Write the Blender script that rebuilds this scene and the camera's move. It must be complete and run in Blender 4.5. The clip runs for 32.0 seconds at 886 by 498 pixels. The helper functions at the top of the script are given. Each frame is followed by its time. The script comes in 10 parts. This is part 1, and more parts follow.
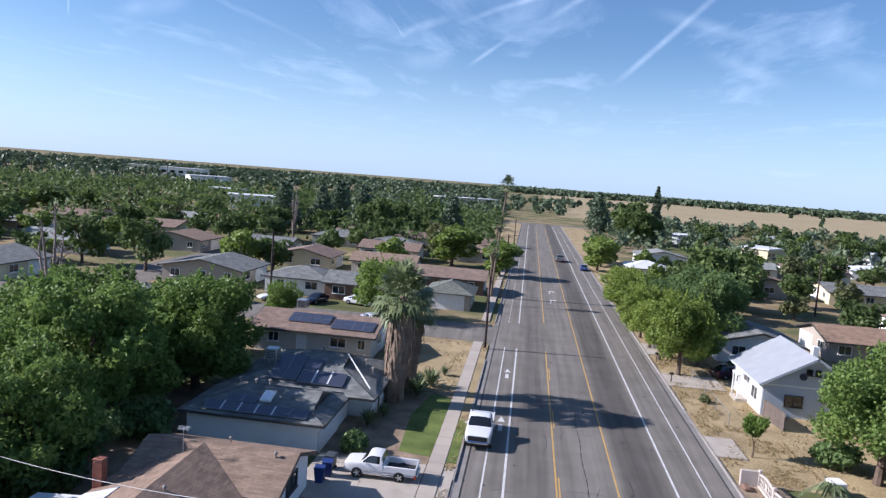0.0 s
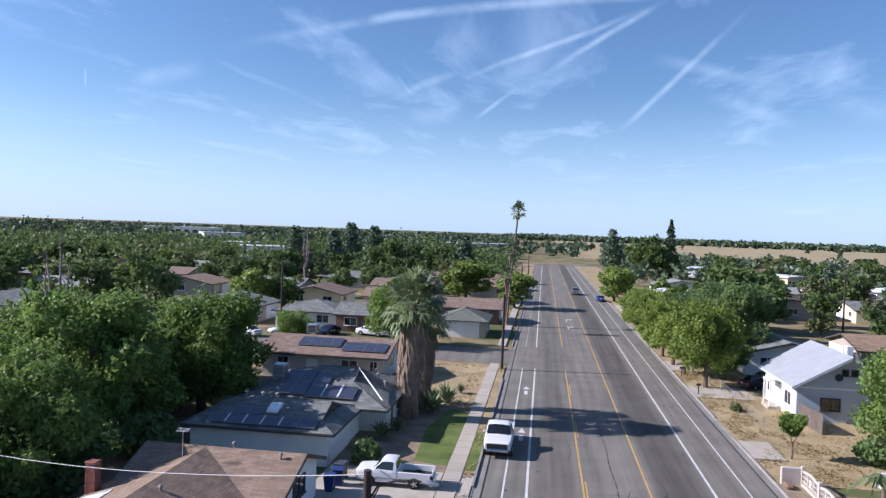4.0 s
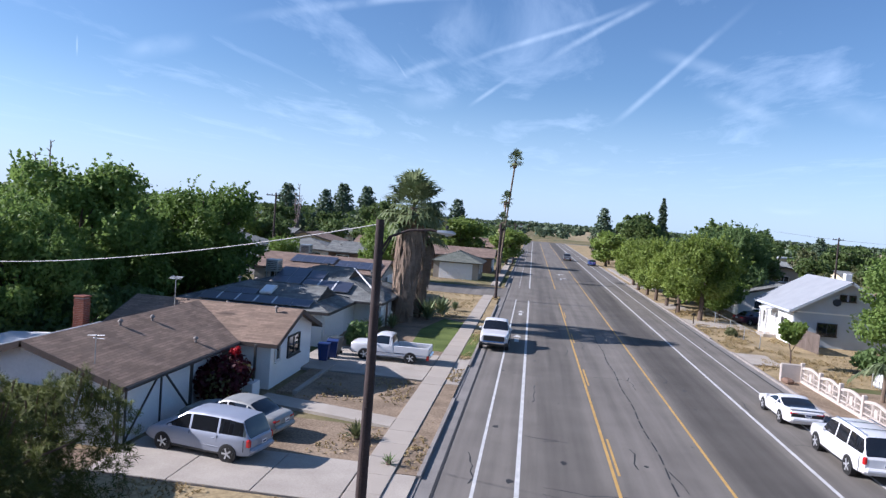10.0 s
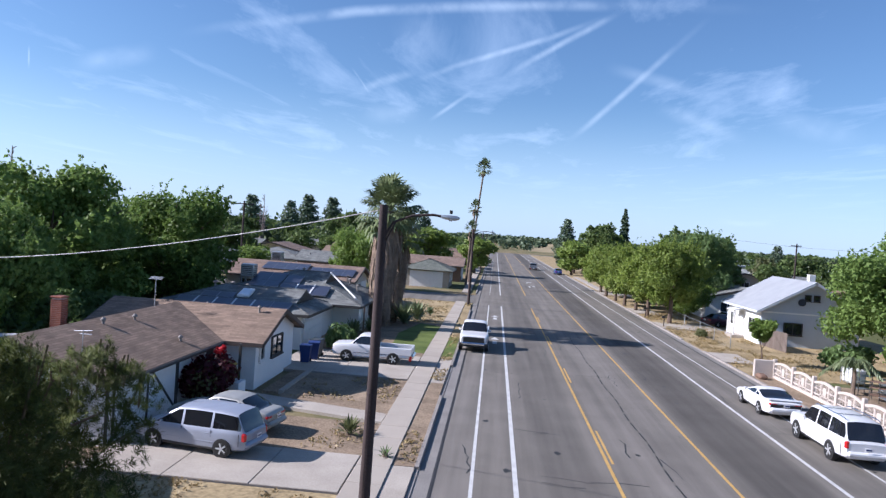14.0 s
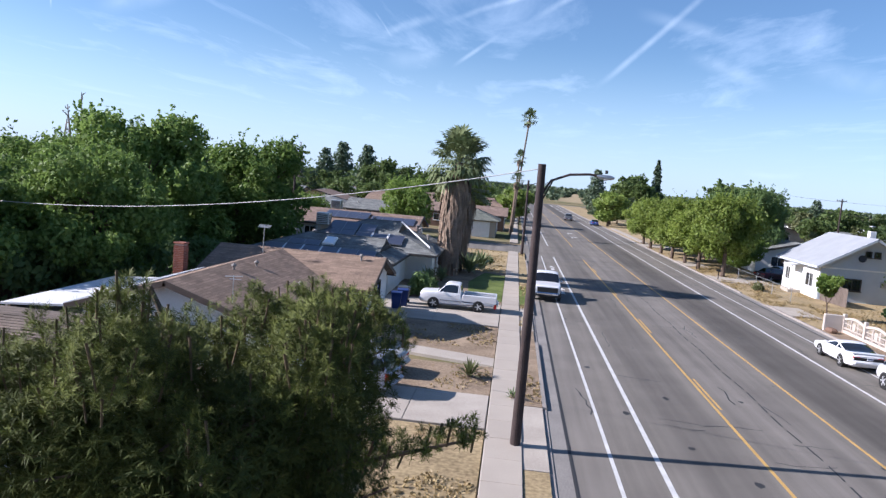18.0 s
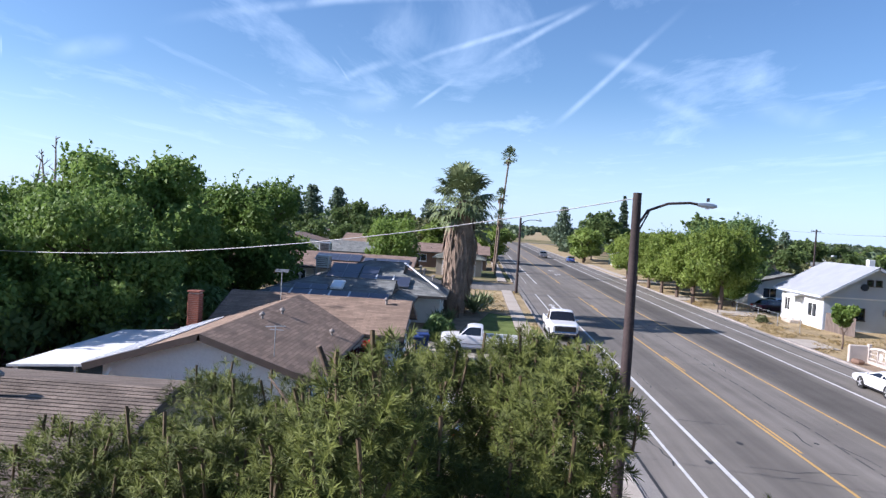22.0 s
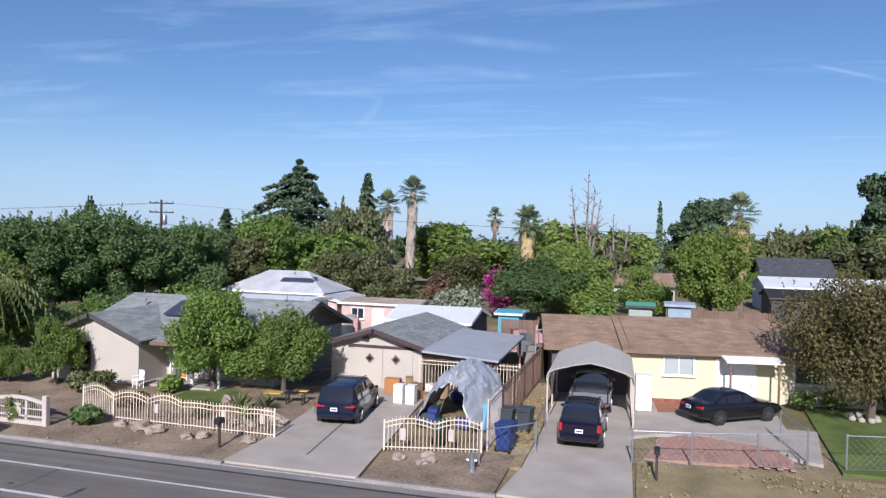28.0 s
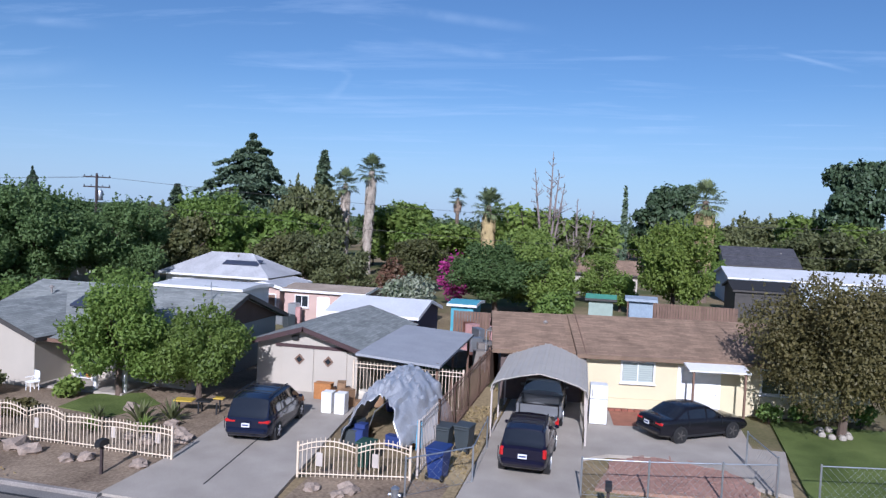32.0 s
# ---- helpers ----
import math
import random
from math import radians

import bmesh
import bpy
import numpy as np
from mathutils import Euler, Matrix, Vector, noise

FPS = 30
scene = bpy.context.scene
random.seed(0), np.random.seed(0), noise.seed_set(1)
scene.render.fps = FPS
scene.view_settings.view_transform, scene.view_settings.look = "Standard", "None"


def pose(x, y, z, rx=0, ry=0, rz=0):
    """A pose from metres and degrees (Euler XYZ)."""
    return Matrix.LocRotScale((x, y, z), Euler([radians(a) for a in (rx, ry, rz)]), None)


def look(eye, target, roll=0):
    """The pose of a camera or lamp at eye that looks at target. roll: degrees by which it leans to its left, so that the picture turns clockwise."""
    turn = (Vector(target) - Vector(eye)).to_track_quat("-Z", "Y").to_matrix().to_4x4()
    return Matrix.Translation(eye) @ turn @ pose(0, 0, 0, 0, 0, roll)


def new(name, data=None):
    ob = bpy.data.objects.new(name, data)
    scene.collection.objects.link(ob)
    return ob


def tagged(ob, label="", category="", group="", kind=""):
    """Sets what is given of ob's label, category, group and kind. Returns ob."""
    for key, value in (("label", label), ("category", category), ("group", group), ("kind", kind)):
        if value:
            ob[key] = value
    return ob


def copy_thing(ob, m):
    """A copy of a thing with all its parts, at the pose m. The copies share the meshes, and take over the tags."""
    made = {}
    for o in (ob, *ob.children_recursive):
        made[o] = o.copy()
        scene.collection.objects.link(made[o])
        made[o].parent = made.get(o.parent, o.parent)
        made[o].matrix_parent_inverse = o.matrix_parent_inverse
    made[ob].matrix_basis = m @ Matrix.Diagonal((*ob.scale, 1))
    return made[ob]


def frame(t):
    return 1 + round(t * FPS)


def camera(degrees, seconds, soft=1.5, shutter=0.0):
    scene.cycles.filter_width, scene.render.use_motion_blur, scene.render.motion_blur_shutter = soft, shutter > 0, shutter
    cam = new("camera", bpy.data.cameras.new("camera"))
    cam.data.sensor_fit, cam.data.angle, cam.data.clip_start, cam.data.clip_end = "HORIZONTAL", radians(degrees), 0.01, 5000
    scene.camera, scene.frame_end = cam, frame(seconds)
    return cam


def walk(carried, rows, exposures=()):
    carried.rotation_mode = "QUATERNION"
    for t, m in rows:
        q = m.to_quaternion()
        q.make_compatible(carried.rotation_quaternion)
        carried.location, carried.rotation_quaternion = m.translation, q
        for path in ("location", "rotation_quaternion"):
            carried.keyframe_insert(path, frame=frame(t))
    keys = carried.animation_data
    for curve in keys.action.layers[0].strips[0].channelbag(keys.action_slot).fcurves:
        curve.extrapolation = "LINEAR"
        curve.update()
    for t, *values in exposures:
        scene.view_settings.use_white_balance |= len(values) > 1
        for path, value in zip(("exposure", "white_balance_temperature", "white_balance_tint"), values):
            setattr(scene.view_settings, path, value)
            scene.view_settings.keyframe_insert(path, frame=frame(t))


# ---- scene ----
cam = camera(64.50, 32.0, soft=1.35)
PATH = [
    (0.0, pose(0.214, -22.183, 20.440, 84.17, -4.30, 7.24)),
    (0.5, pose(-0.026, -21.603, 19.906, 84.40, -4.04, 6.72)),
    (1.0, pose(-0.218, -21.017, 19.267, 85.06, -3.91, 5.87)),
    (1.5, pose(-0.267, -20.693, 18.574, 87.89, -3.20, 4.87)),
    (2.0, pose(-0.117, -20.554, 18.043, 89.07, -2.65, 5.66)),
    (2.5, pose(0.093, -20.583, 17.559, 89.18, -2.17, 6.22)),
    (3.0, pose(0.228, -20.579, 17.156, 89.01, -1.89, 6.89)),
    (3.5, pose(0.382, -20.533, 16.761, 88.71, -1.97, 7.50)),
    (5.5, pose(0.841, -20.370, 14.903, 87.78, -1.54, 9.78)),
    (6.0, pose(0.782, -20.388, 14.369, 87.86, -1.60, 9.64)),
    (6.5, pose(0.674, -20.254, 13.805, 86.84, -2.04, 8.93)),
    (7.0, pose(0.539, -19.996, 13.142, 86.82, -2.69, 8.42)),
    (7.5, pose(0.372, -19.837, 12.470, 86.82, -3.01, 8.03)),
    (8.0, pose(0.294, -19.773, 11.792, 87.16, -2.94, 7.78)),
    (8.5, pose(0.253, -19.795, 11.047, 87.22, -3.50, 7.71)),
    (9.0, pose(0.105, -19.750, 10.398, 86.80, -4.16, 7.56)),
    (9.5, pose(0.010, -19.683, 9.788, 87.07, -4.32, 7.53)),
    (10.0, pose(-0.103, -19.698, 9.215, 87.36, -4.36, 7.38)),
    (10.5, pose(-0.210, -19.696, 8.613, 87.26, -4.55, 7.52)),
    (11.0, pose(-0.380, -19.664, 8.239, 86.83, -3.63, 6.66)),
    (11.5, pose(-0.677, -19.477, 8.358, 84.01, -6.32, 5.11)),
    (12.0, pose(-0.833, -19.412, 8.409, 85.07, -2.69, 4.76)),
    (12.5, pose(-0.833, -19.388, 8.331, 85.49, -2.51, 4.76)),
    (13.0, pose(-0.807, -19.521, 8.219, 88.18, -3.47, 4.98)),
    (13.5, pose(-0.969, -19.687, 8.259, 88.31, -3.86, 4.52)),
    (14.0, pose(-1.203, -19.932, 8.325, 88.67, -4.04, 4.30)),
    (14.5, pose(-1.509, -20.273, 8.337, 89.19, -4.01, 4.23)),
    (16.5, pose(-3.512, -21.788, 8.415, 85.09, -4.74, 4.69)),
    (17.0, pose(-4.227, -21.911, 8.313, 83.97, -5.33, 5.64)),
    (17.5, pose(-4.683, -21.880, 8.358, 83.69, -4.95, 5.91)),
    (18.0, pose(-5.155, -21.671, 8.300, 84.31, -4.84, 6.00)),
    (18.5, pose(-5.581, -21.407, 8.239, 84.70, -4.91, 5.98)),
    (19.0, pose(-6.107, -21.128, 8.168, 84.93, -5.36, 5.91)),
    (19.5, pose(-6.647, -20.901, 8.137, 85.22, -5.52, 5.84)),
    (20.0, pose(-7.135, -20.715, 8.061, 85.30, -5.96, 5.57)),
    (20.5, pose(-7.713, -20.514, 8.027, 84.97, -5.87, 5.47)),
    (21.0, pose(-8.248, -20.276, 7.985, 85.42, -5.56, 5.28)),
    (21.5, pose(-8.661, -19.999, 7.913, 87.42, -3.38, 4.25)),
    (22.0, pose(-8.836, -19.779, 7.851, 87.86, -3.48, 2.78)),
    (22.5, pose(-8.920, -19.228, 7.855, 86.86, -3.73, -6.85)),
    (23.0, pose(-8.800, -18.920, 7.760, 88.60, -2.85, -13.98)),
    (23.5, pose(-8.741, -18.508, 7.822, 88.63, -1.38, -22.43)),
    (24.0, pose(-8.383, -18.698, 7.718, 87.69, 0.31, -30.91)),
    (24.5, pose(-8.768, -17.956, 7.858, 86.64, -3.01, -42.38)),
    (25.0, pose(-8.559, -17.640, 7.965, 87.11, -3.63, -44.34)),
    (25.5, pose(-8.343, -17.406, 8.122, 88.09, -2.16, -52.47)),
    (26.0, pose(-8.168, -16.759, 8.156, 88.95, 0.38, -60.25)),
    (26.5, pose(-8.184, -16.374, 8.285, 89.08, 1.87, -70.62)),
    (28.5, pose(-5.024, -15.528, 8.511, 89.21, -1.28, -74.28)),
    (29.0, pose(-4.386, -15.458, 8.653, 88.86, -0.70, -74.39)),
    (29.5, pose(-3.832, -15.453, 8.778, 89.44, -0.77, -74.66)),
    (30.0, pose(-3.376, -15.480, 8.891, 90.14, -0.91, -74.79)),
    (30.5, pose(-2.994, -15.537, 8.988, 90.47, -0.97, -75.00)),
    (31.0, pose(-2.637, -15.610, 9.066, 90.73, -0.83, -75.07)),
    (31.5, pose(-2.280, -15.745, 9.048, 91.03, -0.88, -75.27)),
    (32.0, pose(-1.886, -15.934, 9.080, 87.55, -2.52, -76.75)),
]
walk(cam, PATH, [(0, 0.88, 5350, 13.5), (14.5, 0.93, 5300, 13.5), (17, 1.36, 5480, 15), (18, 1.03, 5430, 13.5), (19, 1.10, 5520, 13.5), (22.5, 1.12, 5380, 13.5), (24.5, 0.76, 5420, 13.5), (26.5, 0.48, 5180, 13), (28.5, 0.48, 5330, 13), (29.2, 0.46, 5300, 13), (30.0, 0.32, 5080, 13), (32, 0.32, 4950, 13)])

# the plan below is drawn in units of this many metres, and brought to metres at the end
UNIT = 1.14

# ---- light ----
# low sun from the street's west side, a little behind the starting view
SUN_EL, SUN_AZ = 29.9, 186.2          # degrees; azimuth counted from +x towards +y
world = bpy.data.worlds.new("sky")
scene.world = world
world.use_nodes = True


def sky_nodes():
    nt = world.node_tree
    nt.nodes.clear()
    out = nt.nodes.new("ShaderNodeOutputWorld")
    bg = nt.nodes.new("ShaderNodeBackground")
    sky = nt.nodes.new("ShaderNodeTexSky")
    sky.sky_type = "NISHITA"
    sky.sun_disc = False
    sky.sun_elevation = radians(SUN_EL)
    sky.sun_rotation = radians(90.0 - SUN_AZ)
    sky.altitude = 90.0
    sky.air_density = 1.0
    sky.dust_density = 0.5
    sky.ozone_density = 3.0
    coord = nt.nodes.new("ShaderNodeTexCoord")
    sep = nt.nodes.new("ShaderNodeSeparateXYZ")
    nt.links.new(coord.outputs["Generated"], sep.inputs[0])
    # project the sky onto a high flat layer, so that the cirrus streams towards the horizon
    zc = nt.nodes.new("ShaderNodeMath")
    zc.operation = "MAXIMUM"
    zc.inputs[1].default_value = 0.04
    nt.links.new(sep.outputs["Z"], zc.inputs[0])
    div = nt.nodes.new("ShaderNodeVectorMath")
    div.operation = "DIVIDE"
    comb = nt.nodes.new("ShaderNodeCombineXYZ")
    for k in ("X", "Y", "Z"):
        nt.links.new(zc.outputs[0], comb.inputs[k])
    nt.links.new(coord.outputs["Generated"], div.inputs[0])
    nt.links.new(comb.outputs[0], div.inputs[1])
    mp = nt.nodes.new("ShaderNodeMapping")
    mp.inputs["Rotation"].default_value = (0, 0, radians(62))
    mp.inputs["Scale"].default_value = (1.0, 0.34, 0.2)
    nt.links.new(div.outputs[0], mp.inputs[0])
    n1 = nt.nodes.new("ShaderNodeTexNoise")
    n1.inputs["Scale"].default_value = 1.3
    n1.inputs["Detail"].default_value = 9.0
    n1.inputs["Roughness"].default_value = 0.62
    n1.inputs["Distortion"].default_value = 0.45
    nt.links.new(mp.outputs[0], n1.inputs["Vector"])
    ramp = nt.nodes.new("ShaderNodeMapRange")
    ramp.inputs[1].default_value, ramp.inputs[2].default_value = 0.53, 0.80
    ramp.inputs[3].default_value, ramp.inputs[4].default_value = 0.0, 0.40
    nt.links.new(n1.outputs[0], ramp.inputs[0])
    fade = nt.nodes.new("ShaderNodeMapRange")
    fade.inputs[1].default_value, fade.inputs[2].default_value = 0.02, 0.11
    nt.links.new(sep.outputs["Z"], fade.inputs[0])
    amount = nt.nodes.new("ShaderNodeMath")
    amount.operation = "MULTIPLY"
    nt.links.new(ramp.outputs[0], amount.inputs[0])
    nt.links.new(fade.outputs[0], amount.inputs[1])
    mix = nt.nodes.new("ShaderNodeMixRGB")
    mix.inputs[2].default_value = (8.2, 9.2, 10.6, 1)
    nt.links.new(amount.outputs[0], mix.inputs[0])
    nt.links.new(sky.outputs[0], mix.inputs[1])
    # pale moist air low over the horizon
    low = nt.nodes.new("ShaderNodeMapRange")
    low.interpolation_type = "SMOOTHSTEP"
    low.inputs[1].default_value, low.inputs[2].default_value = 0.20, -0.02
    low.inputs[3].default_value, low.inputs[4].default_value = 0.0, 0.66
    nt.links.new(sep.outputs["Z"], low.inputs[0])
    haze = nt.nodes.new("ShaderNodeMixRGB")
    haze.inputs[2].default_value = (6.2, 7.4, 8.8, 1)
    nt.links.new(low.outputs[0], haze.inputs[0])
    nt.links.new(mix.outputs[0], haze.inputs[1])
    nt.links.new(haze.outputs[0], bg.inputs[0])
    bg.inputs[1].default_value = 0.065
    nt.links.new(bg.outputs[0], out.inputs[0])


sky_nodes()
sun_data = bpy.data.lights.new("sun", "SUN")
sun_data.energy = 5.0
sun_data.angle = radians(0.55)
sun_data.color = (1.0, 0.85, 0.725)
sun = new("sun", sun_data)
_d = Vector((math.cos(radians(SUN_AZ)) * math.cos(radians(SUN_EL)), math.sin(radians(SUN_AZ)) * math.cos(radians(SUN_EL)), math.sin(radians(SUN_EL))))
sun.matrix_world = look(_d * 60 + Vector((0, 30, 0)), Vector((0, 30, 0)))
scene.view_settings.exposure = 0.0

# ---- materials ----
MATS = {}


def mat(name, col, rough=0.8, var=0.25, scale=3.0, fine=40.0, bump=0.0, metal=0.0, spec=0.4, world_space=True, alt=None, rand=0.0, coat=0.0):
    """A procedural surface: base colour varied at two scales, fine relief, per-object tint."""
    if name in MATS:
        return MATS[name]
    m = bpy.data.materials.new(name)
    m.use_nodes = True
    nt = m.node_tree
    b = nt.nodes["Principled BSDF"]
    b.inputs["Roughness"].default_value = rough
    b.inputs["Metallic"].default_value = metal
    b.inputs["Specular IOR Level"].default_value = spec
    b.inputs["Coat Weight"].default_value = coat
    b.inputs["Coat Roughness"].default_value = 0.06
    if world_space:
        vec = nt.nodes.new("ShaderNodeNewGeometry").outputs["Position"]
    else:
        vec = nt.nodes.new("ShaderNodeTexCoord").outputs["Object"]
    n1 = nt.nodes.new("ShaderNodeTexNoise")
    n1.inputs["Scale"].default_value = scale
    n1.inputs["Detail"].default_value = 5
    n2 = nt.nodes.new("ShaderNodeTexNoise")
    n2.inputs["Scale"].default_value = fine
    n2.inputs["Detail"].default_value = 3
    nt.links.new(vec, n1.inputs["Vector"])
    nt.links.new(vec, n2.inputs["Vector"])
    add = nt.nodes.new("ShaderNodeMath")
    add.operation = "ADD"
    nt.links.new(n1.outputs[0], add.inputs[0])
    nt.links.new(n2.outputs[0], add.inputs[1])
    val = add.outputs[0]
    if rand:
        info = nt.nodes.new("ShaderNodeObjectInfo")
        mul = nt.nodes.new("ShaderNodeMath")
        mul.operation = "MULTIPLY_ADD"
        mul.inputs[1].default_value = rand
        nt.links.new(info.outputs["Random"], mul.inputs[0])
        nt.links.new(val, mul.inputs[2])
        val = mul.outputs[0]
    rg = nt.nodes.new("ShaderNodeMapRange")
    rg.inputs[1].default_value, rg.inputs[2].default_value = 0.65, 1.35 + rand
    nt.links.new(val, rg.inputs[0])
    mx = nt.nodes.new("ShaderNodeMixRGB")
    a = tuple(c * (1 - var) for c in col)
    z = alt if alt else tuple(min(1, c * (1 + var)) for c in col)
    mx.inputs[1].default_value = (*a, 1)
    mx.inputs[2].default_value = (*z, 1)
    nt.links.new(rg.outputs[0], mx.inputs[0])
    nt.links.new(mx.outputs[0], b.inputs["Base Color"])
    if bump:
        bp = nt.nodes.new("ShaderNodeBump")
        bp.inputs["Strength"].default_value = bump
        bp.inputs["Distance"].default_value = 0.02
        nt.links.new(n2.outputs[0], bp.inputs["Height"])
        nt.links.new(bp.outputs[0], b.inputs["Normal"])
    MATS[name] = m
    return m


def leaf_mat(name, dark, light, trans=0.32, spec=0.35):
    """Foliage: each leaf clump its own shade, a little light shining through."""
    if name in MATS:
        return MATS[name]
    m = bpy.data.materials.new(name)
    m.use_nodes = True
    nt = m.node_tree
    b = nt.nodes["Principled BSDF"]
    geo = nt.nodes.new("ShaderNodeNewGeometry")
    n1 = nt.nodes.new("ShaderNodeTexNoise")
    n1.inputs["Scale"].default_value = 0.55
    nt.links.new(geo.outputs["Position"], n1.inputs["Vector"])
    ma = nt.nodes.new("ShaderNodeMath")
    ma.operation = "MULTIPLY_ADD"
    ma.inputs[1].default_value = 0.6
    nt.links.new(geo.outputs["Random Per Island"], ma.inputs[0])
    nt.links.new(n1.outputs[0], ma.inputs[2])
    info = nt.nodes.new("ShaderNodeObjectInfo")
    mb = nt.nodes.new("ShaderNodeMath")
    mb.operation = "MULTIPLY_ADD"
    mb.inputs[1].default_value = 0.5
    nt.links.new(info.outputs["Random"], mb.inputs[0])
    nt.links.new(ma.outputs[0], mb.inputs[2])
    rg = nt.nodes.new("ShaderNodeMapRange")
    rg.inputs[1].default_value, rg.inputs[2].default_value = 0.3, 1.75
    nt.links.new(mb.outputs[0], rg.inputs[0])
    mx = nt.nodes.new("ShaderNodeMixRGB")
    mx.inputs[1].default_value = (*dark, 1)
    mx.inputs[2].default_value = (*light, 1)
    nt.links.new(rg.outputs[0], mx.inputs[0])
    nt.links.new(mx.outputs[0], b.inputs["Base Color"])
    b.inputs["Roughness"].default_value = 0.55
    b.inputs["Specular IOR Level"].default_value = spec
    tr = nt.nodes.new("ShaderNodeBsdfTranslucent")
    nt.links.new(mx.outputs[0], tr.inputs["Color"])
    ms = nt.nodes.new("ShaderNodeMixShader")
    ms.inputs[0].default_value = trans
    nt.links.new(b.outputs[0], ms.inputs[1])
    nt.links.new(tr.outputs[0], ms.inputs[2])
    nt.links.new(ms.outputs[0], nt.nodes["Material Output"].inputs["Surface"])
    MATS[name] = m
    return m


def glass_mat(name="window_glass", tint=(0.02, 0.025, 0.03), rough=0.05):
    if name in MATS:
        return MATS[name]
    m = mat(name, tint, rough, 0.2, 1.0, 9.0, spec=0.9)
    return m


# ---- mesh tools ----
class Mesh:
    """Collects vertices and faces for one part."""

    def __init__(self):
        self.v, self.f, self.s = [], [], False

    def add(self, vs, fs, m=None):
        o = len(self.v)
        self.v += [tuple(m @ Vector(p)) if m else tuple(p) for p in vs]
        self.f += [tuple(o + i for i in f) for f in fs]
        return self

    def box(self, c, s, m=None, bev=0.0):
        x, y, z = c
        a, b, h = (k / 2 for k in s)
        if bev <= 0:
            vs = [(x + i * a, y + j * b, z + k * h) for k in (-1, 1) for j in (-1, 1) for i in (-1, 1)]
            return self.add(vs, [(0, 2, 3, 1), (4, 5, 7, 6), (0, 1, 5, 4), (2, 6, 7, 3), (0, 4, 6, 2), (1, 3, 7, 5)], m)
        e = min(bev, a * 0.9, b * 0.9, h * 0.9)
        vs, fs = [], []
        for k, r in ((-h, e), (-h + e, 0), (h - e, 0), (h, e)):
            aa, bb = a - r, b - r
            q = e if r == 0 else e * 0.4
            q = min(q, aa * 0.9, bb * 0.9)
            for px, py in ((-aa + q, -bb), (aa - q, -bb), (aa, -bb + q), (aa, bb - q), (aa - q, bb), (-aa + q, bb), (-aa, bb - q), (-aa, -bb + q)):
                vs.append((x + px, y + py, z + k))
        for ring in range(3):
            for i in range(8):
                j = (i + 1) % 8
                fs.append((ring * 8 + i, ring * 8 + j, ring * 8 + 8 + j, ring * 8 + 8 + i))
        fs.append(tuple(range(7, -1, -1)))
        fs.append(tuple(range(24, 32)))
        return self.add(vs, fs, m)

    def tube(self, pts, radii, n=8, cap=True, m=None):
        """A tube through points with a radius at each."""
        pts = [Vector(p) for p in pts]
        if not hasattr(radii, "__len__"):
            radii = [radii] * len(pts)
        vs, fs = [], []
        for i, p in enumerate(pts):
            d = (pts[min(i + 1, len(pts) - 1)] - pts[max(i - 1, 0)]).normalized()
            u = d.cross(Vector((0, 0, 1)) if abs(d.z) < 0.95 else Vector((1, 0, 0))).normalized()
            w = d.cross(u)
            for k in range(n):
                a = 2 * math.pi * k / n
                vs.append(p + (u * math.cos(a) + w * math.sin(a)) * radii[i])
        for i in range(len(pts) - 1):
            for k in range(n):
                j = (k + 1) % n
                fs.append((i * n + k, i * n + j, i * n + n + j, i * n + n + k))
        if cap:
            fs.append(tuple(range(n - 1, -1, -1)))
            fs.append(tuple(range((len(pts) - 1) * n, len(pts) * n)))
        self.s = True
        return self.add(vs, fs, m)

    def prism(self, poly, z0, z1, m=None):
        """An upright prism over a polygon in plan."""
        n = len(poly)
        vs = [(x, y, z0) for x, y in poly] + [(x, y, z1) for x, y in poly]
        fs = [(i, (i + 1) % n, n + (i + 1) % n, n + i) for i in range(n)] + [tuple(range(n - 1, -1, -1)), tuple(range(n, 2 * n))]
        return self.add(vs, fs, m)

    def slab(self, quad, thick, m=None):
        """A plate of some thickness under a quad or triangle in space."""
        q = [Vector(p) for p in quad]
        nrm = (q[1] - q[0]).cross(q[2] - q[0]).normalized()
        if nrm.z < 0:
            nrm = -nrm
        n = len(q)
        vs = [p - nrm * thick for p in q] + q
        fs = [(i, (i + 1) % n, n + (i + 1) % n, n + i) for i in range(n)] + [tuple(range(n - 1, -1, -1)), tuple(range(n, 2 * n))]
        return self.add(vs, fs, m)

    def extrude_y(self, prof, y0, y1, m=None):
        """An outline in x and z, drawn out along y."""
        n = len(prof)
        vs = [(x, y0, z) for x, z in prof] + [(x, y1, z) for x, z in prof]
        fs = [(i, (i + 1) % n, n + (i + 1) % n, n + i) for i in range(n)] + [tuple(range(n - 1, -1, -1)), tuple(range(n, 2 * n))]
        return self.add(vs, fs, m)

    def data(self, name, material, smooth=None):
        me = bpy.data.meshes.new(name)
        me.from_pydata(self.v, [], self.f)
        if material:
            me.materials.append(material)
        if smooth if smooth is not None else self.s:
            me.polygons.foreach_set("use_smooth", [True] * len(me.polygons))
            me.set_sharp_from_angle(angle=radians(40))
        me.update()
        return me


def part(name, mesh, material, parent=None, label="", smooth=None, at=None):
    ob = new(name, mesh.data(name, material, smooth) if isinstance(mesh, Mesh) else mesh)
    if parent is not None:
        ob.parent = parent
    if at is not None:
        ob.matrix_basis = at
    if label:
        ob["label"] = label
    return ob


def thing(name, label, category, at=None, group="", kind=""):
    ob = new(name)
    ob.empty_display_size = 0.2
    if at is not None:
        ob.matrix_basis = at
    return tagged(ob, label, category, group, kind)


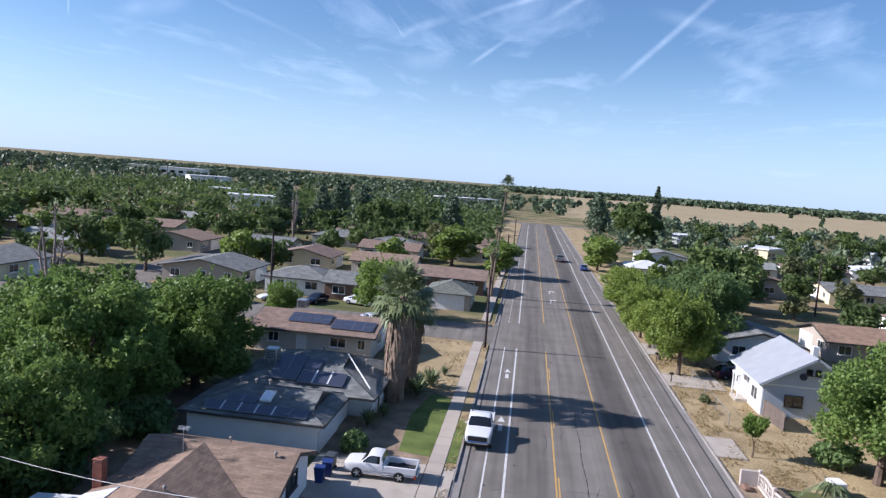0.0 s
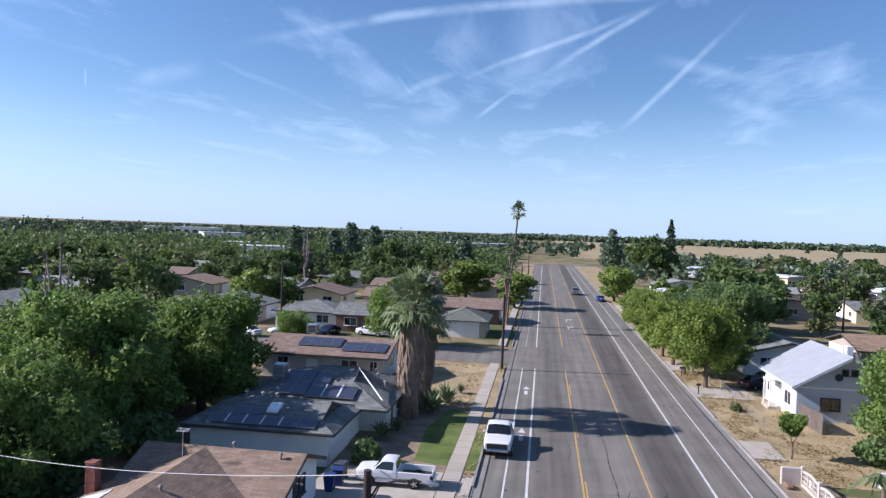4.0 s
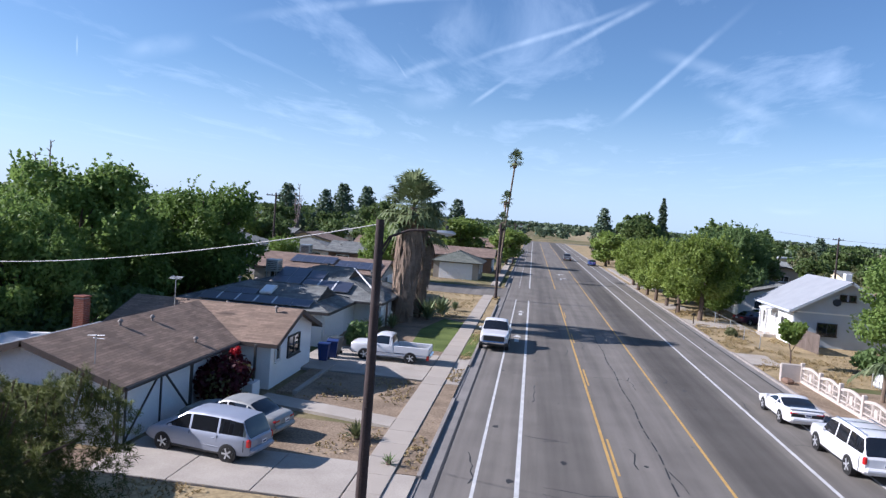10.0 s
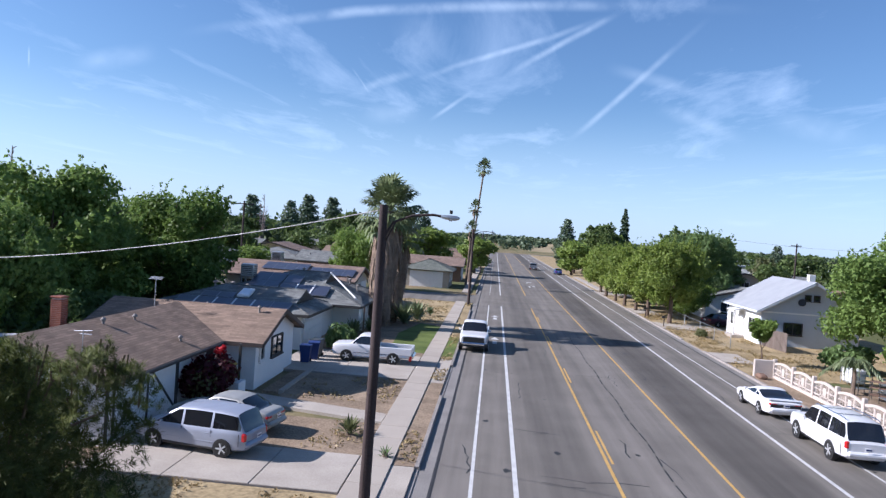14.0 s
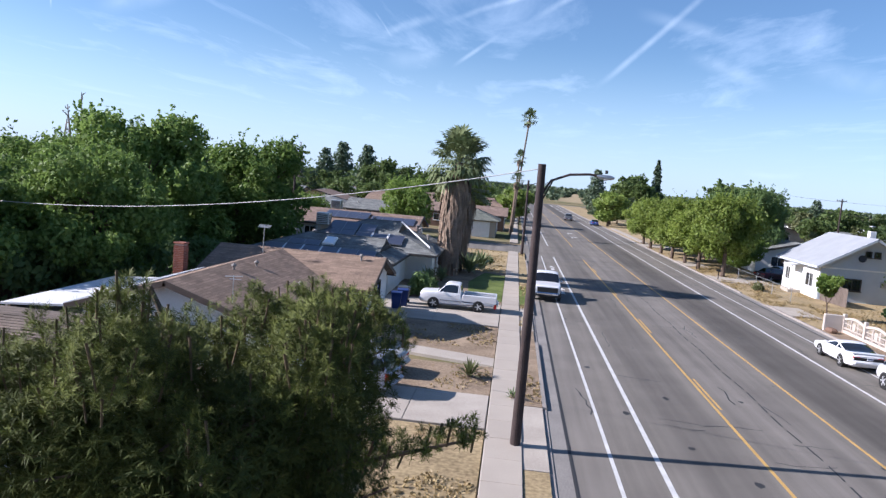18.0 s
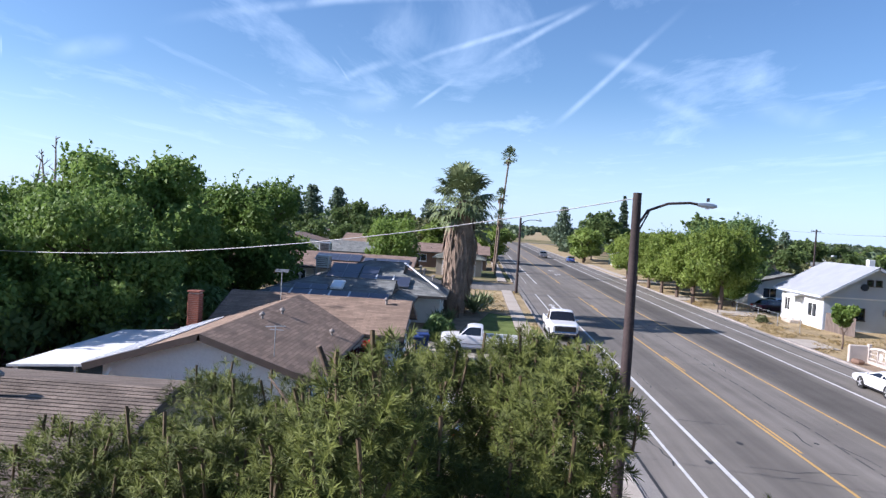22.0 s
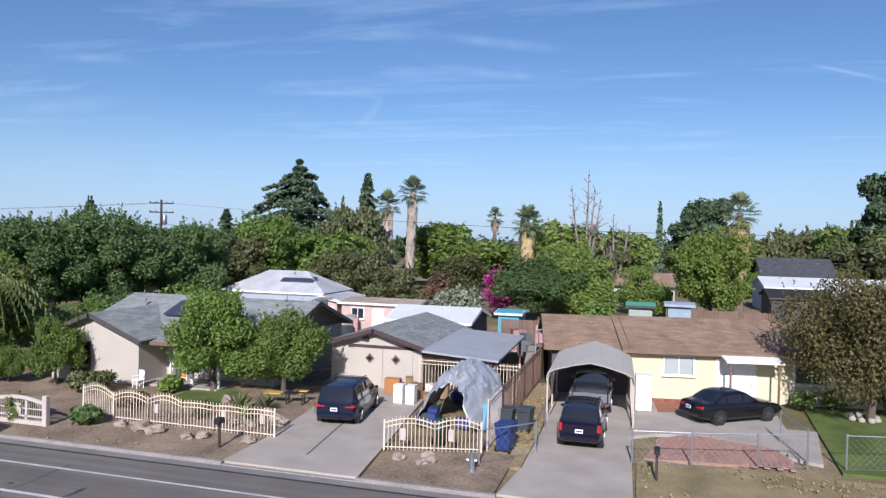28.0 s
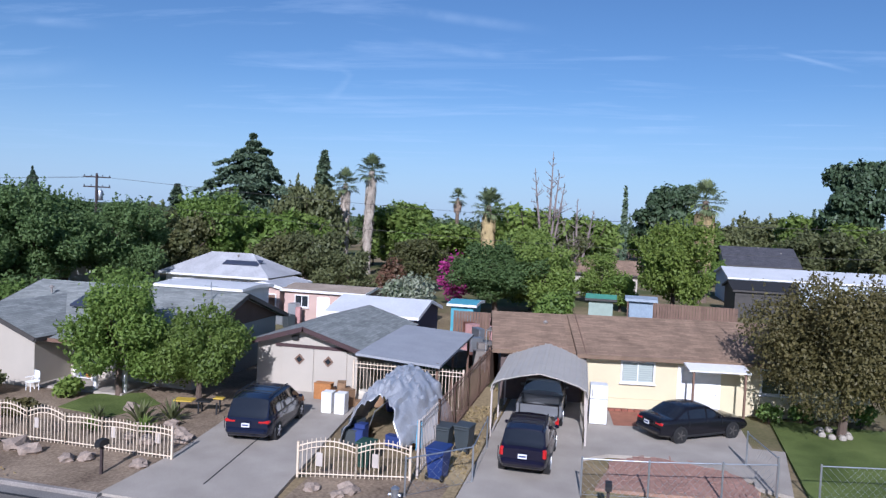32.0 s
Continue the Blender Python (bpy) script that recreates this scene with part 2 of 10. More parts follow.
def solid(name, mesh, material, label, category, group="", kind="", at=None, smooth=None):
    ob = part(name, mesh, material, None, "", smooth, at)
    return tagged(ob, label, category, group, kind)


def fast_mesh(name, verts, faces, material, smooth=False):
    """Mesh from arrays; faces of one size."""
    me = bpy.data.meshes.new(name)
    nv, nf, k = len(verts), len(faces), faces.shape[1]
    me.vertices.add(nv)
    me.vertices.foreach_set("co", np.ascontiguousarray(verts, dtype=np.float32).ravel())
    me.loops.add(nf * k)
    me.loops.foreach_set("vertex_index", np.ascontiguousarray(faces, dtype=np.int32).ravel())
    me.polygons.add(nf)
    me.polygons.foreach_set("loop_start", np.arange(0, nf * k, k, dtype=np.int32))
    if smooth:
        me.polygons.foreach_set("use_smooth", np.ones(nf, dtype=bool))
    me.materials.append(material)
    me.update(calc_edges=True)
    me.validate()
    return me

def asphalt_mat():
    m = mat("asphalt", (0.156, 0.143, 0.124), 0.9, 0.20, 0.35, 60.0, bump=0.25, spec=0.25)
    nt = m.node_tree
    b = nt.nodes["Principled BSDF"]
    src = b.inputs["Base Color"].links[0].from_socket
    geo = nt.nodes.new("ShaderNodeNewGeometry")
    sep = nt.nodes.new("ShaderNodeSeparateXYZ")
    nt.links.new(geo.outputs["Position"], sep.inputs[0])
    # newer, darker surfacing between the right yellow line and the right edge line, and worn wheel tracks
    last = src
    for x0, x1, soft, dark in ((6.9 * UNIT, 10.3 * UNIT, 0.9, 0.58), (0.3 * UNIT, 3.0 * UNIT, 0.9, 0.80), (-2.8 * UNIT, -1.3 * UNIT, 0.25, 1.10), (3.3 * UNIT, 6.6 * UNIT, 0.4, 1.04)):
        up = nt.nodes.new("ShaderNodeMapRange")
        up.interpolation_type = "SMOOTHSTEP"
        up.inputs[1].default_value, up.inputs[2].default_value = x0, x0 + soft
        nt.links.new(sep.outputs["X"], up.inputs[0])
        dn = nt.nodes.new("ShaderNodeMapRange")
        dn.interpolation_type = "SMOOTHSTEP"
        dn.inputs[1].default_value, dn.inputs[2].default_value = x1, x1 - soft
        nt.links.new(sep.outputs["X"], dn.inputs[0])
        mu = nt.nodes.new("ShaderNodeMath")
        mu.operation = "MULTIPLY"
        nt.links.new(up.outputs[0], mu.inputs[0])
        nt.links.new(dn.outputs[0], mu.inputs[1])
        mx = nt.nodes.new("ShaderNodeMixRGB")
        mx.blend_type = "MULTIPLY"
        mx.inputs[2].default_value = (dark, dark, dark * 1.01, 1)
        nt.links.new(mu.outputs[0], mx.inputs[0])
        nt.links.new(last, mx.inputs[1])
        last = mx.outputs[0]
    # long stains drawn out along the way of travel
    mp = nt.nodes.new("ShaderNodeMapping")
    mp.inputs["Scale"].default_value = (1.6, 0.05, 1)
    nt.links.new(geo.outputs["Position"], mp.inputs[0])
    st = nt.nodes.new("ShaderNodeTexNoise")
    st.inputs["Scale"].default_value = 1.0
    st.inputs["Detail"].default_value = 6
    nt.links.new(mp.outputs[0], st.inputs["Vector"])
    rg = nt.nodes.new("ShaderNodeMapRange")
    rg.inputs[1].default_value, rg.inputs[2].default_value = 0.3, 0.7
    rg.inputs[3].default_value, rg.inputs[4].default_value = 0.8, 1.2
    nt.links.new(st.outputs[0], rg.inputs[0])
    mx = nt.nodes.new("ShaderNodeMixRGB")
    mx.blend_type = "MULTIPLY"
    mx.inputs[0].default_value = 1.0
    nt.links.new(last, mx.inputs[1])
    nt.links.new(rg.outputs[0], mx.inputs[2])
    nt.links.new(mx.outputs[0], b.inputs["Base Color"])
    return m


def shingle_mat(name, col, course=0.14, tab=0.55, var=0.3, rough=0.95):
    """Asphalt shingles: courses and tabs in relief and tone, from object coordinates."""
    if name in MATS:
        return MATS[name]
    m = mat(name, col, rough, var, 1.2, 25.0, bump=0.3, spec=0.15)
    nt = m.node_tree
    b = nt.nodes["Principled BSDF"]
    src = b.inputs["Base Color"].links[0].from_socket
    uv = nt.nodes.new("ShaderNodeUVMap")
    br = nt.nodes.new("ShaderNodeTexBrick")
    br.inputs["Scale"].default_value = 1.0
    br.inputs["Brick Width"].default_value = tab
    br.inputs["Row Height"].default_value = course
    br.inputs["Mortar Size"].default_value = 0.012
    br.inputs["Mortar Smooth"].default_value = 0.3
    br.inputs["Bias"].default_value = 0.0
    br.inputs["Color1"].default_value = (1.20, 1.18, 1.17, 1)
    br.inputs["Color2"].default_value = (0.78, 0.78, 0.79, 1)
    br.inputs["Mortar"].default_value = (0.68, 0.68, 0.68, 1)
    nt.links.new(uv.outputs[0], br.inputs["Vector"])
    mx = nt.nodes.new("ShaderNodeMixRGB")
    mx.blend_type = "MULTIPLY"
    mx.inputs[0].default_value = 0.9
    nt.links.new(src, mx.inputs[1])
    nt.links.new(br.outputs["Color"], mx.inputs[2])
    nt.links.new(mx.outputs[0], b.inputs["Base Color"])
    return m


ASPHALT = asphalt_mat()
DRY = mat("dry_ground", (0.312, 0.238, 0.136), 0.95, 0.45, 0.22, 7.0, bump=0.5, spec=0.1, alt=(0.452, 0.359, 0.203))
DIRT = mat("bare_dirt", (0.211, 0.156, 0.109), 0.95, 0.4, 0.6, 11.0, bump=0.5, spec=0.1, alt=(0.359, 0.281, 0.195))
FIELD = mat("dry_field", (0.310, 0.250, 0.145), 0.95, 0.18, 0.02, 0.4, spec=0.05, alt=(0.370, 0.310, 0.195))
LAWN = mat("lawn", (0.077, 0.117, 0.027), 0.9, 0.45, 0.5, 30.0, bump=0.6, spec=0.15, alt=(0.180, 0.221, 0.063))
CONCRETE = mat("concrete", (0.360, 0.320, 0.268), 0.9, 0.18, 0.7, 25.0, bump=0.15, spec=0.25, alt=(0.448, 0.404, 0.344))
CONCRETE_B = mat("walk_concrete", (0.360, 0.320, 0.268), 0.9, 0.14, 0.9, 25.0, bump=0.15, spec=0.25, rand=0.6)
GUTTER = mat("gutter_concrete", (0.211, 0.199, 0.183), 0.9, 0.25, 0.6, 20.0, bump=0.2, spec=0.2)
KERB = mat("kerb_concrete", (0.257, 0.234, 0.211), 0.9, 0.3, 0.8, 20.0, bump=0.2, spec=0.2)
LINE_W = mat("white_line_paint", (0.510, 0.510, 0.493), 0.75, 0.28, 1.5, 30.0, spec=0.3)
LINE_Y = mat("yellow_line_paint", (0.450, 0.288, 0.090), 0.75, 0.2, 1.5, 30.0, spec=0.3)
TAR = mat("crack_sealant", (0.03, 0.03, 0.03), 0.7, 0.2, 2.0, 20.0)
WOOD_POLE = mat("creosoted_pole", (0.045, 0.032, 0.03), 0.85, 0.4, 1.5, 18.0, bump=0.4)
STEEL = mat("galvanised_steel", (0.46, 0.48, 0.50), 0.42, 0.12, 2.0, 20.0, metal=0.85)
WIRE = mat("cable", (0.40, 0.39, 0.38), 0.6, 0.1)
WHITE = mat("white_paint", (0.78, 0.78, 0.76), 0.6, 0.06, 0.8, 12.0, bump=0.05)
CREAM = mat("cream_stucco", (0.62, 0.545, 0.36), 0.9, 0.07, 0.8, 30.0, bump=0.25)
TAN = mat("tan_stucco", (0.430, 0.390, 0.328), 0.9, 0.08, 0.8, 30.0, bump=0.25)
PALE = mat("pale_stucco", (0.70, 0.70, 0.67), 0.9, 0.08, 0.8, 30.0, bump=0.25)
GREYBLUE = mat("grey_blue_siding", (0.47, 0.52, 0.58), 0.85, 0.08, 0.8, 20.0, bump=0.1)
BEIGE = mat("beige_stucco", (0.360, 0.320, 0.264), 0.9, 0.1, 0.7, 30.0, bump=0.2)
PINK = mat("pink_stucco", (0.496, 0.360, 0.304), 0.9, 0.08, 0.8, 30.0, bump=0.2)
BROWNWALL = mat("brown_siding", (0.16, 0.10, 0.07), 0.85, 0.2, 0.8, 20.0, bump=0.2)
SH_BROWN = shingle_mat("brown_shingles", (0.234, 0.173, 0.129))
SH_GREY = shingle_mat("grey_shingles", (0.172, 0.180, 0.172), var=0.5)
SH_LIGHT = shingle_mat("pale_grey_shingles", (0.240, 0.254, 0.240), var=0.25)
SH_TAN = shingle_mat("tan_shingles", (0.256, 0.180, 0.124))
SH_RUST = shingle_mat("rust_brown_shingles", (0.209, 0.156, 0.125))
SH_WEATHER = shingle_mat("weathered_brown_shingles", (0.160, 0.132, 0.108), var=0.5)
SH_DARK = shingle_mat("charcoal_shingles", (0.075, 0.075, 0.085))
SH_GREEN = shingle_mat("grey_green_shingles", (0.144, 0.156, 0.133))
ROOF_WHITE = mat("white_coated_roofing", (0.570, 0.580, 0.589), 0.7, 0.10, 0.6, 8.0, bump=0.1)
TRIM_D = mat("dark_trim_paint", (0.06, 0.055, 0.05), 0.7, 0.2)
TRIM_W = mat("white_trim_paint", (0.76, 0.75, 0.72), 0.6, 0.08)
GLASS = glass_mat()
GLASS_CAR = glass_mat("car_glass", (0.012, 0.013, 0.016), 0.03)
PANEL = mat("solar_cells", (0.045, 0.05, 0.075), 0.3, 0.2, 2.0, 20.0, spec=0.8)
PANEL_F = mat("panel_frame_metal", (0.30, 0.31, 0.33), 0.4, 0.1, metal=0.7)
BRICK = mat("red_brick", (0.26, 0.10, 0.065), 0.9, 0.25, 2.0, 20.0, bump=0.3, rand=0.7)
TYRE = mat("tyre_rubber", (0.018, 0.018, 0.018), 0.85, 0.2)
RIM = mat("alloy_rim", (0.62, 0.63, 0.65), 0.35, 0.1, metal=0.6)
CHROME = mat("chrome_trim", (0.7, 0.7, 0.72), 0.15, 0.05, metal=1.0)
BLACKP = mat("black_plastic", (0.02, 0.02, 0.021), 0.5, 0.2)
RED_L = mat("red_lamp_lens", (0.42, 0.012, 0.012), 0.2, 0.2, spec=0.7)
CLEAR_L = mat("clear_lamp_lens", (0.65, 0.66, 0.68), 0.12, 0.1, spec=0.8)
PLATE = mat("plate_white", (0.7, 0.7, 0.72), 0.5, 0.05)
PLATE_BAR = mat("plate_bars", (0.05, 0.06, 0.15), 0.5, 0.05)
BARK = mat("bark", (0.11, 0.08, 0.06), 0.95, 0.4, 2.0, 20.0, bump=0.8)
BARK_P = mat("palm_bark", (0.160, 0.120, 0.088), 0.95, 0.4, 2.0, 20.0, bump=0.8)
THATCH = mat("dead_fronds", (0.22, 0.165, 0.12), 0.95, 0.6, 1.5, 12.0, bump=0.6, rand=0.3)
LEAF_A = leaf_mat("leaves_mid_green", (0.089, 0.136, 0.025), (0.277, 0.361, 0.078), 0.42)
LEAF_V = leaf_mat("leaves_fresh_green", (0.110, 0.160, 0.026), (0.330, 0.410, 0.082), 0.42)
LEAF_D = leaf_mat("leaves_deep_green", (0.083, 0.138, 0.026), (0.237, 0.332, 0.090), 0.42, 0.2)
LEAF_B = leaf_mat("leaves_dark_green", (0.072, 0.118, 0.036), (0.182, 0.262, 0.096), 0.42, 0.2)
LEAF_C = leaf_mat("leaves_bright_green", (0.084, 0.140, 0.026), (0.258, 0.358, 0.072), 0.42)
LEAF_O = leaf_mat("leaves_olive", (0.071, 0.084, 0.034), (0.227, 0.244, 0.101), 0.4)
LEAF_R = leaf_mat("leaves_bronze", (0.048, 0.050, 0.016), (0.185, 0.158, 0.058))
LEAF_F = leaf_mat("leaves_far_green", (0.048, 0.078, 0.026), (0.170, 0.232, 0.072), 0.4, 0.2)
LEAF_BR = leaf_mat("leaves_brown_olive", (0.066, 0.074, 0.026), (0.205, 0.205, 0.080), 0.4)
LEAF_W = leaf_mat("leaves_yellow_green", (0.076, 0.101, 0.021), (0.235, 0.277, 0.084))
NEEDLE = leaf_mat("pine_needles", (0.034, 0.046, 0.011), (0.180, 0.205, 0.046), 0.10, 0.12)
# older needles, with the pine's inner shade put into their dark tone
NEEDLE_OLD_SHADE = leaf_mat("old_shade_pine_needles", (0.030, 0.039, 0.012), (0.082, 0.100, 0.030), 0.04, 0.06)
CEDAR_D = leaf_mat("dark_pine_needles", (0.030, 0.052, 0.026), (0.105, 0.150, 0.070), 0.12)
CEDAR = leaf_mat("cedar_needles", (0.05, 0.082, 0.05), (0.17, 0.225, 0.13), 0.15)
FROND = leaf_mat("palm_fronds", (0.03, 0.055, 0.02), (0.23, 0.275, 0.125), 0.12, 0.5)
MAGENTA = leaf_mat("magenta_bracts", (0.24, 0.02, 0.12), (0.42, 0.06, 0.25), 0.2)
CRIMSON = leaf_mat("crimson_bracts", (0.30, 0.005, 0.012), (0.52, 0.02, 0.03), 0.2)
BLOSSOM = leaf_mat("white_blossom", (0.09, 0.13, 0.05), (0.50, 0.50, 0.40), 0.2)
# distance haze is put into this leaf colour as a bluish tint
FAR_TREE = leaf_mat("haze_tinted_leaves", (0.055, 0.085, 0.045), (0.150, 0.195, 0.105), 0.2)

# ---- ground, road, pavements ----
def ground_mat():
    """The neighbourhood's open ground: straw and soil with patches of worn grass and litter."""
    m = mat("neighbourhood_ground", (0.208, 0.160, 0.096), 0.95, 0.35, 0.3, 6.0, bump=0.4, spec=0.1, alt=(0.336, 0.264, 0.152))
    nt = m.node_tree
    b = nt.nodes["Principled BSDF"]
    src = b.inputs["Base Color"].links[0].from_socket
    geo = nt.nodes.new("ShaderNodeNewGeometry")
    n = nt.nodes.new("ShaderNodeTexNoise")
    n.inputs["Scale"].default_value = 0.06
    n.inputs["Detail"].default_value = 6
    nt.links.new(geo.outputs["Position"], n.inputs["Vector"])
    rg = nt.nodes.new("ShaderNodeMapRange")
    rg.inputs[1].default_value, rg.inputs[2].default_value = 0.42, 0.58
    nt.links.new(n.outputs[0], rg.inputs[0])
    mx = nt.nodes.new("ShaderNodeMixRGB")
    mx.inputs[1].default_value = (0.10, 0.11, 0.045, 1)
    nt.links.new(rg.outputs[0], mx.inputs[0])
    nt.links.new(src, mx.inputs[2])
    nt.links.new(mx.outputs[0], b.inputs["Base Color"])
    return m


def flat(name, poly, z0, z1, material, label, category, kind="structure"):
    return solid(name, Mesh().prism(poly, z0, z1), material, label, category, kind=kind)


def rect(x0, x1, y0, y1):
    return [(x0, y0), (x1, y0), (x1, y1), (x0, y1)]


ROAD_L, ROAD_R = -2.85, 14.35
flat("ground", rect(-4200, 4200, -4200, 4200), -0.4, 0.02, ground_mat(), "dry straw, soil and worn grass over the whole neighbourhood", "ground")
flat("road", rect(ROAD_L - 0.1, ROAD_R + 0.1, -160, 296), -0.3, 0.045, ASPHALT, "worn grey asphalt street with dark wheel tracks and cracks", "road")
flat("road_side_street", rect(-140, ROAD_L - 0.1, 57.5, 67.0), -0.3, 0.04, ASPHALT, "grey asphalt side street joining the main street", "road")
flat("road_rear_street", rect(-62, -36, 34, 44), -0.3, 0.041, ASPHALT, "grey asphalt turning place behind the gardens", "road")
flat("road_rear_street_two", rect(-62, -53, 44, 130), -0.3, 0.039, ASPHALT, "grey asphalt street behind the row of houses", "road")
flat("end_road", rect(-120, 70, 296.02, 306), -0.3, 0.045, ASPHALT, "cross road at the end of the street", "road")
flat("field", [(18, 400), (2500, 330), (3600, 1500), (900, 3200), (22, 2600)], -0.3, 0.06, FIELD, "wide dry golden field beyond the last houses", "field")


def line(name, x, y0, y1, w, material, label, dash=None, gap=None, bend=None):
    m = Mesh()
    y = y0
    while y < y1:
        e = min(y1, y + (dash or 8.0))
        a, b = (x + (bend(y) if bend else 0)), (x + (bend(e) if bend else 0))
        m.add([(a - w / 2, y, 0.049), (a + w / 2, y, 0.049), (b + w / 2, e, 0.049), (b - w / 2, e, 0.049)], [(0, 1, 2, 3)])
        y = e + (gap or 0)
    return solid(name, m, material, label, "road marking", kind="structure")


line("lane_line_bike", -1.25, -150, 56, 0.11, LINE_W, "white painted bicycle lane edge line")
line("lane_line_bike_far", -1.25, 70, 200, 0.11, LINE_W, "white painted bicycle lane edge line past the side street", 1.0, 1.4)
line("lane_line_left", 0.05, -150, 56, 0.15, LINE_W, "white painted traffic lane line")
line("lane_line_left_far", 0.05, 70, 286, 0.15, LINE_W, "white painted traffic lane line past the side street")
line("lane_line_centre_left", 3.18, -150, 56, 0.11, LINE_Y, "solid yellow turn lane line")
line("lane_line_centre_left_dash", 3.36, -150, 56, 0.09, LINE_Y, "broken yellow turn lane line", 4.0, 9.0)
line("lane_line_centre_left_far", 3.25, 72, 280, 0.12, LINE_Y, "yellow turn lane line past the side street")
line("lane_line_centre_right", 6.85, -150, 280, 0.11, LINE_Y, "solid yellow turn lane line by the dark lane")
line("lane_line_right", 10.45, -150, 288, 0.15, LINE_W, "white painted edge line of the dark lane")
line("lane_line_parking", 12.45, -150, 288, 0.10, LINE_W, "thin white parking lane line")
line("lane_joint", 5.05, -30, 36, 0.06, TAR, "dark tarred joint in the turn lane", 1.1, 0.35, bend=lambda y: 0.05 * math.sin(y * 0.9))


def arrow_mark(x, y):
    m = Mesh()
    q = [(-0.08, -1.2), (0.08, -1.2), (0.08, 0.35), (0.55, 0.35), (0.55, 0.1), (0.95, 0.55), (0.55, 1.0), (0.55, 0.72), (-0.08, 0.72)]
    m.add([(x + a, y + b * 1.6, 0.05) for a, b in q], [(0, 1, 2, 8), (2, 3, 7, 8), (4, 5, 6)])
    solid("turn_arrow", m, LINE_W, "white painted turn arrow in the middle lane", "road marking", kind="structure")


arrow_mark(4.6, 90)
arrow_mark(4.6, 99)
bs = Mesh()
for yy in (44.0, 30.0):
    bs.add([(-0.75, yy, 0.05), (-0.45, yy, 0.05), (-0.45, yy + 1.4, 0.05), (-0.75, yy + 1.4, 0.05)], [(0, 1, 2, 3)])
    bs.add([(-0.9, yy + 2.0, 0.05), (-0.3, yy + 2.0, 0.05), (-0.6, yy + 3.2, 0.05)], [(0, 1, 2)])
solid("bike_symbol", bs, LINE_W, "worn white bicycle lane symbol", "road marking", kind="structure")


def cracks():
    rng = random.Random(5)
    m = Mesh()
    for k in range(46):
        x, y = rng.uniform(-2, 13.5), rng.uniform(-16, 90)
        along = rng.random() < 0.35
        for _ in range(rng.randint(3, 8)):
            dx, dy = (rng.uniform(-0.15, 0.15), rng.uniform(0.3, 0.8)) if along else (rng.uniform(0.25, 0.6), rng.uniform(-0.15, 0.15))
            w = rng.uniform(0.012, 0.03)
            nx, ny = (w, 0) if along else (0, w)
            m.add([(x - nx, y - ny, 0.0475), (x + nx, y + ny, 0.0475), (x + dx + nx, y + dy + ny, 0.0475), (x + dx - nx, y + dy - ny, 0.0475)], [(0, 1, 2, 3)])
            x, y = x + dx, y + dy
    for k in range(60):
        x, y, r = rng.uniform(-2.4, 13.8), rng.uniform(-16, 70), rng.uniform(0.04, 0.16)
        n = 7
        m.add([(x + r * math.cos(6.283 * i / n) * rng.uniform(0.6, 1.2), y + r * math.sin(6.283 * i / n) * rng.uniform(0.8, 1.8), 0.0478) for i in range(n)], [tuple(range(n))])
    solid("road_cracks", m, TAR, "dark cracks and tar spots in the asphalt", "road marking", kind="structure")


cracks()
# slow kerbs: real steps with a rounded nose and a concrete gutter
def kerb(name, x, y0, y1, side, label, top=0.16):
    prof = [(0.0, -0.2), (0.0, top - 0.03), (0.03 * side, top), (0.16 * side, top), (0.16 * side, -0.2)]
    m = Mesh().extrude_y([(x + a, z) for a, z in prof], y0, y1)
    ob = solid(name, m, KERB, label, "kerb", kind="structure")
    return ob


def gutter(name, x, y0, y1, side):
    m = Mesh().extrude_y([(x, 0.049), (x, -0.1), (x - 0.45 * side, -0.1), (x - 0.45 * side, 0.053)], y0, y1)
    solid(name, m, GUTTER, "worn grey concrete gutter along the kerb", "gutter", kind="structure")


gutter("gutter_left", ROAD_L, -150, 57, -1)
gutter("gutter_left_far", ROAD_L, 68, 300, -1)
gutter("gutter_right", ROAD_R, -150, 300, 1)
for k, (a, b) in enumerate(((-150, -9.5), (3.6, 13.2), (20.5, 49.5))):
    kerb(f"kerb_left_{k}", ROAD_L, a, b, -1, "weathered concrete kerb of the left pavement")
kerb("kerb_left_far", ROAD_L, 69, 300, -1, "weathered concrete kerb past the side street")
for k, (a, b) in enumerate(((-9.5, 3.6), (13.2, 20.5))):
    kerb(f"kerb_drop_left_{k}", ROAD_L, a, b, -1, "dropped concrete kerb at a driveway", 0.075)
for k, (a, b, h) in enumerate(((-150, -13.6, 0.16), (-13.6, -9.9, 0.075), (-9.9, -5.6, 0.16), (-5.6, -1.0, 0.075), (-1.0, 34, 0.16), (34, 40, 0.075), (40, 300, 0.16))):
    kerb(f"kerb_right_{k}", ROAD_R, a, b, 1, "weathered concrete kerb of the right verge", h)


def slabs(name, x0, x1, y0, y1, z, step, material, label, parent_kind="structure", nx=1, joint=0.02):
    """A walk of separate slabs with open joints."""
    base = solid(name, Mesh().prism(rect(x0, x1, y0, y1), -0.2, z - 0.02), KERB, label, "pavement", kind=parent_kind)
    n = max(1, round((y1 - y0) / step))
    dy, dx = (y1 - y0) / n, (x1 - x0) / nx
    me = Mesh().box((0, 0, 0), (dx - joint, dy - joint, 0.06), bev=0.012).data("slab", material)
    rng = random.Random(len(name))
    for i in range(n):
        for j in range(nx):
            o = new("slab", me)
            o.parent = base
            o.matrix_basis = pose(x0 + dx * (j + 0.5), y0 + dy * (i + 0.5), z - 0.03 + rng.uniform(-0.006, 0.006), rng.uniform(-0.15, 0.15), rng.uniform(-0.15, 0.15), 0)
    return base


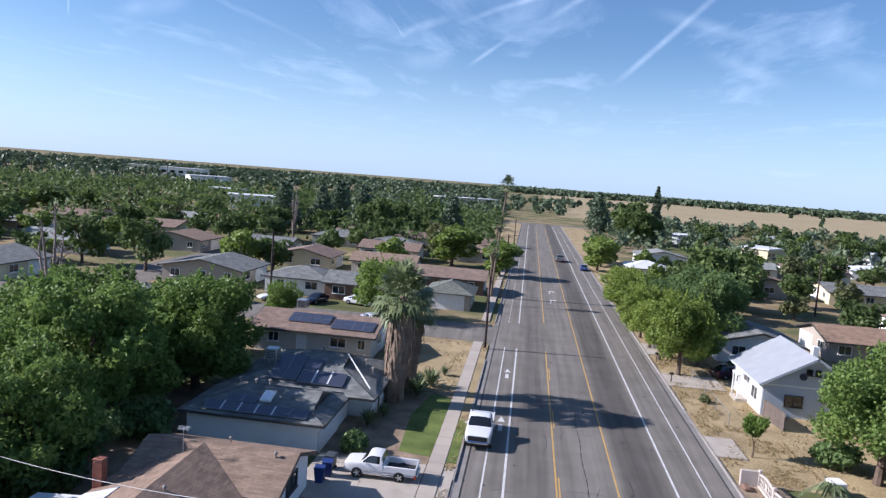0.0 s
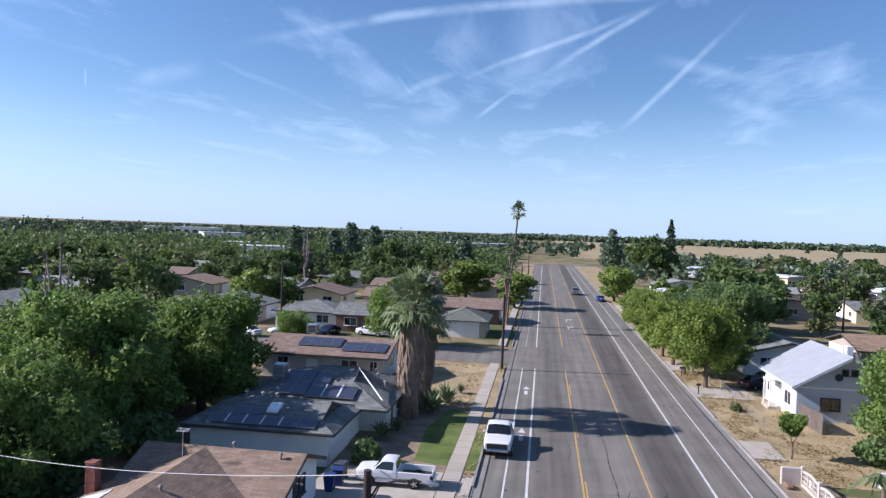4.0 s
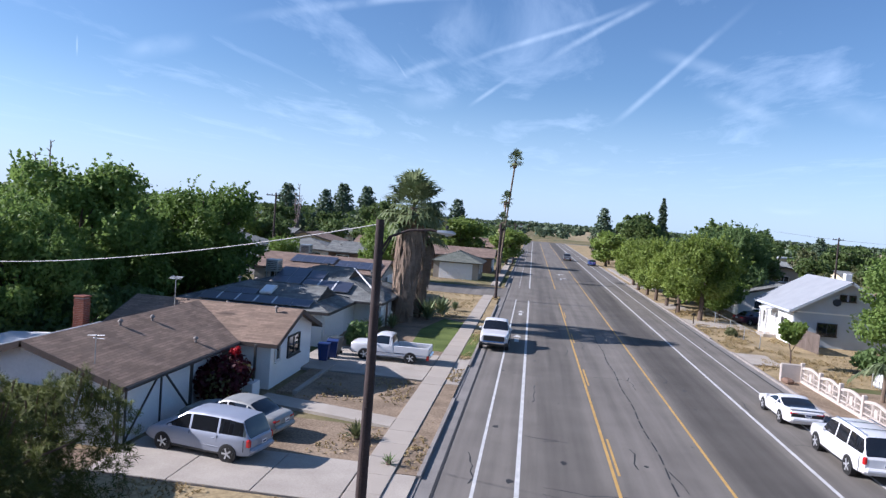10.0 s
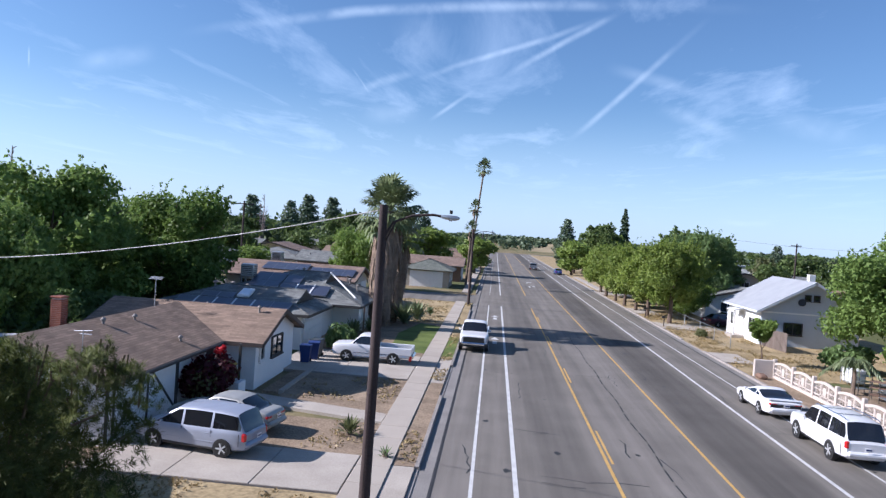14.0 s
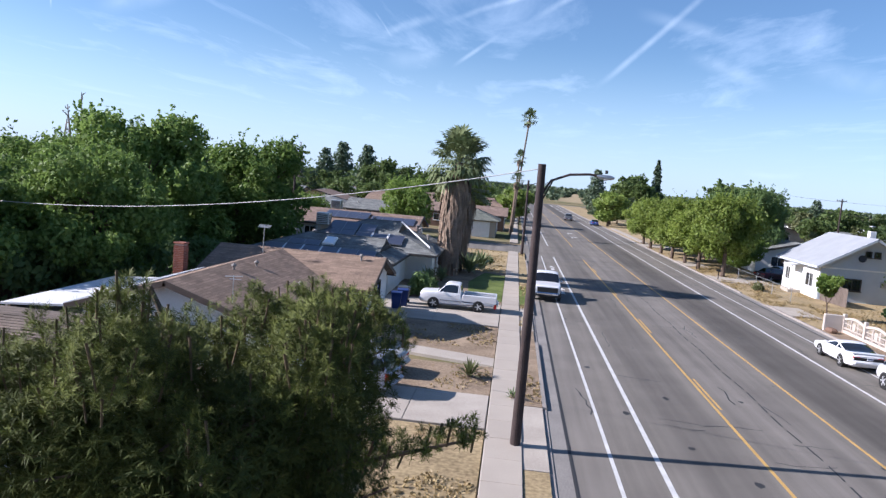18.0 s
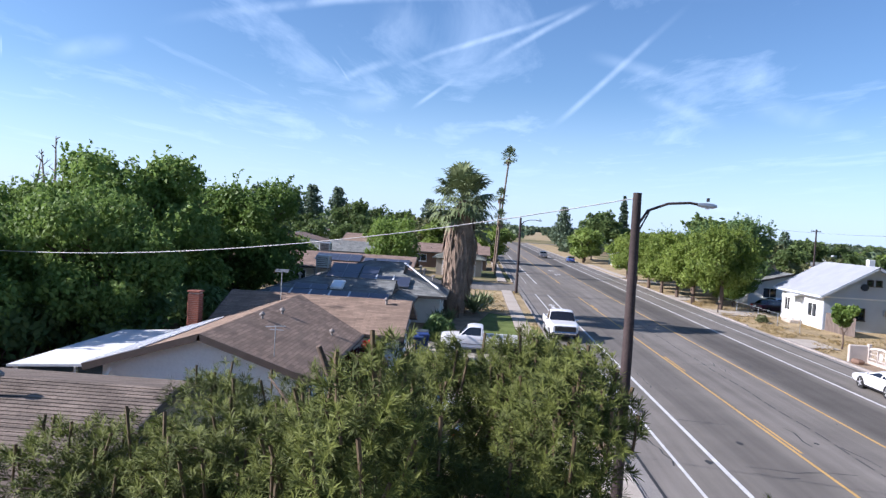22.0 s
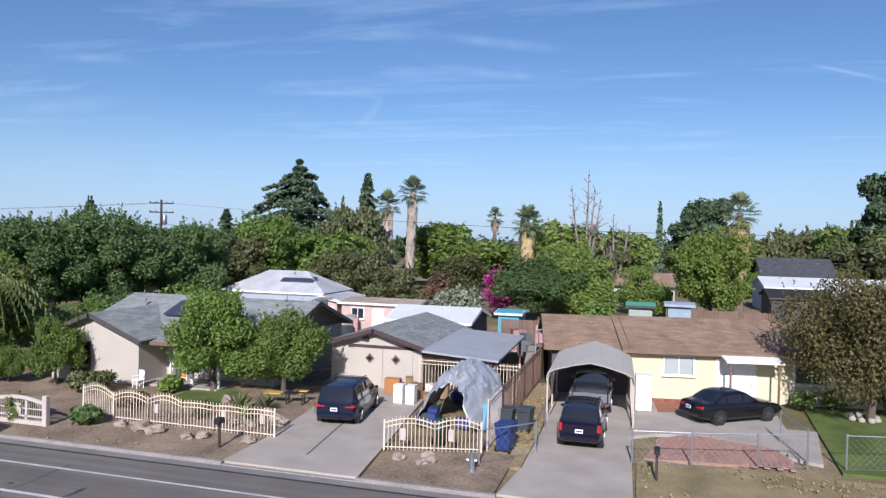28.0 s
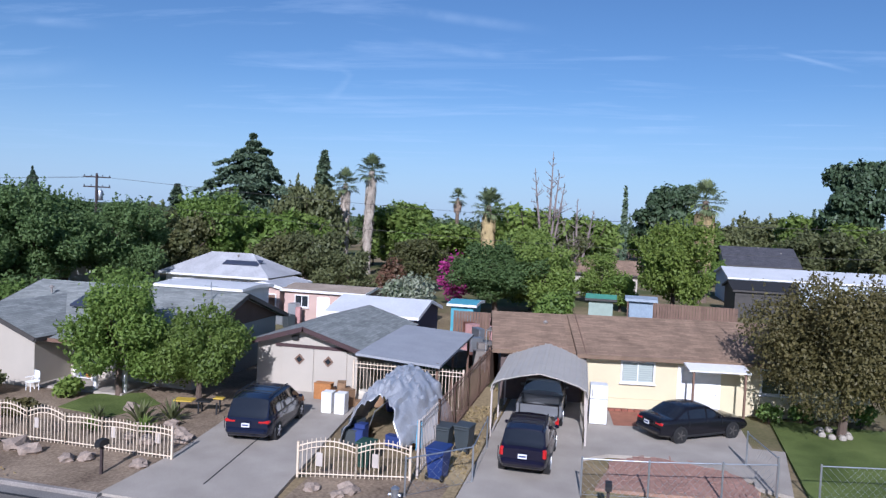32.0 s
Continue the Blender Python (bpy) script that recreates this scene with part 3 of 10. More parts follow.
slabs("pavement_left", -4.75, -3.7, -40, 57, 0.17, 1.5, CONCRETE_B, "pale concrete pavement slabs along the street")
slabs("pavement_left_far", -4.75, -3.7, 69, 140, 0.17, 3.0, CONCRETE_B, "pale concrete pavement past the side street")
for k, (a, b, x) in enumerate(((29.8, 33.8, 16.6), (47.2, 51.8, 19.8), (59.5, 65.0, 17.2), (84.0, 89.0, 19.0))):
    flat(f"driveway_apron_right_{k}", rect(14.52, x, a, b), -0.2, 0.14, CONCRETE, "pale concrete driveway apron across the dry verge", "driveway")
slabs("pavement_right", 15.3, 16.4, 92, 128, 0.16, 3.0, CONCRETE_B, "pale concrete pavement along the dry verge")
# drives and house walks
slabs("driveway_brown_house", -12.2, -4.78, 1.0, 4.2, 0.15, 2.7, CONCRETE, "cracked pale concrete driveway with oil stains", nx=3)
flat("driveway_apron", rect(-3.7, ROAD_L - 0.16, -1.6, 3.6), -0.2, 0.13, CONCRETE, "pale concrete driveway apron", "driveway")
slabs("driveway_grey_house", -11.6, -4.78, 16.0, 22.3, 0.15, 3.5, CONCRETE, "pale concrete driveway in front of a garage", nx=2)
flat("driveway_apron_grey", rect(-3.7, ROAD_L - 0.16, 15.8, 22.3), -0.2, 0.13, CONCRETE, "pale concrete driveway apron", "driveway")
flat("front_walk", [(-10.6, 9.6), (-4.78, 8.2), (-4.78, 9.4), (-10.6, 10.9)], -0.2, 0.14, CONCRETE, "pale concrete front walk to the porch", "path")
flat("garden_bed_edge", rect(-10.4, -9.7, 11.4, 17.4), -0.2, 0.13, DIRT, "bare soil bed under the front window", "garden bed")
flat("bed_kerb", rect(-9.7, -9.5, 11.4, 17.4), -0.2, 0.2, CONCRETE, "low pale concrete bed edging", "garden edging")
flat("front_yard_dirt", rect(-12.2, -4.78, 4.25, 8.1), -0.2, 0.1, DIRT, "bare dry front yard of brown soil", "yard")
flat("front_yard_dirt_two", [(-9.5, 10.8), (-4.78, 9.5), (-4.78, 15.8), (-9.5, 15.9)], -0.2, 0.1, DIRT, "bare dry front yard of brown soil", "yard")
flat("near_yard", rect(-12.25, -4.79, -14, 0.95), -0.2, 0.095, DRY, "dry straw-coloured grass yard before the pine", "yard")
flat("side_yard", rect(-30, -12.3, -14, 2.6), -0.2, 0.09, DIRT, "bare brown soil beside the house", "yard")
flat("verge_left", rect(-3.69, ROAD_L - 0.17, 3.65, 15.75), -0.2, 0.13, DIRT, "dry brown verge strip between kerb and pavement", "verge")
flat("verge_left_two", rect(-3.69, ROAD_L - 0.17, 22.4, 56), -0.2, 0.13, DRY, "dry grassy verge strip between kerb and pavement", "verge")
flat("verge_left_near", rect(-3.69, ROAD_L - 0.17, -40, -1.65), -0.2, 0.13, DRY, "dry grassy verge strip at the lamp post", "verge")
flat("palm_yard", rect(-12, -4.79, 22.4, 37.6), -0.2, 0.115, DIRT, "bare brown soil yard under the palms", "yard")
flat("lawn_left", [(-6.9, 24), (-4.78, 23.6), (-4.78, 36), (-6.4, 37), (-7.3, 31)], -0.2, 0.13, LAWN, "small green front lawn", "lawn")
flat("lawn_patch", rect(-3.68, ROAD_L - 0.18, 23, 31), -0.1, 0.15, LAWN, "small patch of green grass on the verge", "lawn")
flat("dirt_yard_palms", rect(-12, -4.78, 37.6, 56), -0.2, 0.11, DRY, "dry yellow grass front yard under palms", "yard")
flat("rear_yard", rect(-45, -21, 2.6, 33), -0.2, 0.08, DIRT, "shaded bare backyard soil under trees", "yard")
# right side
flat("dry_verge_far_right", rect(14.52, 24, 92.05, 296), -0.2, 0.05, DRY, "dry straw verge along the far street", "verge")
flat("dry_verge_far_left", rect(-14, ROAD_L - 0.2, 140.05, 296), -0.2, 0.05, DRY, "dry straw verge along the far street", "verge")
flat("dry_yard_right", rect(14.52, 34, 25.55, 92), -0.2, 0.055, DRY, "dry straw-coloured yard beside the white house", "yard")
flat("driveway_van", [(14.55, -5.6), (27.6, -4.1), (27.6, 0.3), (18.2, -0.9), (14.55, -0.9)], -0.2, 0.14, CONCRETE, "pale concrete driveway with a long joint", "driveway")
flat("driveway_van_joint", [(16, -3.2), (25.5, -2.0), (25.5, -1.95), (16, -3.15)], 0.1, 0.144, TAR, "dark joint in the driveway", "joint")
flat("driveway_carport", [(14.55, -13.7), (31, -13.3), (31, -10.2), (17.2, -10.2), (14.55, -9.9)], -0.2, 0.14, CONCRETE, "pale concrete driveway up to the carport", "driveway")
flat("forecourt", [(22.2, -13.5), (30.6, -13.5), (31.2, -19.6), (21.6, -19.4), (22.6, -18.0), (23.2, -16), (22.9, -14.4)], -0.2, 0.138, CONCRETE, "pale concrete forecourt in front of the cream house", "driveway")
flat("path_gate", [(20.9, -19.8), (25.5, -20.6), (25.5, -19.4), (21.4, -18.8)], -0.2, 0.134, CONCRETE, "pale concrete path by the gate", "path")
flat("straw_strip", rect(17.2, 31, -10.15, -8.7), -0.2, 0.11, DRY, "strip of yellow straw between two fences", "yard")
flat("garden_right", rect(17.6, 31, -0.85, 24), -0.2, 0.10, DIRT, "brown soil front garden behind the iron fence", "yard")
flat("verge_right", rect(14.52, 17.55, -0.9, 25.5), -0.2, 0.12, DIRT, "bare soil verge along the fences", "verge")
flat("verge_right_two", rect(14.52, 18.4, -9.8, -5.7), -0.2, 0.12, DIRT, "bare soil verge with stones before the gate", "verge")
flat("verge_right_green", rect(14.52, 19.4, -40, -13.75), -0.2, 0.12, mat("patchy_grass", (0.20, 0.17, 0.07), 0.95, 0.4, 0.7, 20.0, bump=0.5, alt=(0.36, 0.29, 0.15)), "patchy dry green verge by the chain-link fence", "verge")
flat("lawn_right", [(20.2, -20.2), (30, -21), (30, -45), (20.2, -45)], -0.2, 0.12, LAWN, "green front lawn behind the chain-link fence", "lawn")
flat("lawn_island", [(20.6, 3.6), (22.8, 3.0), (24, 4.6), (23, 6.4), (21, 6.2)], -0.2, 0.13, LAWN, "small green lawn island in the garden", "lawn")

# tar seams; the left strip also paints in the kerb's shadowed face
for nm, x in (("right", ROAD_R - 0.47), ("left", ROAD_L + 0.47)):
    flat(f"gutter_seam_{nm}", rect(x - 0.045, x + 0.045, -60, 140), 0.0, 0.0575, TAR, "dark tar seam between gutter and asphalt, kerb shade put into it", "road marking")

# ---- houses ----
def planar_uv(me):
    """Lays u along the eave and v up the slope on every face."""
    uv = me.uv_layers.new(name="UVMap")
    for p in me.polygons:
        n = p.normal
        h = Vector((-n.y, n.x, 0))
        h = h.normalized() if h.length > 1e-3 else Vector((1, 0, 0))
        v = n.cross(h)
        for li in p.loop_indices:
            c = me.vertices[me.loops[li].vertex_index].co
            uv.data[li].uv = (c.dot(h), c.dot(v))
    return me


def roof_part(name, mesh, material, parent, label=""):
    return part(name, planar_uv(mesh.data(name, material, False)), material, parent, label)


SIDE = {"+x": 0.0, "+y": 90.0, "-x": 180.0, "-y": 270.0}


def window(parent, c, w, h, side, frame=None, panes=2, name="window", blind=None, sill=True):
    """A window standing in a wall that faces side: frame, panes set back, sill."""
    frame = frame or TRIM_W
    e = part(name, Mesh().box((0, 0, 0), (0.02, w, h)), TRIM_D, parent, at=pose(*c, 0, 0, SIDE[side]) @ pose(0.012, 0, 0))
    m = Mesh()
    for s in (-1, 1):
        m.box((0.035, s * (w / 2 - 0.03), 0), (0.07, 0.07, h))
        m.box((0.035, 0, s * (h / 2 - 0.03)), (0.068, w - 0.14, 0.07))
    for k in range(1, panes):
        m.box((0.03, -w / 2 + w * k / panes, 0), (0.05, 0.045, h - 0.14))
    part("window_frame", m, frame, e)
    for k in range(panes):
        pw = (w - 0.14) / panes
        part("pane", Mesh().box((0.018, -w / 2 + 0.07 + pw * (k + 0.5), 0), (0.012, pw - 0.05, h - 0.14)), blind or GLASS, e)
    if sill:
        part("window_sill", Mesh().box((0.06, 0, -h / 2 - 0.035), (0.13, w + 0.12, 0.06), bev=0.01), frame, e)
    return e


def door(parent, c, w, h, side, material, name="door"):
    c, w, h = (c[0], c[1], c[2] - h * 0.06), w * 0.88, h * 0.88
    e = part(name, Mesh().box((0.03, 0, 0), (0.05, w, h), bev=0.01), material, parent, at=pose(*c, 0, 0, SIDE[side]))
    m = Mesh()
    for s in (-1, 1):
        m.box((0.03, s * (w / 2 + 0.05), 0), (0.08, 0.1, h + 0.1))
    m.box((0.03, 0, h / 2 + 0.05), (0.08, w, 0.1))
    part("door_frame", m, TRIM_W, e)
    for k in (-0.22, 0.22):
        part("door_panel", Mesh().box((0.06, 0, k * h), (0.02, w * 0.68, h * 0.34), bev=0.008), material, e)
    part("door_handle", Mesh().tube([(0.06, w * 0.4, -0.05), (0.11, w * 0.4, -0.05), (0.11, w * 0.32, -0.05)], 0.015, 6), CHROME, e)
    return e


def garage_door(parent, c, w, h, side, material, rows=4, cross=False, trim=None):
    e = part("garage_door", Mesh().box((0.02, 0, 0), (0.03, w, h)), material, parent, at=pose(*c, 0, 0, SIDE[side]))
    if cross:
        m = Mesh()
        for s in (-1, 0, 1):
            m.box((0.05, s * (w / 2 - 0.05), 0), (0.04, 0.09, h))
        for s in (-1, 1):
            ang = math.degrees(math.atan2(h, w / 2)) * s
            m.box((0, 0, 0), (0.035, math.hypot(w / 2, h) - 0.15, 0.08), pose(0.05, s * w / 4, 0, -ang, 0, 0))
        part("door_brace", m, trim or TRIM_D, e)
    else:
        for k in range(rows):
            part("panel", Mesh().box((0.045, 0, -h / 2 + h * (k + 0.5) / rows), (0.03, w - 0.04, h / rows - 0.025), bev=0.008), material, e)
    return e


def block(par, x0, x1, y0, y1, z0, eave, ridge, axis, wall, roof, kind="gable", over=0.45, trim=None, thick=0.09, walls=True):
    """One rectangular wing: walls with gable ends, roof slopes, fascia boards."""
    trim = trim or TRIM_D
    cx, cy = (x0 + x1) / 2, (y0 + y1) / 2
    swap = axis == "x"
    # build with the ridge along y, then turn
    a0, a1, b0, b1 = (y0, y1, x0, x1) if swap else (x0, x1, y0, y1)
    ca = (a0 + a1) / 2

    def P(a, b, z):
        return (b, a, z) if swap else (a, b, z)

    slope = (ridge - eave) / ((a1 - a0) / 2 + over)
    ztop = eave + slope * over                       # roof height over the wall's outer face
    if walls:
        m = Mesh()
        if kind == "gable":
            prof = [(a0, z0), (a1, z0), (a1, ztop - thick), (ca, ridge - thick * 1.1), (a0, ztop - thick)]
            vs = [P(a, b0, z) for a, z in prof] + [P(a, b1, z) for a, z in prof]
            n = 5
            m.add(vs, [(i, (i + 1) % n, n + (i + 1) % n, n + i) for i in range(n)] + [tuple(range(n)), tuple(range(n, 2 * n))])
        else:
            m.prism(rect(x0, x1, y0, y1), z0, ztop - thick)
        part("wall", m, wall, par)
    A0, A1, B0, B1 = a0 - over, a1 + over, b0 - over, b1 + over
    if kind == "gable":
        for s, q in ((0, [P(A0, B0, eave), P(A0, B1, eave), P(ca, B1, ridge), P(ca, B0, ridge)]), (1, [P(A1, B0, eave), P(A1, B1, eave), P(ca, B1, ridge), P(ca, B0, ridge)])):
            roof_part("roof_slope", Mesh().slab(q, thick), roof, par)
        for b, sg in ((B0, -1), (B1, 1)):
            m = Mesh()
            for A in (A0, A1):
                m.slab([P(A, b, eave + 0.01), P(A, b + sg * 0.03, eave + 0.01), P(ca, b + sg * 0.03, ridge + 0.01), P(ca, b, ridge + 0.01)], 0.2)
            part("barge_board", m, trim, par)
    else:
        h = (A1 - A0) / 2
        r0, r1 = B0 + h, B1 - h
        if r0 > r1:
            r0 = r1 = (B0 + B1) / 2
        for q in ([P(A0, B0, eave), P(A0, B1, eave), P(ca, r1, ridge), P(ca, r0, ridge)], [P(A1, B0, eave), P(A1, B1, eave), P(ca, r1, ridge), P(ca, r0, ridge)],
                  [P(A0, B0, eave), P(A1, B0, eave), P(ca, r0, ridge)], [P(A0, B1, eave), P(A1, B1, eave), P(ca, r1, ridge)]):
            roof_part("roof_slope", Mesh().slab(q, thick), roof, par)
        part("ridge_cap", Mesh().tube([P(ca, r0 - 0.05, ridge), P(ca, r1 + 0.05, ridge)], 0.05, 6), roof, par)
        for b, r in ((B0, r0), (B1, r1)):
            for A in (A0, A1):
                part("hip_cap", Mesh().tube([P(A, b, eave), P(ca, r, ridge)], 0.045, 6), roof, par)
    for A, sg in ((A0, -1), (A1, 1)):
        q0, q1 = P(A, B0, eave - 0.085), P(A + sg * 0.03, B1, eave - 0.085)
        m = Mesh().box(((q0[0] + q1[0]) / 2, (q0[1] + q1[1]) / 2, eave - 0.085), (abs(q1[0] - q0[0]), abs(q1[1] - q0[1]), 0.17))
        part("fascia", m, trim, par)
    return slope


VENT = mat("dull_roof_vent", (0.24, 0.22, 0.20), 0.75, 0.2, 3.0, 20.0)


def roof_vent(par, x, y, z, r=0.07, h=0.16):
    m = Mesh().tube([(x, y, z - 0.1), (x, y, z + h)], r * 0.7, 8)
    m.tube([(x, y, z + h), (x, y, z + h + 0.05), (x, y, z + h + 0.12)], [r * 1.5, r * 1.5, r * 0.4], 8)
    part("roof_vent", m, VENT, par)


def cooler(par, x, y, z, w=0.9, h=0.85):
    """A rooftop evaporative cooler on legs, with louvred sides."""
    e = part("roof_cooler", Mesh().box((x, y, z + h / 2 + 0.25), (w, w, h), bev=0.03), STEEL, par, "galvanised rooftop cooler box")
    for s in (-1, 1):
        for q in (-1, 1):
            part("leg", Mesh().box((x + s * w * 0.42, y + q * w * 0.42, z + 0.05), (0.05, 0.05, 0.5)), STEEL, e)
    for k in range(5):
        part("louvre", Mesh().box((x, y - w / 2 - 0.01, z + 0.4 + k * 0.13), (w * 0.8, 0.03, 0.04)), BLACKP, e)
        part("louvre", Mesh().box((x + w / 2 + 0.01, y, z + 0.4 + k * 0.13), (0.03, w * 0.8, 0.04)), BLACKP, e)


def solar(par, corner, u, v, nu, nv, pw=1.0, ph=1.65, lift=0.1):
    """Rows of solar panels on a slope, from a lower corner, u along the eave, v up the slope."""
    c, u, v = Vector(corner), Vector(u).normalized(), Vector(v).normalized()
    n = u.cross(v).normalized()
    if n.z < 0:
        n = -n
    rot = Matrix((u, v, u.cross(v))).transposed().to_4x4()
    sgn = 1 if u.cross(v).z > 0 else -1
    fr = Mesh().box((0, 0, 0), (pw - 0.02, ph - 0.02, 0.04)).data("solar_panel", PANEL_F)
    ce = Mesh().box((0, 0, 0.012 * sgn), (pw - 0.07, ph - 0.07, 0.026)).data("cells", PANEL)
    for i in range(nu):
        for j in range(nv):
            p = c + u * (pw * (i + 0.5)) + v * (ph * (j + 0.5)) + n * lift
            o = part("solar_panel", fr, None, par, at=Matrix.Translation(p) @ rot)
            part("cell_sheet", ce, None, o)


def simple_house(name, label, x0, x1, y0, y1, wall, roof, axis="x", eave=2.4, rise=1.15, kind="gable", trim=None, group="", front="+x", garage=True, seed=0, vents=True):
    """A plain single-storey house of the neighbourhood with windows, door, garage."""
    rng = random.Random(seed)
    h = thing(name, label, "house", group=group)
    s = block(h, x0, x1, y0, y1, 0.0, eave, eave + rise, axis, wall, roof, kind, 0.5, trim)
    cx, cy = (x0 + x1) / 2, (y0 + y1) / 2
    for side in ("+x", "-x", "+y", "-y"):
        L = (y1 - y0) if side[1] == "x" else (x1 - x0)
        n = max(1, int(L / 3.6))
        for k in range(n):
            o = -L / 2 + L * (k + 0.5) / n
            if side == "+x":
                c = (x1, cy + o)
            elif side == "-x":
                c = (x0, cy + o)
            elif side == "+y":
                c = (cx + o, y1)
            else:
                c = (cx + o, y0)
            if side == front and garage and k == n - 1:
                garage_door(h, (*c, 1.05), min(L / n - 0.4, 4.4), 2.1, side, TRIM_W)
            elif side == front and k == n // 2:
                door(h, (*c, 1.03), 0.92, 2.05, side, BROWNWALL)
            else:
                window(h, (*c, 1.45), rng.choice((1.1, 1.5, 1.8)), 1.1, side)
    if vents:
        for k in range(2):
            vx, vy = rng.uniform(x0 + 1, x1 - 1), rng.uniform(y0 + 1, y1 - 1)
            d = abs(vx - cx) if axis == "y" else abs(vy - cy)
            roof_vent(h, vx, vy, eave + rise - s * d - 0.05)
    return h

# ---- trees and plants ----
def leaf_cloud(rng, centres, radii, n, size, flat=0.6, up=0.25, elong=1.5, shell=0.55):
    """n small leaf clumps over a set of lobes: arrays of vertices and quads. Each clump is a bent diamond."""
    centres, radii = np.array(centres, float), np.array(radii, float)
    w = (radii ** 2).prod(axis=1) ** (1 / 3) if radii.ndim > 1 else radii ** 2
    which = rng.choice(len(centres), n, p=w / w.sum())
    d = rng.normal(size=(n, 3))
    d /= np.linalg.norm(d, axis=1)[:, None]
    rr = shell + (1 - shell) * rng.random(n) ** 0.55
    rr *= 1 + 0.10 * rng.normal(size=n)
    r = radii[which] if radii.ndim > 1 else radii[which][:, None] * np.ones(3)
    p = centres[which] + d * r * rr[:, None]
    nrm = d * flat + rng.normal(size=(n, 3)) * 0.6 + np.array([0, 0, up])
    nrm /= np.linalg.norm(nrm, axis=1)[:, None]
    t = np.cross(nrm, rng.normal(size=(n, 3)))
    t /= np.linalg.norm(t, axis=1)[:, None] + 1e-9
    b = np.cross(nrm, t)
    s = size * (0.55 + 0.9 * rng.random(n))[:, None]
    v = np.stack([p - t * s * elong * 0.5, p - b * s * 0.42 + nrm * s * 0.12, p + t * s * elong * 0.5, p + b * s * 0.42 + nrm * s * 0.12], 1).reshape(-1, 3)
    f = np.arange(4 * n).reshape(n, 4)
    return v, f


def limbs(m, base, top, spread, rng, n=6, r=0.2, lean=(0, 0)):
    """A tapered trunk that forks into limbs."""
    b, fork = Vector(base), Vector((base[0] + lean[0] * 0.4, base[1] + lean[1] * 0.4, base[2] + (top - base[2]) * 0.34))
    m.tube([b - Vector((0, 0, 0.15)), b + Vector((0, 0, 0.1)), b.lerp(fork, 0.5) + Vector((rng.uniform(-.06, .06), rng.uniform(-.06, .06), 0)), fork], [r * 1.5, r * 1.15, r * 0.92, r * 0.8], 8)
    for k in range(n):
        a = 6.283 * (k + rng.uniform(-0.3, 0.3)) / n
        q = rng.uniform(0.5, 0.95)
        e = Vector((base[0] + math.cos(a) * spread * q, base[1] + math.sin(a) * spread * q, base[2] + (top - base[2]) * rng.uniform(0.6, 0.9)))
        mid = fork.lerp(e, 0.5) + Vector((0, 0, 0.1 * spread))
        m.tube([fork - Vector((0, 0, 0.05)), mid, e], [r * 0.5, r * 0.3, r * 0.08], 6)
        for _ in range(2):
            e2 = mid + Vector((rng.uniform(-1, 1), rng.uniform(-1, 1), rng.uniform(0.3, 1.0))) * spread * 0.4
            m.tube([mid, e2], [r * 0.22, r * 0.05], 5)


def tree_proto(name, label, seed, height=8.0, radius=3.2, trunk=2.0, leaf=None, n=7000, size=0.3, lobes=13, r=0.2, squash=0.8, category="tree", loose=0.0, bark=None, shoots=90, weep=0.0, lobe=(0.22, 0.46), core=0.58):
    """A broadleaf tree: trunk and limbs, a crown of uneven lobes, and leafy shoots that break its outline."""
    rng, pr = np.random.default_rng(seed), random.Random(seed)
    t = thing(name, label, category)
    m = Mesh()
    limbs(m, (0, 0, 0), height * 0.95, radius * 0.85, pr, 6 if n > 2500 else 3, r)
    part("trunk", m, bark or BARK, t)
    cz = (trunk + height) / 2
    hz = (height - trunk) / 2
    cs, rs = [(0, 0, cz)], [(radius * core, radius * core, hz * (core + 0.12))]
    for k in range(lobes):
        a = 6.283 * k * 0.618 + pr.uniform(-.3, .3)
        zz = pr.uniform(-0.68, 0.80)
        q = math.sqrt(max(0.05, 1 - zz * zz)) * pr.uniform(0.42, 0.78 + loose)
        cs.append((math.cos(a) * radius * q, math.sin(a) * radius * q, cz + zz * hz * 0.86))
        s = radius * pr.uniform(*lobe)
        rs.append((s, s, s * squash))
    v, f = leaf_cloud(rng, cs, rs, n, size)
    # shoots: short leafy sprays growing out of the lobes, or hanging where the tree weeps
    C, Rr = np.array(cs), np.array(rs)
    w = rng.integers(0, len(cs), shoots)
    d = rng.normal(size=(shoots, 3))
    d[:, 2] = np.abs(d[:, 2]) * 0.9
    d /= np.linalg.norm(d, axis=1)[:, None]
    p0 = C[w] + d * Rr[w] * 0.85
    g = d * 0.7 + rng.normal(size=(shoots, 3)) * 0.25 + np.array([0, 0, 0.55 - 1.6 * weep])
    L = min(radius, 3.0) * (0.08 + 0.22 * rng.random(shoots) + 0.45 * weep)
    per = 16
    q = np.tile(np.linspace(0.0, 1.0, per), shoots)
    P = np.repeat(p0, per, 0) + np.repeat(g, per, 0) * (np.repeat(L, per) * q)[:, None]
    P[:, 2] -= weep * np.repeat(L, per) * q * q * 1.5
    v2, f2 = leaf_cloud(rng, P, np.full(len(P), size * 0.5), len(P), size * 0.85, 0.2)
    v, f = np.concatenate([v, v2]), np.concatenate([f, f2 + len(v)])
    part("crown", fast_mesh("crown", v, f, leaf or LEAF_A), None, t)
    return t


def plant(proto, x, y, s=1.0, rz=None, z=0.0, sx=None, label="", group="", name=None, rng=random.Random(77)):
    rz = rng.uniform(0, 360) if rz is None else rz
    sc = Matrix.Diagonal((sx or s, sx or s, s, 1))
    o = copy_thing(proto, pose(x, y, z, 0, 0, rz) @ sc)
    if label or group:
        tagged(o, label, group=group)
    return o


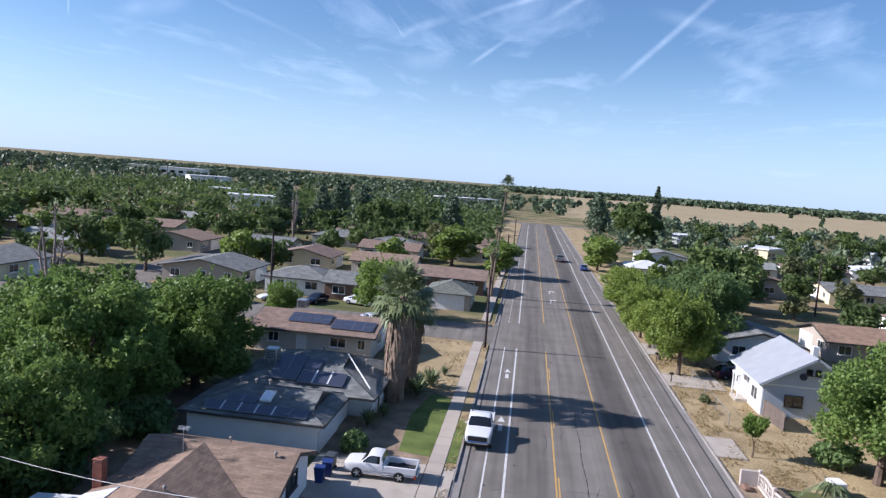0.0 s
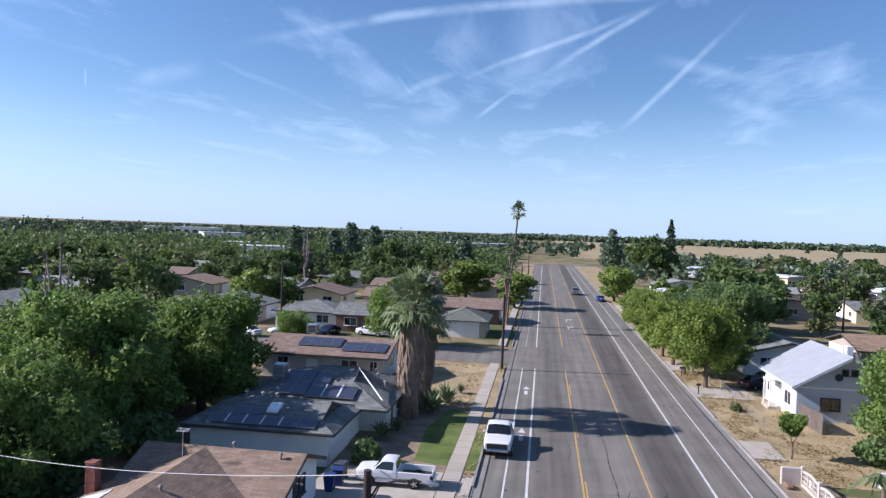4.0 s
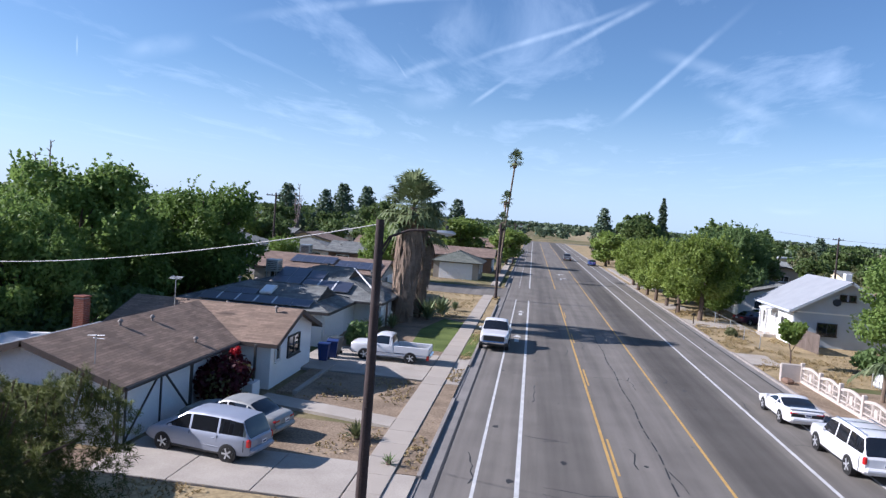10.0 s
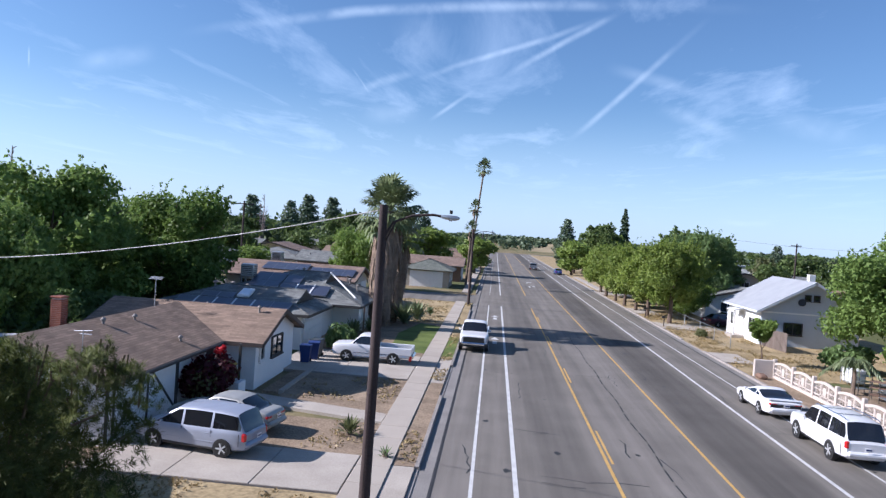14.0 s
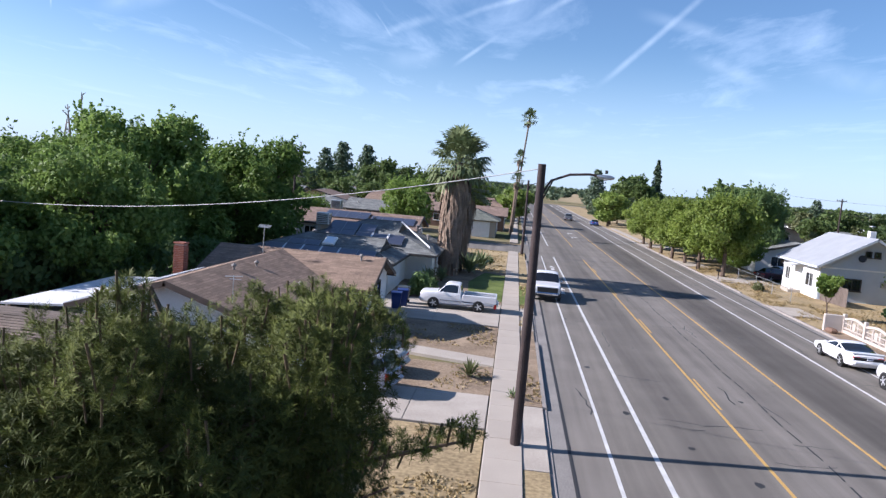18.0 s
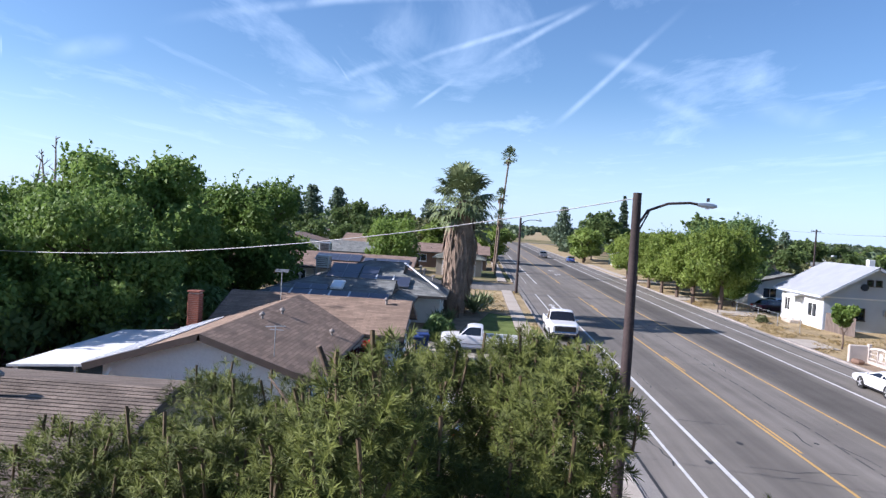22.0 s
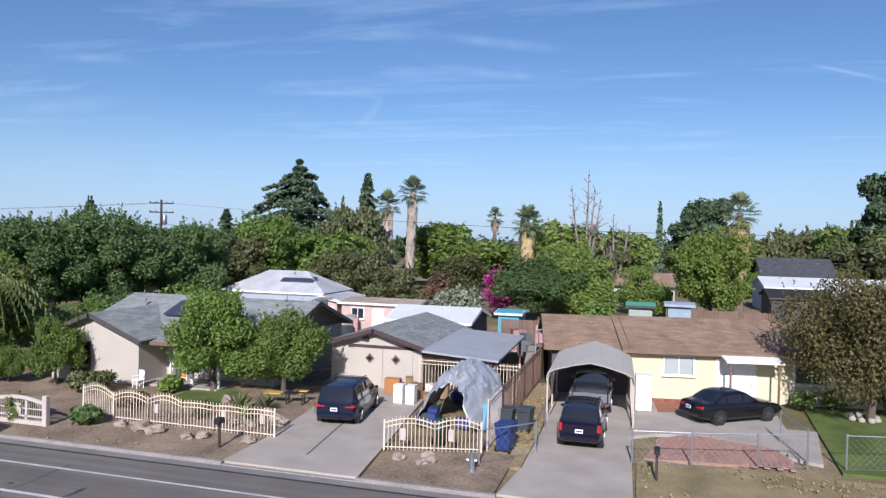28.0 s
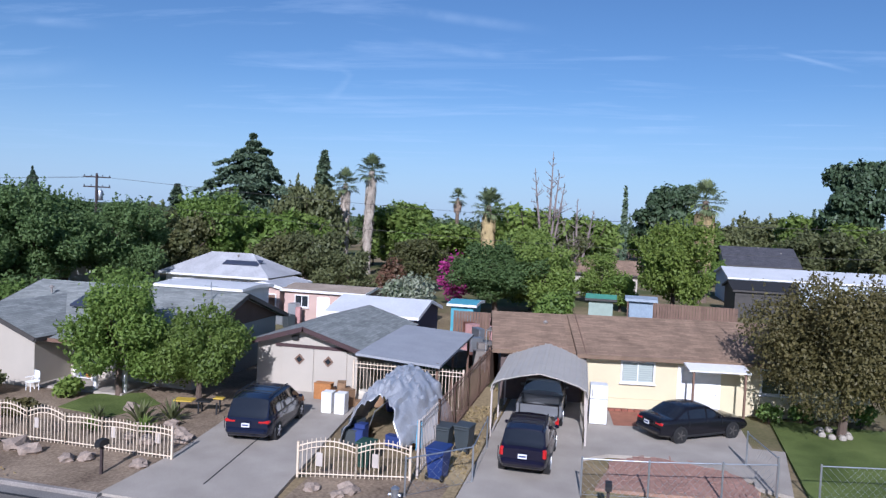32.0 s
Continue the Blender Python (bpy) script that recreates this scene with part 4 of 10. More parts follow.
def conifer_proto(name, label, seed, height=14, radius=3.6, leaf=None, tiers=16, n=7000, droop=0.25, start=0.12, sparse=1.0, size=0.32, taper=0.8):
    """A layered cedar or spruce: trunk, tiers of boughs with flat sprays."""
    rng, pr = np.random.default_rng(seed), random.Random(seed)
    t = thing(name, label, "tree")
    m = Mesh()
    m.tube([(0, 0, -0.2), (0, 0, height * 0.5), (0, 0, height * 0.985)], [0.32, 0.2, 0.03], 8)
    pts, dirs = [], []
    for k in range(tiers):
        q = k / (tiers - 1)
        z = height * (start + (0.97 - start) * q)
        rad = radius * (1 - q) ** taper * pr.uniform(0.75, 1.1) + 0.3
        nb = max(4, int(8 * (1 - q * 0.5) * sparse))
        for j in range(nb):
            a = 6.283 * (j + pr.uniform(-.35, .35)) / nb + k * 0.7
            L = rad * pr.uniform(0.52, 1.14)
            e = Vector((math.cos(a) * L, math.sin(a) * L, z - droop * L * pr.uniform(0.5, 1.4)))
            m.tube([(0, 0, z), Vector((0, 0, z)).lerp(e, 0.6) + Vector((0, 0, 0.08 * L)), e], [0.05, 0.03, 0.01], 4, False)
            cnt = max(4, int(n / tiers / nb))
            s = rng.random(cnt) ** 0.7
            base = np.array([(0, 0, z)]) * (1 - s[:, None]) + np.array([tuple(e)]) * s[:, None]
            base[:, 2] += 0.3 * L * s * (1 - s)
            side = np.array([-math.sin(a), math.cos(a), 0])
            base += side * (rng.normal(size=cnt) * 0.20 * L * (1.15 - s * 0.75))[:, None]
            base[:, 2] += rng.normal(size=cnt) * 0.05 - rng.random(cnt) ** 2 * 0.055 * L * s
            pts.append(base)
    part("trunk", m, BARK, t)
    p = np.concatenate(pts)
    v, f = leaf_cloud(rng, p, np.full(len(p), 0.12), len(p), size, 0.1, 0.9, 1.9)
    part("crown", fast_mesh("crown", v, f, leaf or CEDAR), None, t)
    return t


def dense_conifer(name, label, seed, height=15, radius=4.0, leaf=None, n=2600, size=0.5):
    """A dense rounded conifer: whorls of foliage that narrow to a soft point."""
    rng, pr = np.random.default_rng(seed), random.Random(seed)
    t = thing(name, label, "tree")
    part("trunk", Mesh().tube([(0, 0, -0.2), (0, 0, height * 0.6), (0, 0, height * 0.95)], [0.35, 0.2, 0.04], 7), BARK, t)
    cs, rs = [], []
    for k in range(34):
        q = (k + pr.random()) / 34
        rad = radius * (1 - q) ** 0.75 * pr.uniform(0.55, 1.0)
        a = 6.283 * k * 0.618
        cs.append((math.cos(a) * rad * 0.62, math.sin(a) * rad * 0.62, height * (0.1 + 0.88 * q)))
        s = radius * (0.16 + 0.26 * (1 - q))
        rs.append((s, s, s * 0.5))
    v, f = leaf_cloud(rng, cs, rs, n, size, 0.3, 0.6, 1.7)
    part("crown", fast_mesh("crown", v, f, leaf or CEDAR), None, t)
    return t


def fan_frond(rng, pr, base, dirv, L, w, verts, faces, drop):
    """One fan palm leaf: a stalk and a pleated fan of pointed blades that hang at the tips."""
    d = Vector(dirv).normalized()
    side = d.cross(Vector((0, 0, 1)))
    side = side.normalized() if side.length > 0.05 else Vector((1, 0, 0))
    upn = side.cross(d).normalized()
    b = Vector(base)
    hub = b + d * L * 0.55 - Vector((0, 0, drop * L * 0.12))
    o = len(verts)
    verts += [b + side * 0.035, b - side * 0.035, hub - side * 0.03, hub + side * 0.03]
    faces.append((o, o + 1, o + 2, o + 3))
    n = 15
    for k in range(n):
        a = radians(-118 + 236 * k / (n - 1) + pr.uniform(-5, 5))
        bl = w * pr.uniform(0.85, 1.15) * (0.72 + 0.28 * math.cos(a))
        q = d * math.cos(a) + side * math.sin(a)
        mid = hub + q * bl * 0.6 + upn * (0.10 * bl)
        tip = hub + q * bl * 0.98 - Vector((0, 0, bl * (0.10 + drop * 0.38)))
        wd = (side * math.cos(a) - d * math.sin(a)) * bl * 0.075
        o = len(verts)
        verts += [hub, mid + wd, tip, mid - wd]
        faces.append((o, o + 1, o + 2, o + 3))


def fan_palm(name, label, seed, height, skirt, crown_r=1.9, r=0.28, nf=46, lean=(0, 0), skirt_r=1.1, category="palm", bark=None, dead=None):
    """A fan palm: tapered trunk with old leaf bases, a shag of dead fronds, a round head of fans."""
    rng, pr = np.random.default_rng(seed), random.Random(seed)
    t = thing(name, label, category)
    m = Mesh()
    P = [Vector((lean[0] * (k / 8) ** 1.3, lean[1] * (k / 8) ** 1.3, height * k / 8)) for k in range(9)]
    P[0].z = -0.2
    m.tube(P, [r * 1.45, r * 1.1, r * 1.0, r * 0.95, r * 0.9, r * 0.86, r * 0.84, r * 0.84, r * 0.7], 10)
    for k in range(0, int(height / 0.4)):
        q = k / (height / 0.4)
        i = min(7, int(q * 8))
        c = P[i].lerp(P[i + 1], q * 8 - i)
        m.tube([c - Vector((0, 0, 0.03)), c + Vector((0, 0, 0.03))], r * pr.uniform(1.0, 1.12), 10, False)
    part("trunk", m, bark or BARK_P, t)
    top = P[8]
    verts, faces = [], []
    for k in range(nf):
        a = 6.283 * k * 0.618
        q = (k + 0.5) / nf
        el = radians(88 - 122 * q ** 0.9 + pr.uniform(-13, 13))
        L = crown_r * pr.uniform(0.85, 1.2)
        fan_frond(rng, pr, top + Vector((0, 0, 0.25 - 0.55 * q + pr.uniform(-.12, .12))), (math.cos(a) * math.cos(el), math.sin(a) * math.cos(el), math.sin(el)), L, crown_r * 0.46, verts, faces, 0.06 + 0.45 * q)
    part("head", fast_mesh("head", np.array([tuple(p) for p in verts]), np.array(faces), FROND), None, t)
    if skirt > 0:
        verts, faces = [], []
        for k in range(int(80 * skirt * max(0.5, skirt_r))):
            q = pr.random()
            z = height - min(0.75, 0.1 * skirt) - q * (skirt - min(0.75, 0.1 * skirt))
            i = min(7, int(max(0, z / height) * 8))
            c = P[i].lerp(P[i + 1], z / height * 8 - i)
            a = pr.uniform(0, 6.283)
            L = skirt_r * pr.uniform(0.7, 1.25) * (1.0 - 0.42 * q)
            out = Vector((math.cos(a), math.sin(a), 0))
            sd = Vector((-math.sin(a), math.cos(a), 0))
            b = c + out * r * 0.8
            e1 = b + out * L * 0.42 - Vector((0, 0, L * 0.4))
            for j in range(3):
                e2 = e1 + out * L * pr.uniform(-0.15, 0.2) - Vector((0, 0, L * pr.uniform(0.7, 1.5))) + sd * pr.uniform(-.25, .25) * L
                o = len(verts)
                verts += [b, e1 + sd * 0.09, e2, e1 - sd * 0.09]
                faces.append((o, o + 1, o + 2, o + 3))
        part("dead_frond_skirt", fast_mesh("dead_frond_skirt", np.array([tuple(p) for p in verts]), np.array(faces), dead or THATCH), None, t, "shaggy brown hanging dead fronds")
    return t


def feather_palm(name, label, seed, height, L=2.4, nf=16, r=0.13, leaf=None):
    rng, pr = np.random.default_rng(seed), random.Random(seed)
    t = thing(name, label, "palm")
    part("trunk", Mesh().tube([(0, 0, -.1), (0.05, 0, height * 0.5), (0, 0.05, height)], [r * 1.3, r, r * 0.9], 8), BARK_P, t)
    V, F = [], []
    for k in range(nf):
        a = 6.283 * k * 0.618
        el = radians(pr.uniform(30, 84))
        out = Vector((math.cos(a), math.sin(a), 0))
        sd = Vector((-math.sin(a), math.cos(a), 0))
        prev = None
        for j in range(15):
            q = j / 14
            p = Vector((0, 0, height)) + out * (L * (q * math.cos(el) + 0.25 * q * q)) + Vector((0, 0, L * (math.sin(el) * q * 1.1 - 1.15 * q * q)))
            if prev is not None:
                o = len(V)
                V += [prev + sd * 0.015, prev - sd * 0.015, p - sd * 0.012, p + sd * 0.012]
                F.append((o, o + 1, o + 2, o + 3))
                for s in (-1, 1):
                    for _ in range(3):
                        e = p + sd * s * pr.uniform(0.25, 0.5) * (1.1 - q) + out * 0.15 - Vector((0, 0, pr.uniform(0.15, 0.5)))
                        o = len(V)
                        V += [p, p.lerp(e, 0.5) + out * 0.03, e, p.lerp(e, 0.5) - out * 0.03]
                        F.append((o, o + 1, o + 2, o + 3))
            prev = p
    part("head", fast_mesh("head", np.array([tuple(p) for p in V]), np.array(F), leaf or FROND), None, t)
    return t


def bush(name, label, x, y, r, h, leaf, n=900, size=0.16, seed=1, category="shrub", z=0.0, sy=1.0, group=""):
    rng, pr = np.random.default_rng(seed), random.Random(seed)
    t = thing(name, label, category, pose(x, y, z), group)
    cs, rs = [(0, 0, h * 0.5)], [(r * 0.7, r * 0.7 * sy, h * 0.45)]
    for k in range(7):
        a = 6.283 * k / 7 + pr.uniform(-.4, .4)
        cs.append((math.cos(a) * r * 0.55, math.sin(a) * r * 0.55 * sy, h * pr.uniform(0.35, 0.72)))
        rs.append((r * 0.42, r * 0.42, h * 0.28))
    for k in range(5):
        a = 6.283 * k / 5
        part("stem", Mesh().tube([(0, 0, -0.05), (math.cos(a) * r * 0.35, math.sin(a) * r * 0.35 * sy, h * 0.6)], [0.03, 0.01], 5), BARK, t)
    v, f = leaf_cloud(rng, cs, rs, n, size)
    part("foliage", fast_mesh("foliage", v, f, leaf), None, t)
    return t


def rosette(name, label, x, y, r, h, leaf, n=26, seed=1, z=0.0):
    """Agave or cycad: stiff pointed leaves from one heart."""
    pr = random.Random(seed)
    t = thing(name, label, "plant", pose(x, y, z))
    V, F = [], []
    for k in range(n):
        a = 6.283 * k * 0.618
        el = radians(75 - 68 * k / n)
        out = Vector((math.cos(a) * math.cos(el), math.sin(a) * math.cos(el), math.sin(el)))
        sd = Vector((-math.sin(a), math.cos(a), 0))
        e = out * r * pr.uniform(0.8, 1.1) + Vector((0, 0, h * 0.15 - 0.15 * r * k / n))
        mid = out * r * 0.5 + Vector((0, 0, h * 0.2))
        o = len(V)
        V += [sd * 0.03, mid + sd * 0.07 * r, e, mid - sd * 0.07 * r]
        F.append((o, o + 1, o + 2, o + 3))
    part("leaves", fast_mesh("leaves", np.array([tuple(p) for p in V]), np.array(F), leaf), None, t)
    part("heart", Mesh().tube([(0, 0, -0.05), (0, 0, 0.12), (0, 0, 0.22)], [0.1, 0.09, 0.03], 7), BARK_P, t)
    return t

# ---- vehicles ----
def loft(sections):
    """Skin over closed cross-sections with equal numbers of points."""
    m = Mesh()
    n = len(sections[0])
    vs = [p for s in sections for p in s]
    fs = [(i * n + k, i * n + (k + 1) % n, (i + 1) * n + (k + 1) % n, (i + 1) * n + k) for i in range(len(sections) - 1) for k in range(n)]
    fs += [tuple(range(n)), tuple(range((len(sections) - 1) * n, len(sections) * n))]
    m.s = True
    return m.add(vs, fs)


def wheel(car, x, y, r, wd, rim):
    e = part("wheel", Mesh().tube([(0, -wd / 2, 0), (0, -wd * 0.36, 0), (0, wd * 0.36, 0), (0, wd / 2, 0)], [r * 0.92, r, r, r * 0.92], 20), TYRE, car, at=pose(x, y, r))
    s = 1 if y > 0 else -1
    m = Mesh().tube([(0, s * wd * 0.44, 0), (0, s * wd * 0.515, 0)], r * 0.16, 10)
    for k in range(5):
        a = 6.283 * k / 5
        c, d = math.cos(a), math.sin(a)
        m.box((0, 0, 0), (r * 0.52, 0.03, r * 0.17), pose(c * r * 0.38, s * wd * 0.5, -d * r * 0.38, 0, math.degrees(a), 0))
    m.tube([(0, s * wd * 0.42, 0), (0, s * wd * 0.51, 0)], [r * 0.68, r * 0.66], 20, False)
    part("rim", m, rim, e, smooth=False)
    part("hub_disc", Mesh().tube([(0, s * wd * 0.40, 0), (0, s * wd * 0.43, 0)], r * 0.66, 16), STEEL, e)
    return e


def plate(car, x, z, back=True):
    s = -1 if back else 1
    e = part("number_plate", Mesh().box((x, 0, z), (0.02, 0.31, 0.16), bev=0.006), PLATE, car)
    part("plate_bars", Mesh().box((x + s * 0.012, 0, z), (0.006, 0.24, 0.06)), PLATE_BAR, e)


def smooth_line(pts, x):
    """Height at x on a line through (x, z) points."""
    if x <= pts[0][0]:
        return pts[0][1]
    for (xa, za), (xb, zb) in zip(pts, pts[1:]):
        if x <= xb:
            return za + (zb - za) * (x - xa) / max(1e-6, xb - xa)
    return pts[-1][1]


def vehicle(name, label, paint, at, prof, W, r, axles, cabin, glassrows=(), bed=None, rim=None, lamps="car", lower=None, rails=False, category="car", group=""):
    """prof: stations (x, underside, top) from tail to nose; cabin: base and roof outline (xb0, xb1, xr0, xr1, roof height, belt height)."""
    car = thing(name, label, category, at, group)
    w = W / 2
    n = len(prof)
    x0, x1 = prof[0][0], prof[-1][0]
    xb0, xb1, xr0, xr1, zr, zb = cabin
    wb, wr = w * 0.93, w * 0.77
    low = [(p[0], p[1]) for p in prof]
    top = [(p[0], p[2]) for p in prof]
    line = [(xb0, zb), (xr0, zr - 0.05), (xr0 + 0.22 * (xr1 - xr0), zr), (xr1 - 0.3 * (xr1 - xr0), zr + 0.01), (xr1, zr - 0.05), (xb1, zb - 0.02)]
    xs = sorted({round(x0 + (x1 - x0) * i / 44, 3) for i in range(45)} | {round(xb0 + (xr0 - xb0) * q, 3) for q in (0.0, 0.15, 0.5, 0.85, 1.0)} | {round(p[0], 3) for p in prof} | {round(xr1 + (xb1 - xr1) * q, 3) for q in (0.08, 0.9)})
    cuts = [xb0 + (xb1 - xb0) * q for q in glassrows]
    for c in cuts:
        xs = sorted(set(xs) | {round(c - 0.045, 3), round(c + 0.045, 3)})

    def soft(f, x, d=0.07):
        return (f(x - d) + 2 * f(x) + f(x + d)) / 4

    def roofline(x):
        return smooth_line(line, x) if xb0 < x < xb1 else -1.0

    rows = []
    for x in xs:
        zl = smooth_line(low, x)
        b_ = soft(lambda q: smooth_line(top, min(max(q, x0), x1)), x)
        t_ = max(b_, roofline(x))
        g = t_ - b_
        k = min(1.0, max(0.0, g / 0.16))
        e = abs(x - (x0 + x1) / 2) / ((x1 - x0) / 2)
        ww = w * (1 - 0.13 * e ** 7 - 0.03 * e ** 2)
        rr = ww * (0.93 - 0.17 * min(1.0, g / (zr - zb)))
        hood = [(0.93 * ww, b_ - 0.005), (0.88 * ww, b_ + 0.008), (0.78 * ww, b_ + 0.018), (0.6 * ww, b_ + 0.026), (0.3 * ww, b_ + 0.034), (0, b_ + 0.036)]
        glass = [(0.925 * ww, b_ + 0.03), (rr + 0.03, max(b_ + 0.03, t_ - 0.11)), (rr - 0.015, t_ - 0.045), (rr * 0.84, t_ - 0.012), (rr * 0.45, t_ + 0.012), (0, t_ + 0.02)]
        half = [(ww * 0.84, zl), (ww * 0.965, zl + 0.08), (ww, zl + (b_ - zl) * 0.45), (ww * 0.992, b_ - 0.16), (ww * 0.955, b_ - 0.03)]
        half += [(h[0] * (1 - k) + q[0] * k, h[1] * (1 - k) + q[1] * k) for h, q in zip(hood, glass)]
        rows.append((x, [(x, y, z) for y, z in half] + [(x, -y, z) for y, z in reversed(half[:-1])], k))
    N = len(rows[0][1])
    body, panes = Mesh(), {}
    V = [p for _, ring, _ in rows for p in ring]
    body.add(V, [])
    for i in range(len(rows) - 1):
        xm = (rows[i][0] + rows[i + 1][0]) / 2
        for j in range(N):
            q = (i * N + j, i * N + (j + 1) % N, (i + 1) * N + (j + 1) % N, (i + 1) * N + j)
            key = None
            side = j in (5, N - 7)
            if side and rows[i][2] >= 1 and rows[i + 1][2] >= 1 and xb0 + 0.14 < xm < xb1 - 0.2 and all(abs(xm - c) > 0.05 for c in cuts):
                key = ("side_window", sum(xm > c for c in cuts), j)
            elif 7 <= j <= N - 9 and xr1 + 0.02 < xm < xb1 - 0.03:
                key = ("windshield", 0, 0)
            elif 7 <= j <= N - 9 and xb0 + 0.02 < xm < xr0 - 0.015:
                key = ("rear_window", 0, 0)
            if key:
                panes.setdefault(key, []).append(q)
            else:
                body.f.append(q)
    body.f += [tuple(range(N)), tuple(range((len(rows) - 1) * N, len(rows) * N))]
    body.s = True
    part("body", body, paint, car, smooth=True)
    for (nm, _, _), qs in panes.items():
        ids = sorted({i for q in qs for i in q})
        at_ = {i: k for k, i in enumerate(ids)}
        pm = Mesh().add([V[i] for i in ids], [tuple(at_[i] for i in q) for q in qs])
        pm.s = True
        part(nm, pm, GLASS_CAR, car, "dark tinted window glass", smooth=True)
    for s in (-1, 1):
        # mirror, handles, door seams, sill
        part("mirror", Mesh().box((xb1 - 0.5, s * (w + 0.05), zb + 0.06), (0.10, 0.18, 0.13), bev=0.04), paint, car)
        for q in [0.04] + list(glassrows) + [0.9]:
            xq = xb0 + (xb1 - xb0) * q
            if abs(xq - axles[0]) > r * 1.2 and abs(xq - axles[1]) > r * 1.2:
                part("door_seam", Mesh().box((xq, s * (w * 0.975), (zb + 0.36) / 2 + 0.05), (0.010, 0.03, zb - 0.55)), BLACKP, car)
        for q in list(glassrows):
            xq = xb0 + (xb1 - xb0) * q
            part("door_handle", Mesh().box((xq + 0.16, s * (w * 0.985), zb - 0.16), (0.16, 0.03, 0.03), bev=0.01), paint, car)
        part("side_moulding", Mesh().box((sum(axles) / 2, s * w * 0.988, prof[n // 2][1] + 0.3), (axles[1] - axles[0] - 2.4 * r, 0.02, 0.05), bev=0.008), lower or paint, car)
        part("sill", Mesh().box((sum(axles) / 2, s * w * 0.95, prof[n // 2][1] + 0.05), (axles[1] - axles[0] - 2.3 * r, 0.06, 0.10), bev=0.02), lower or BLACKP, car)
        for ax in axles:
            part("wheel_arch", Mesh().tube([(ax, s * (w - 0.24), r), (ax, s * (w - 0.004), r)], r * 1.13, 20), BLACKP, car)
    for ax in axles:
        for s in (-1, 1):
            wheel(car, ax, s * (w - 0.10), r, 0.22, rim or RIM)
    zt, zn = prof[0][2], prof[-1][2]
    zt = prof[1][2]
    # lamps, bumpers, plates
    for s in (-1, 1):
        if lamps == "wide":
            part("tail_lamp", Mesh().box((x0 + 0.12, s * (w * 0.66), zt - 0.14), (0.26, 0.46, 0.15), bev=0.05), RED_L, car, "red tail lamp")
        elif lamps == "tall":
            part("tail_lamp", Mesh().box((x0 + 0.09, s * (w * 0.80), zt - 0.20), (0.20, 0.17, 0.34), bev=0.05), RED_L, car, "red tail lamp")
        else:
            part("tail_lamp", Mesh().box((x0 + 0.09, s * (w * 0.64), zt - 0.15), (0.20, 0.40, 0.14), bev=0.04), RED_L, car, "red tail lamp")
        part("headlight", Mesh().box((x1 - 0.14, s * (w * 0.64), prof[-2][2] - 0.17), (0.24, 0.36, 0.16), bev=0.05), CLEAR_L, car, "clear headlight lens")
    part("rear_bumper", Mesh().box((x0 - 0.03, 0, prof[0][1] + 0.16), (0.20, W * 0.82, 0.24), bev=0.08), lower or paint, car)
    part("front_bumper", Mesh().box((x1 + 0.02, 0, prof[-1][1] + 0.14), (0.20, W * 0.80, 0.24), bev=0.08), lower or paint, car)
    part("grille", Mesh().box((x1 + 0.005, 0, prof[-2][2] - 0.2), (0.06, W * 0.42, 0.2), bev=0.02), BLACKP, car, "dark front grille")
    plate(car, x0 - 0.125, prof[0][1] + (0.42 if not bed else 0.17))
    if rails:
        for s in (-1, 1):
            part("roof_rail", Mesh().tube([(xr0 + 0.1, s * wr * 0.92, zr + 0.0), (xr0 + 0.25, s * wr * 0.92, zr + 0.06), (xr1 - 0.35, s * wr * 0.92, zr + 0.06), (xr1 - 0.2, s * wr * 0.92, zr)], 0.022, 6), rails, car)
        for q in (0.3, 0.65):
            part("cross_bar", Mesh().box((xr0 + (xr1 - xr0) * q, 0, zr + 0.06), (0.05, wr * 1.8, 0.03), bev=0.01), rails, car)
    if bed:
        b0, b1, bz = bed                       # open load bed: floor, sides, tailgate
        part("bed_floor", Mesh().box(((b0 + b1) / 2, 0, prof[1][2] + 0.02), (b1 - b0, W * 0.86, 0.04)), BLACKP, car)
        for s in (-1, 1):
            part("bed_side", Mesh().box(((b0 + b1) / 2, s * (w - 0.07), (prof[1][2] + bz) / 2), (b1 - b0, 0.13, bz - prof[1][2] + 0.02), bev=0.03), paint, car)
        part("tailgate", Mesh().box((b0 + 0.05, 0, (prof[1][2] + bz) / 2 - 0.02), (0.08, W * 0.82, bz - prof[1][2]), bev=0.02), paint, car)
        part("bed_front", Mesh().box((b1 - 0.04, 0, (prof[1][2] + bz) / 2), (0.06, W * 0.82, bz - prof[1][2]), bev=0.02), paint, car)
    return car


def paint(name, col, rough=0.28, metal=0.0, coat=0.6):
    return mat(name, col, rough, 0.04, 0.7, 6.0, spec=0.5 if coat > 0.3 else 0.3, coat=coat, metal=metal)


P_WHITE = paint("white_car_paint", (0.66, 0.66, 0.67), 0.32, 0.0, 0.35)
P_SILVER = paint("silver_blue_paint", (0.33, 0.355, 0.42), 0.42, 0.3, 0.15)
P_BEIGE = paint("grey_beige_paint", (0.34, 0.34, 0.32), 0.45, 0.25, 0.15)
P_NAVY = paint("dark_blue_grey_paint", (0.009, 0.012, 0.028), 0.2, 0.05, 0.3)
P_BLACK = paint("black_paint", (0.008, 0.007, 0.018), 0.2, 0.0, 0.3)
P_MATT = paint("satin_black_paint", (0.008, 0.008, 0.011), 0.24, 0.0, 0.2)
P_PEWTER = paint("pewter_paint", (0.20, 0.205, 0.215), 0.35, 0.3)
P_BLUE = paint("blue_paint", (0.02, 0.06, 0.22))


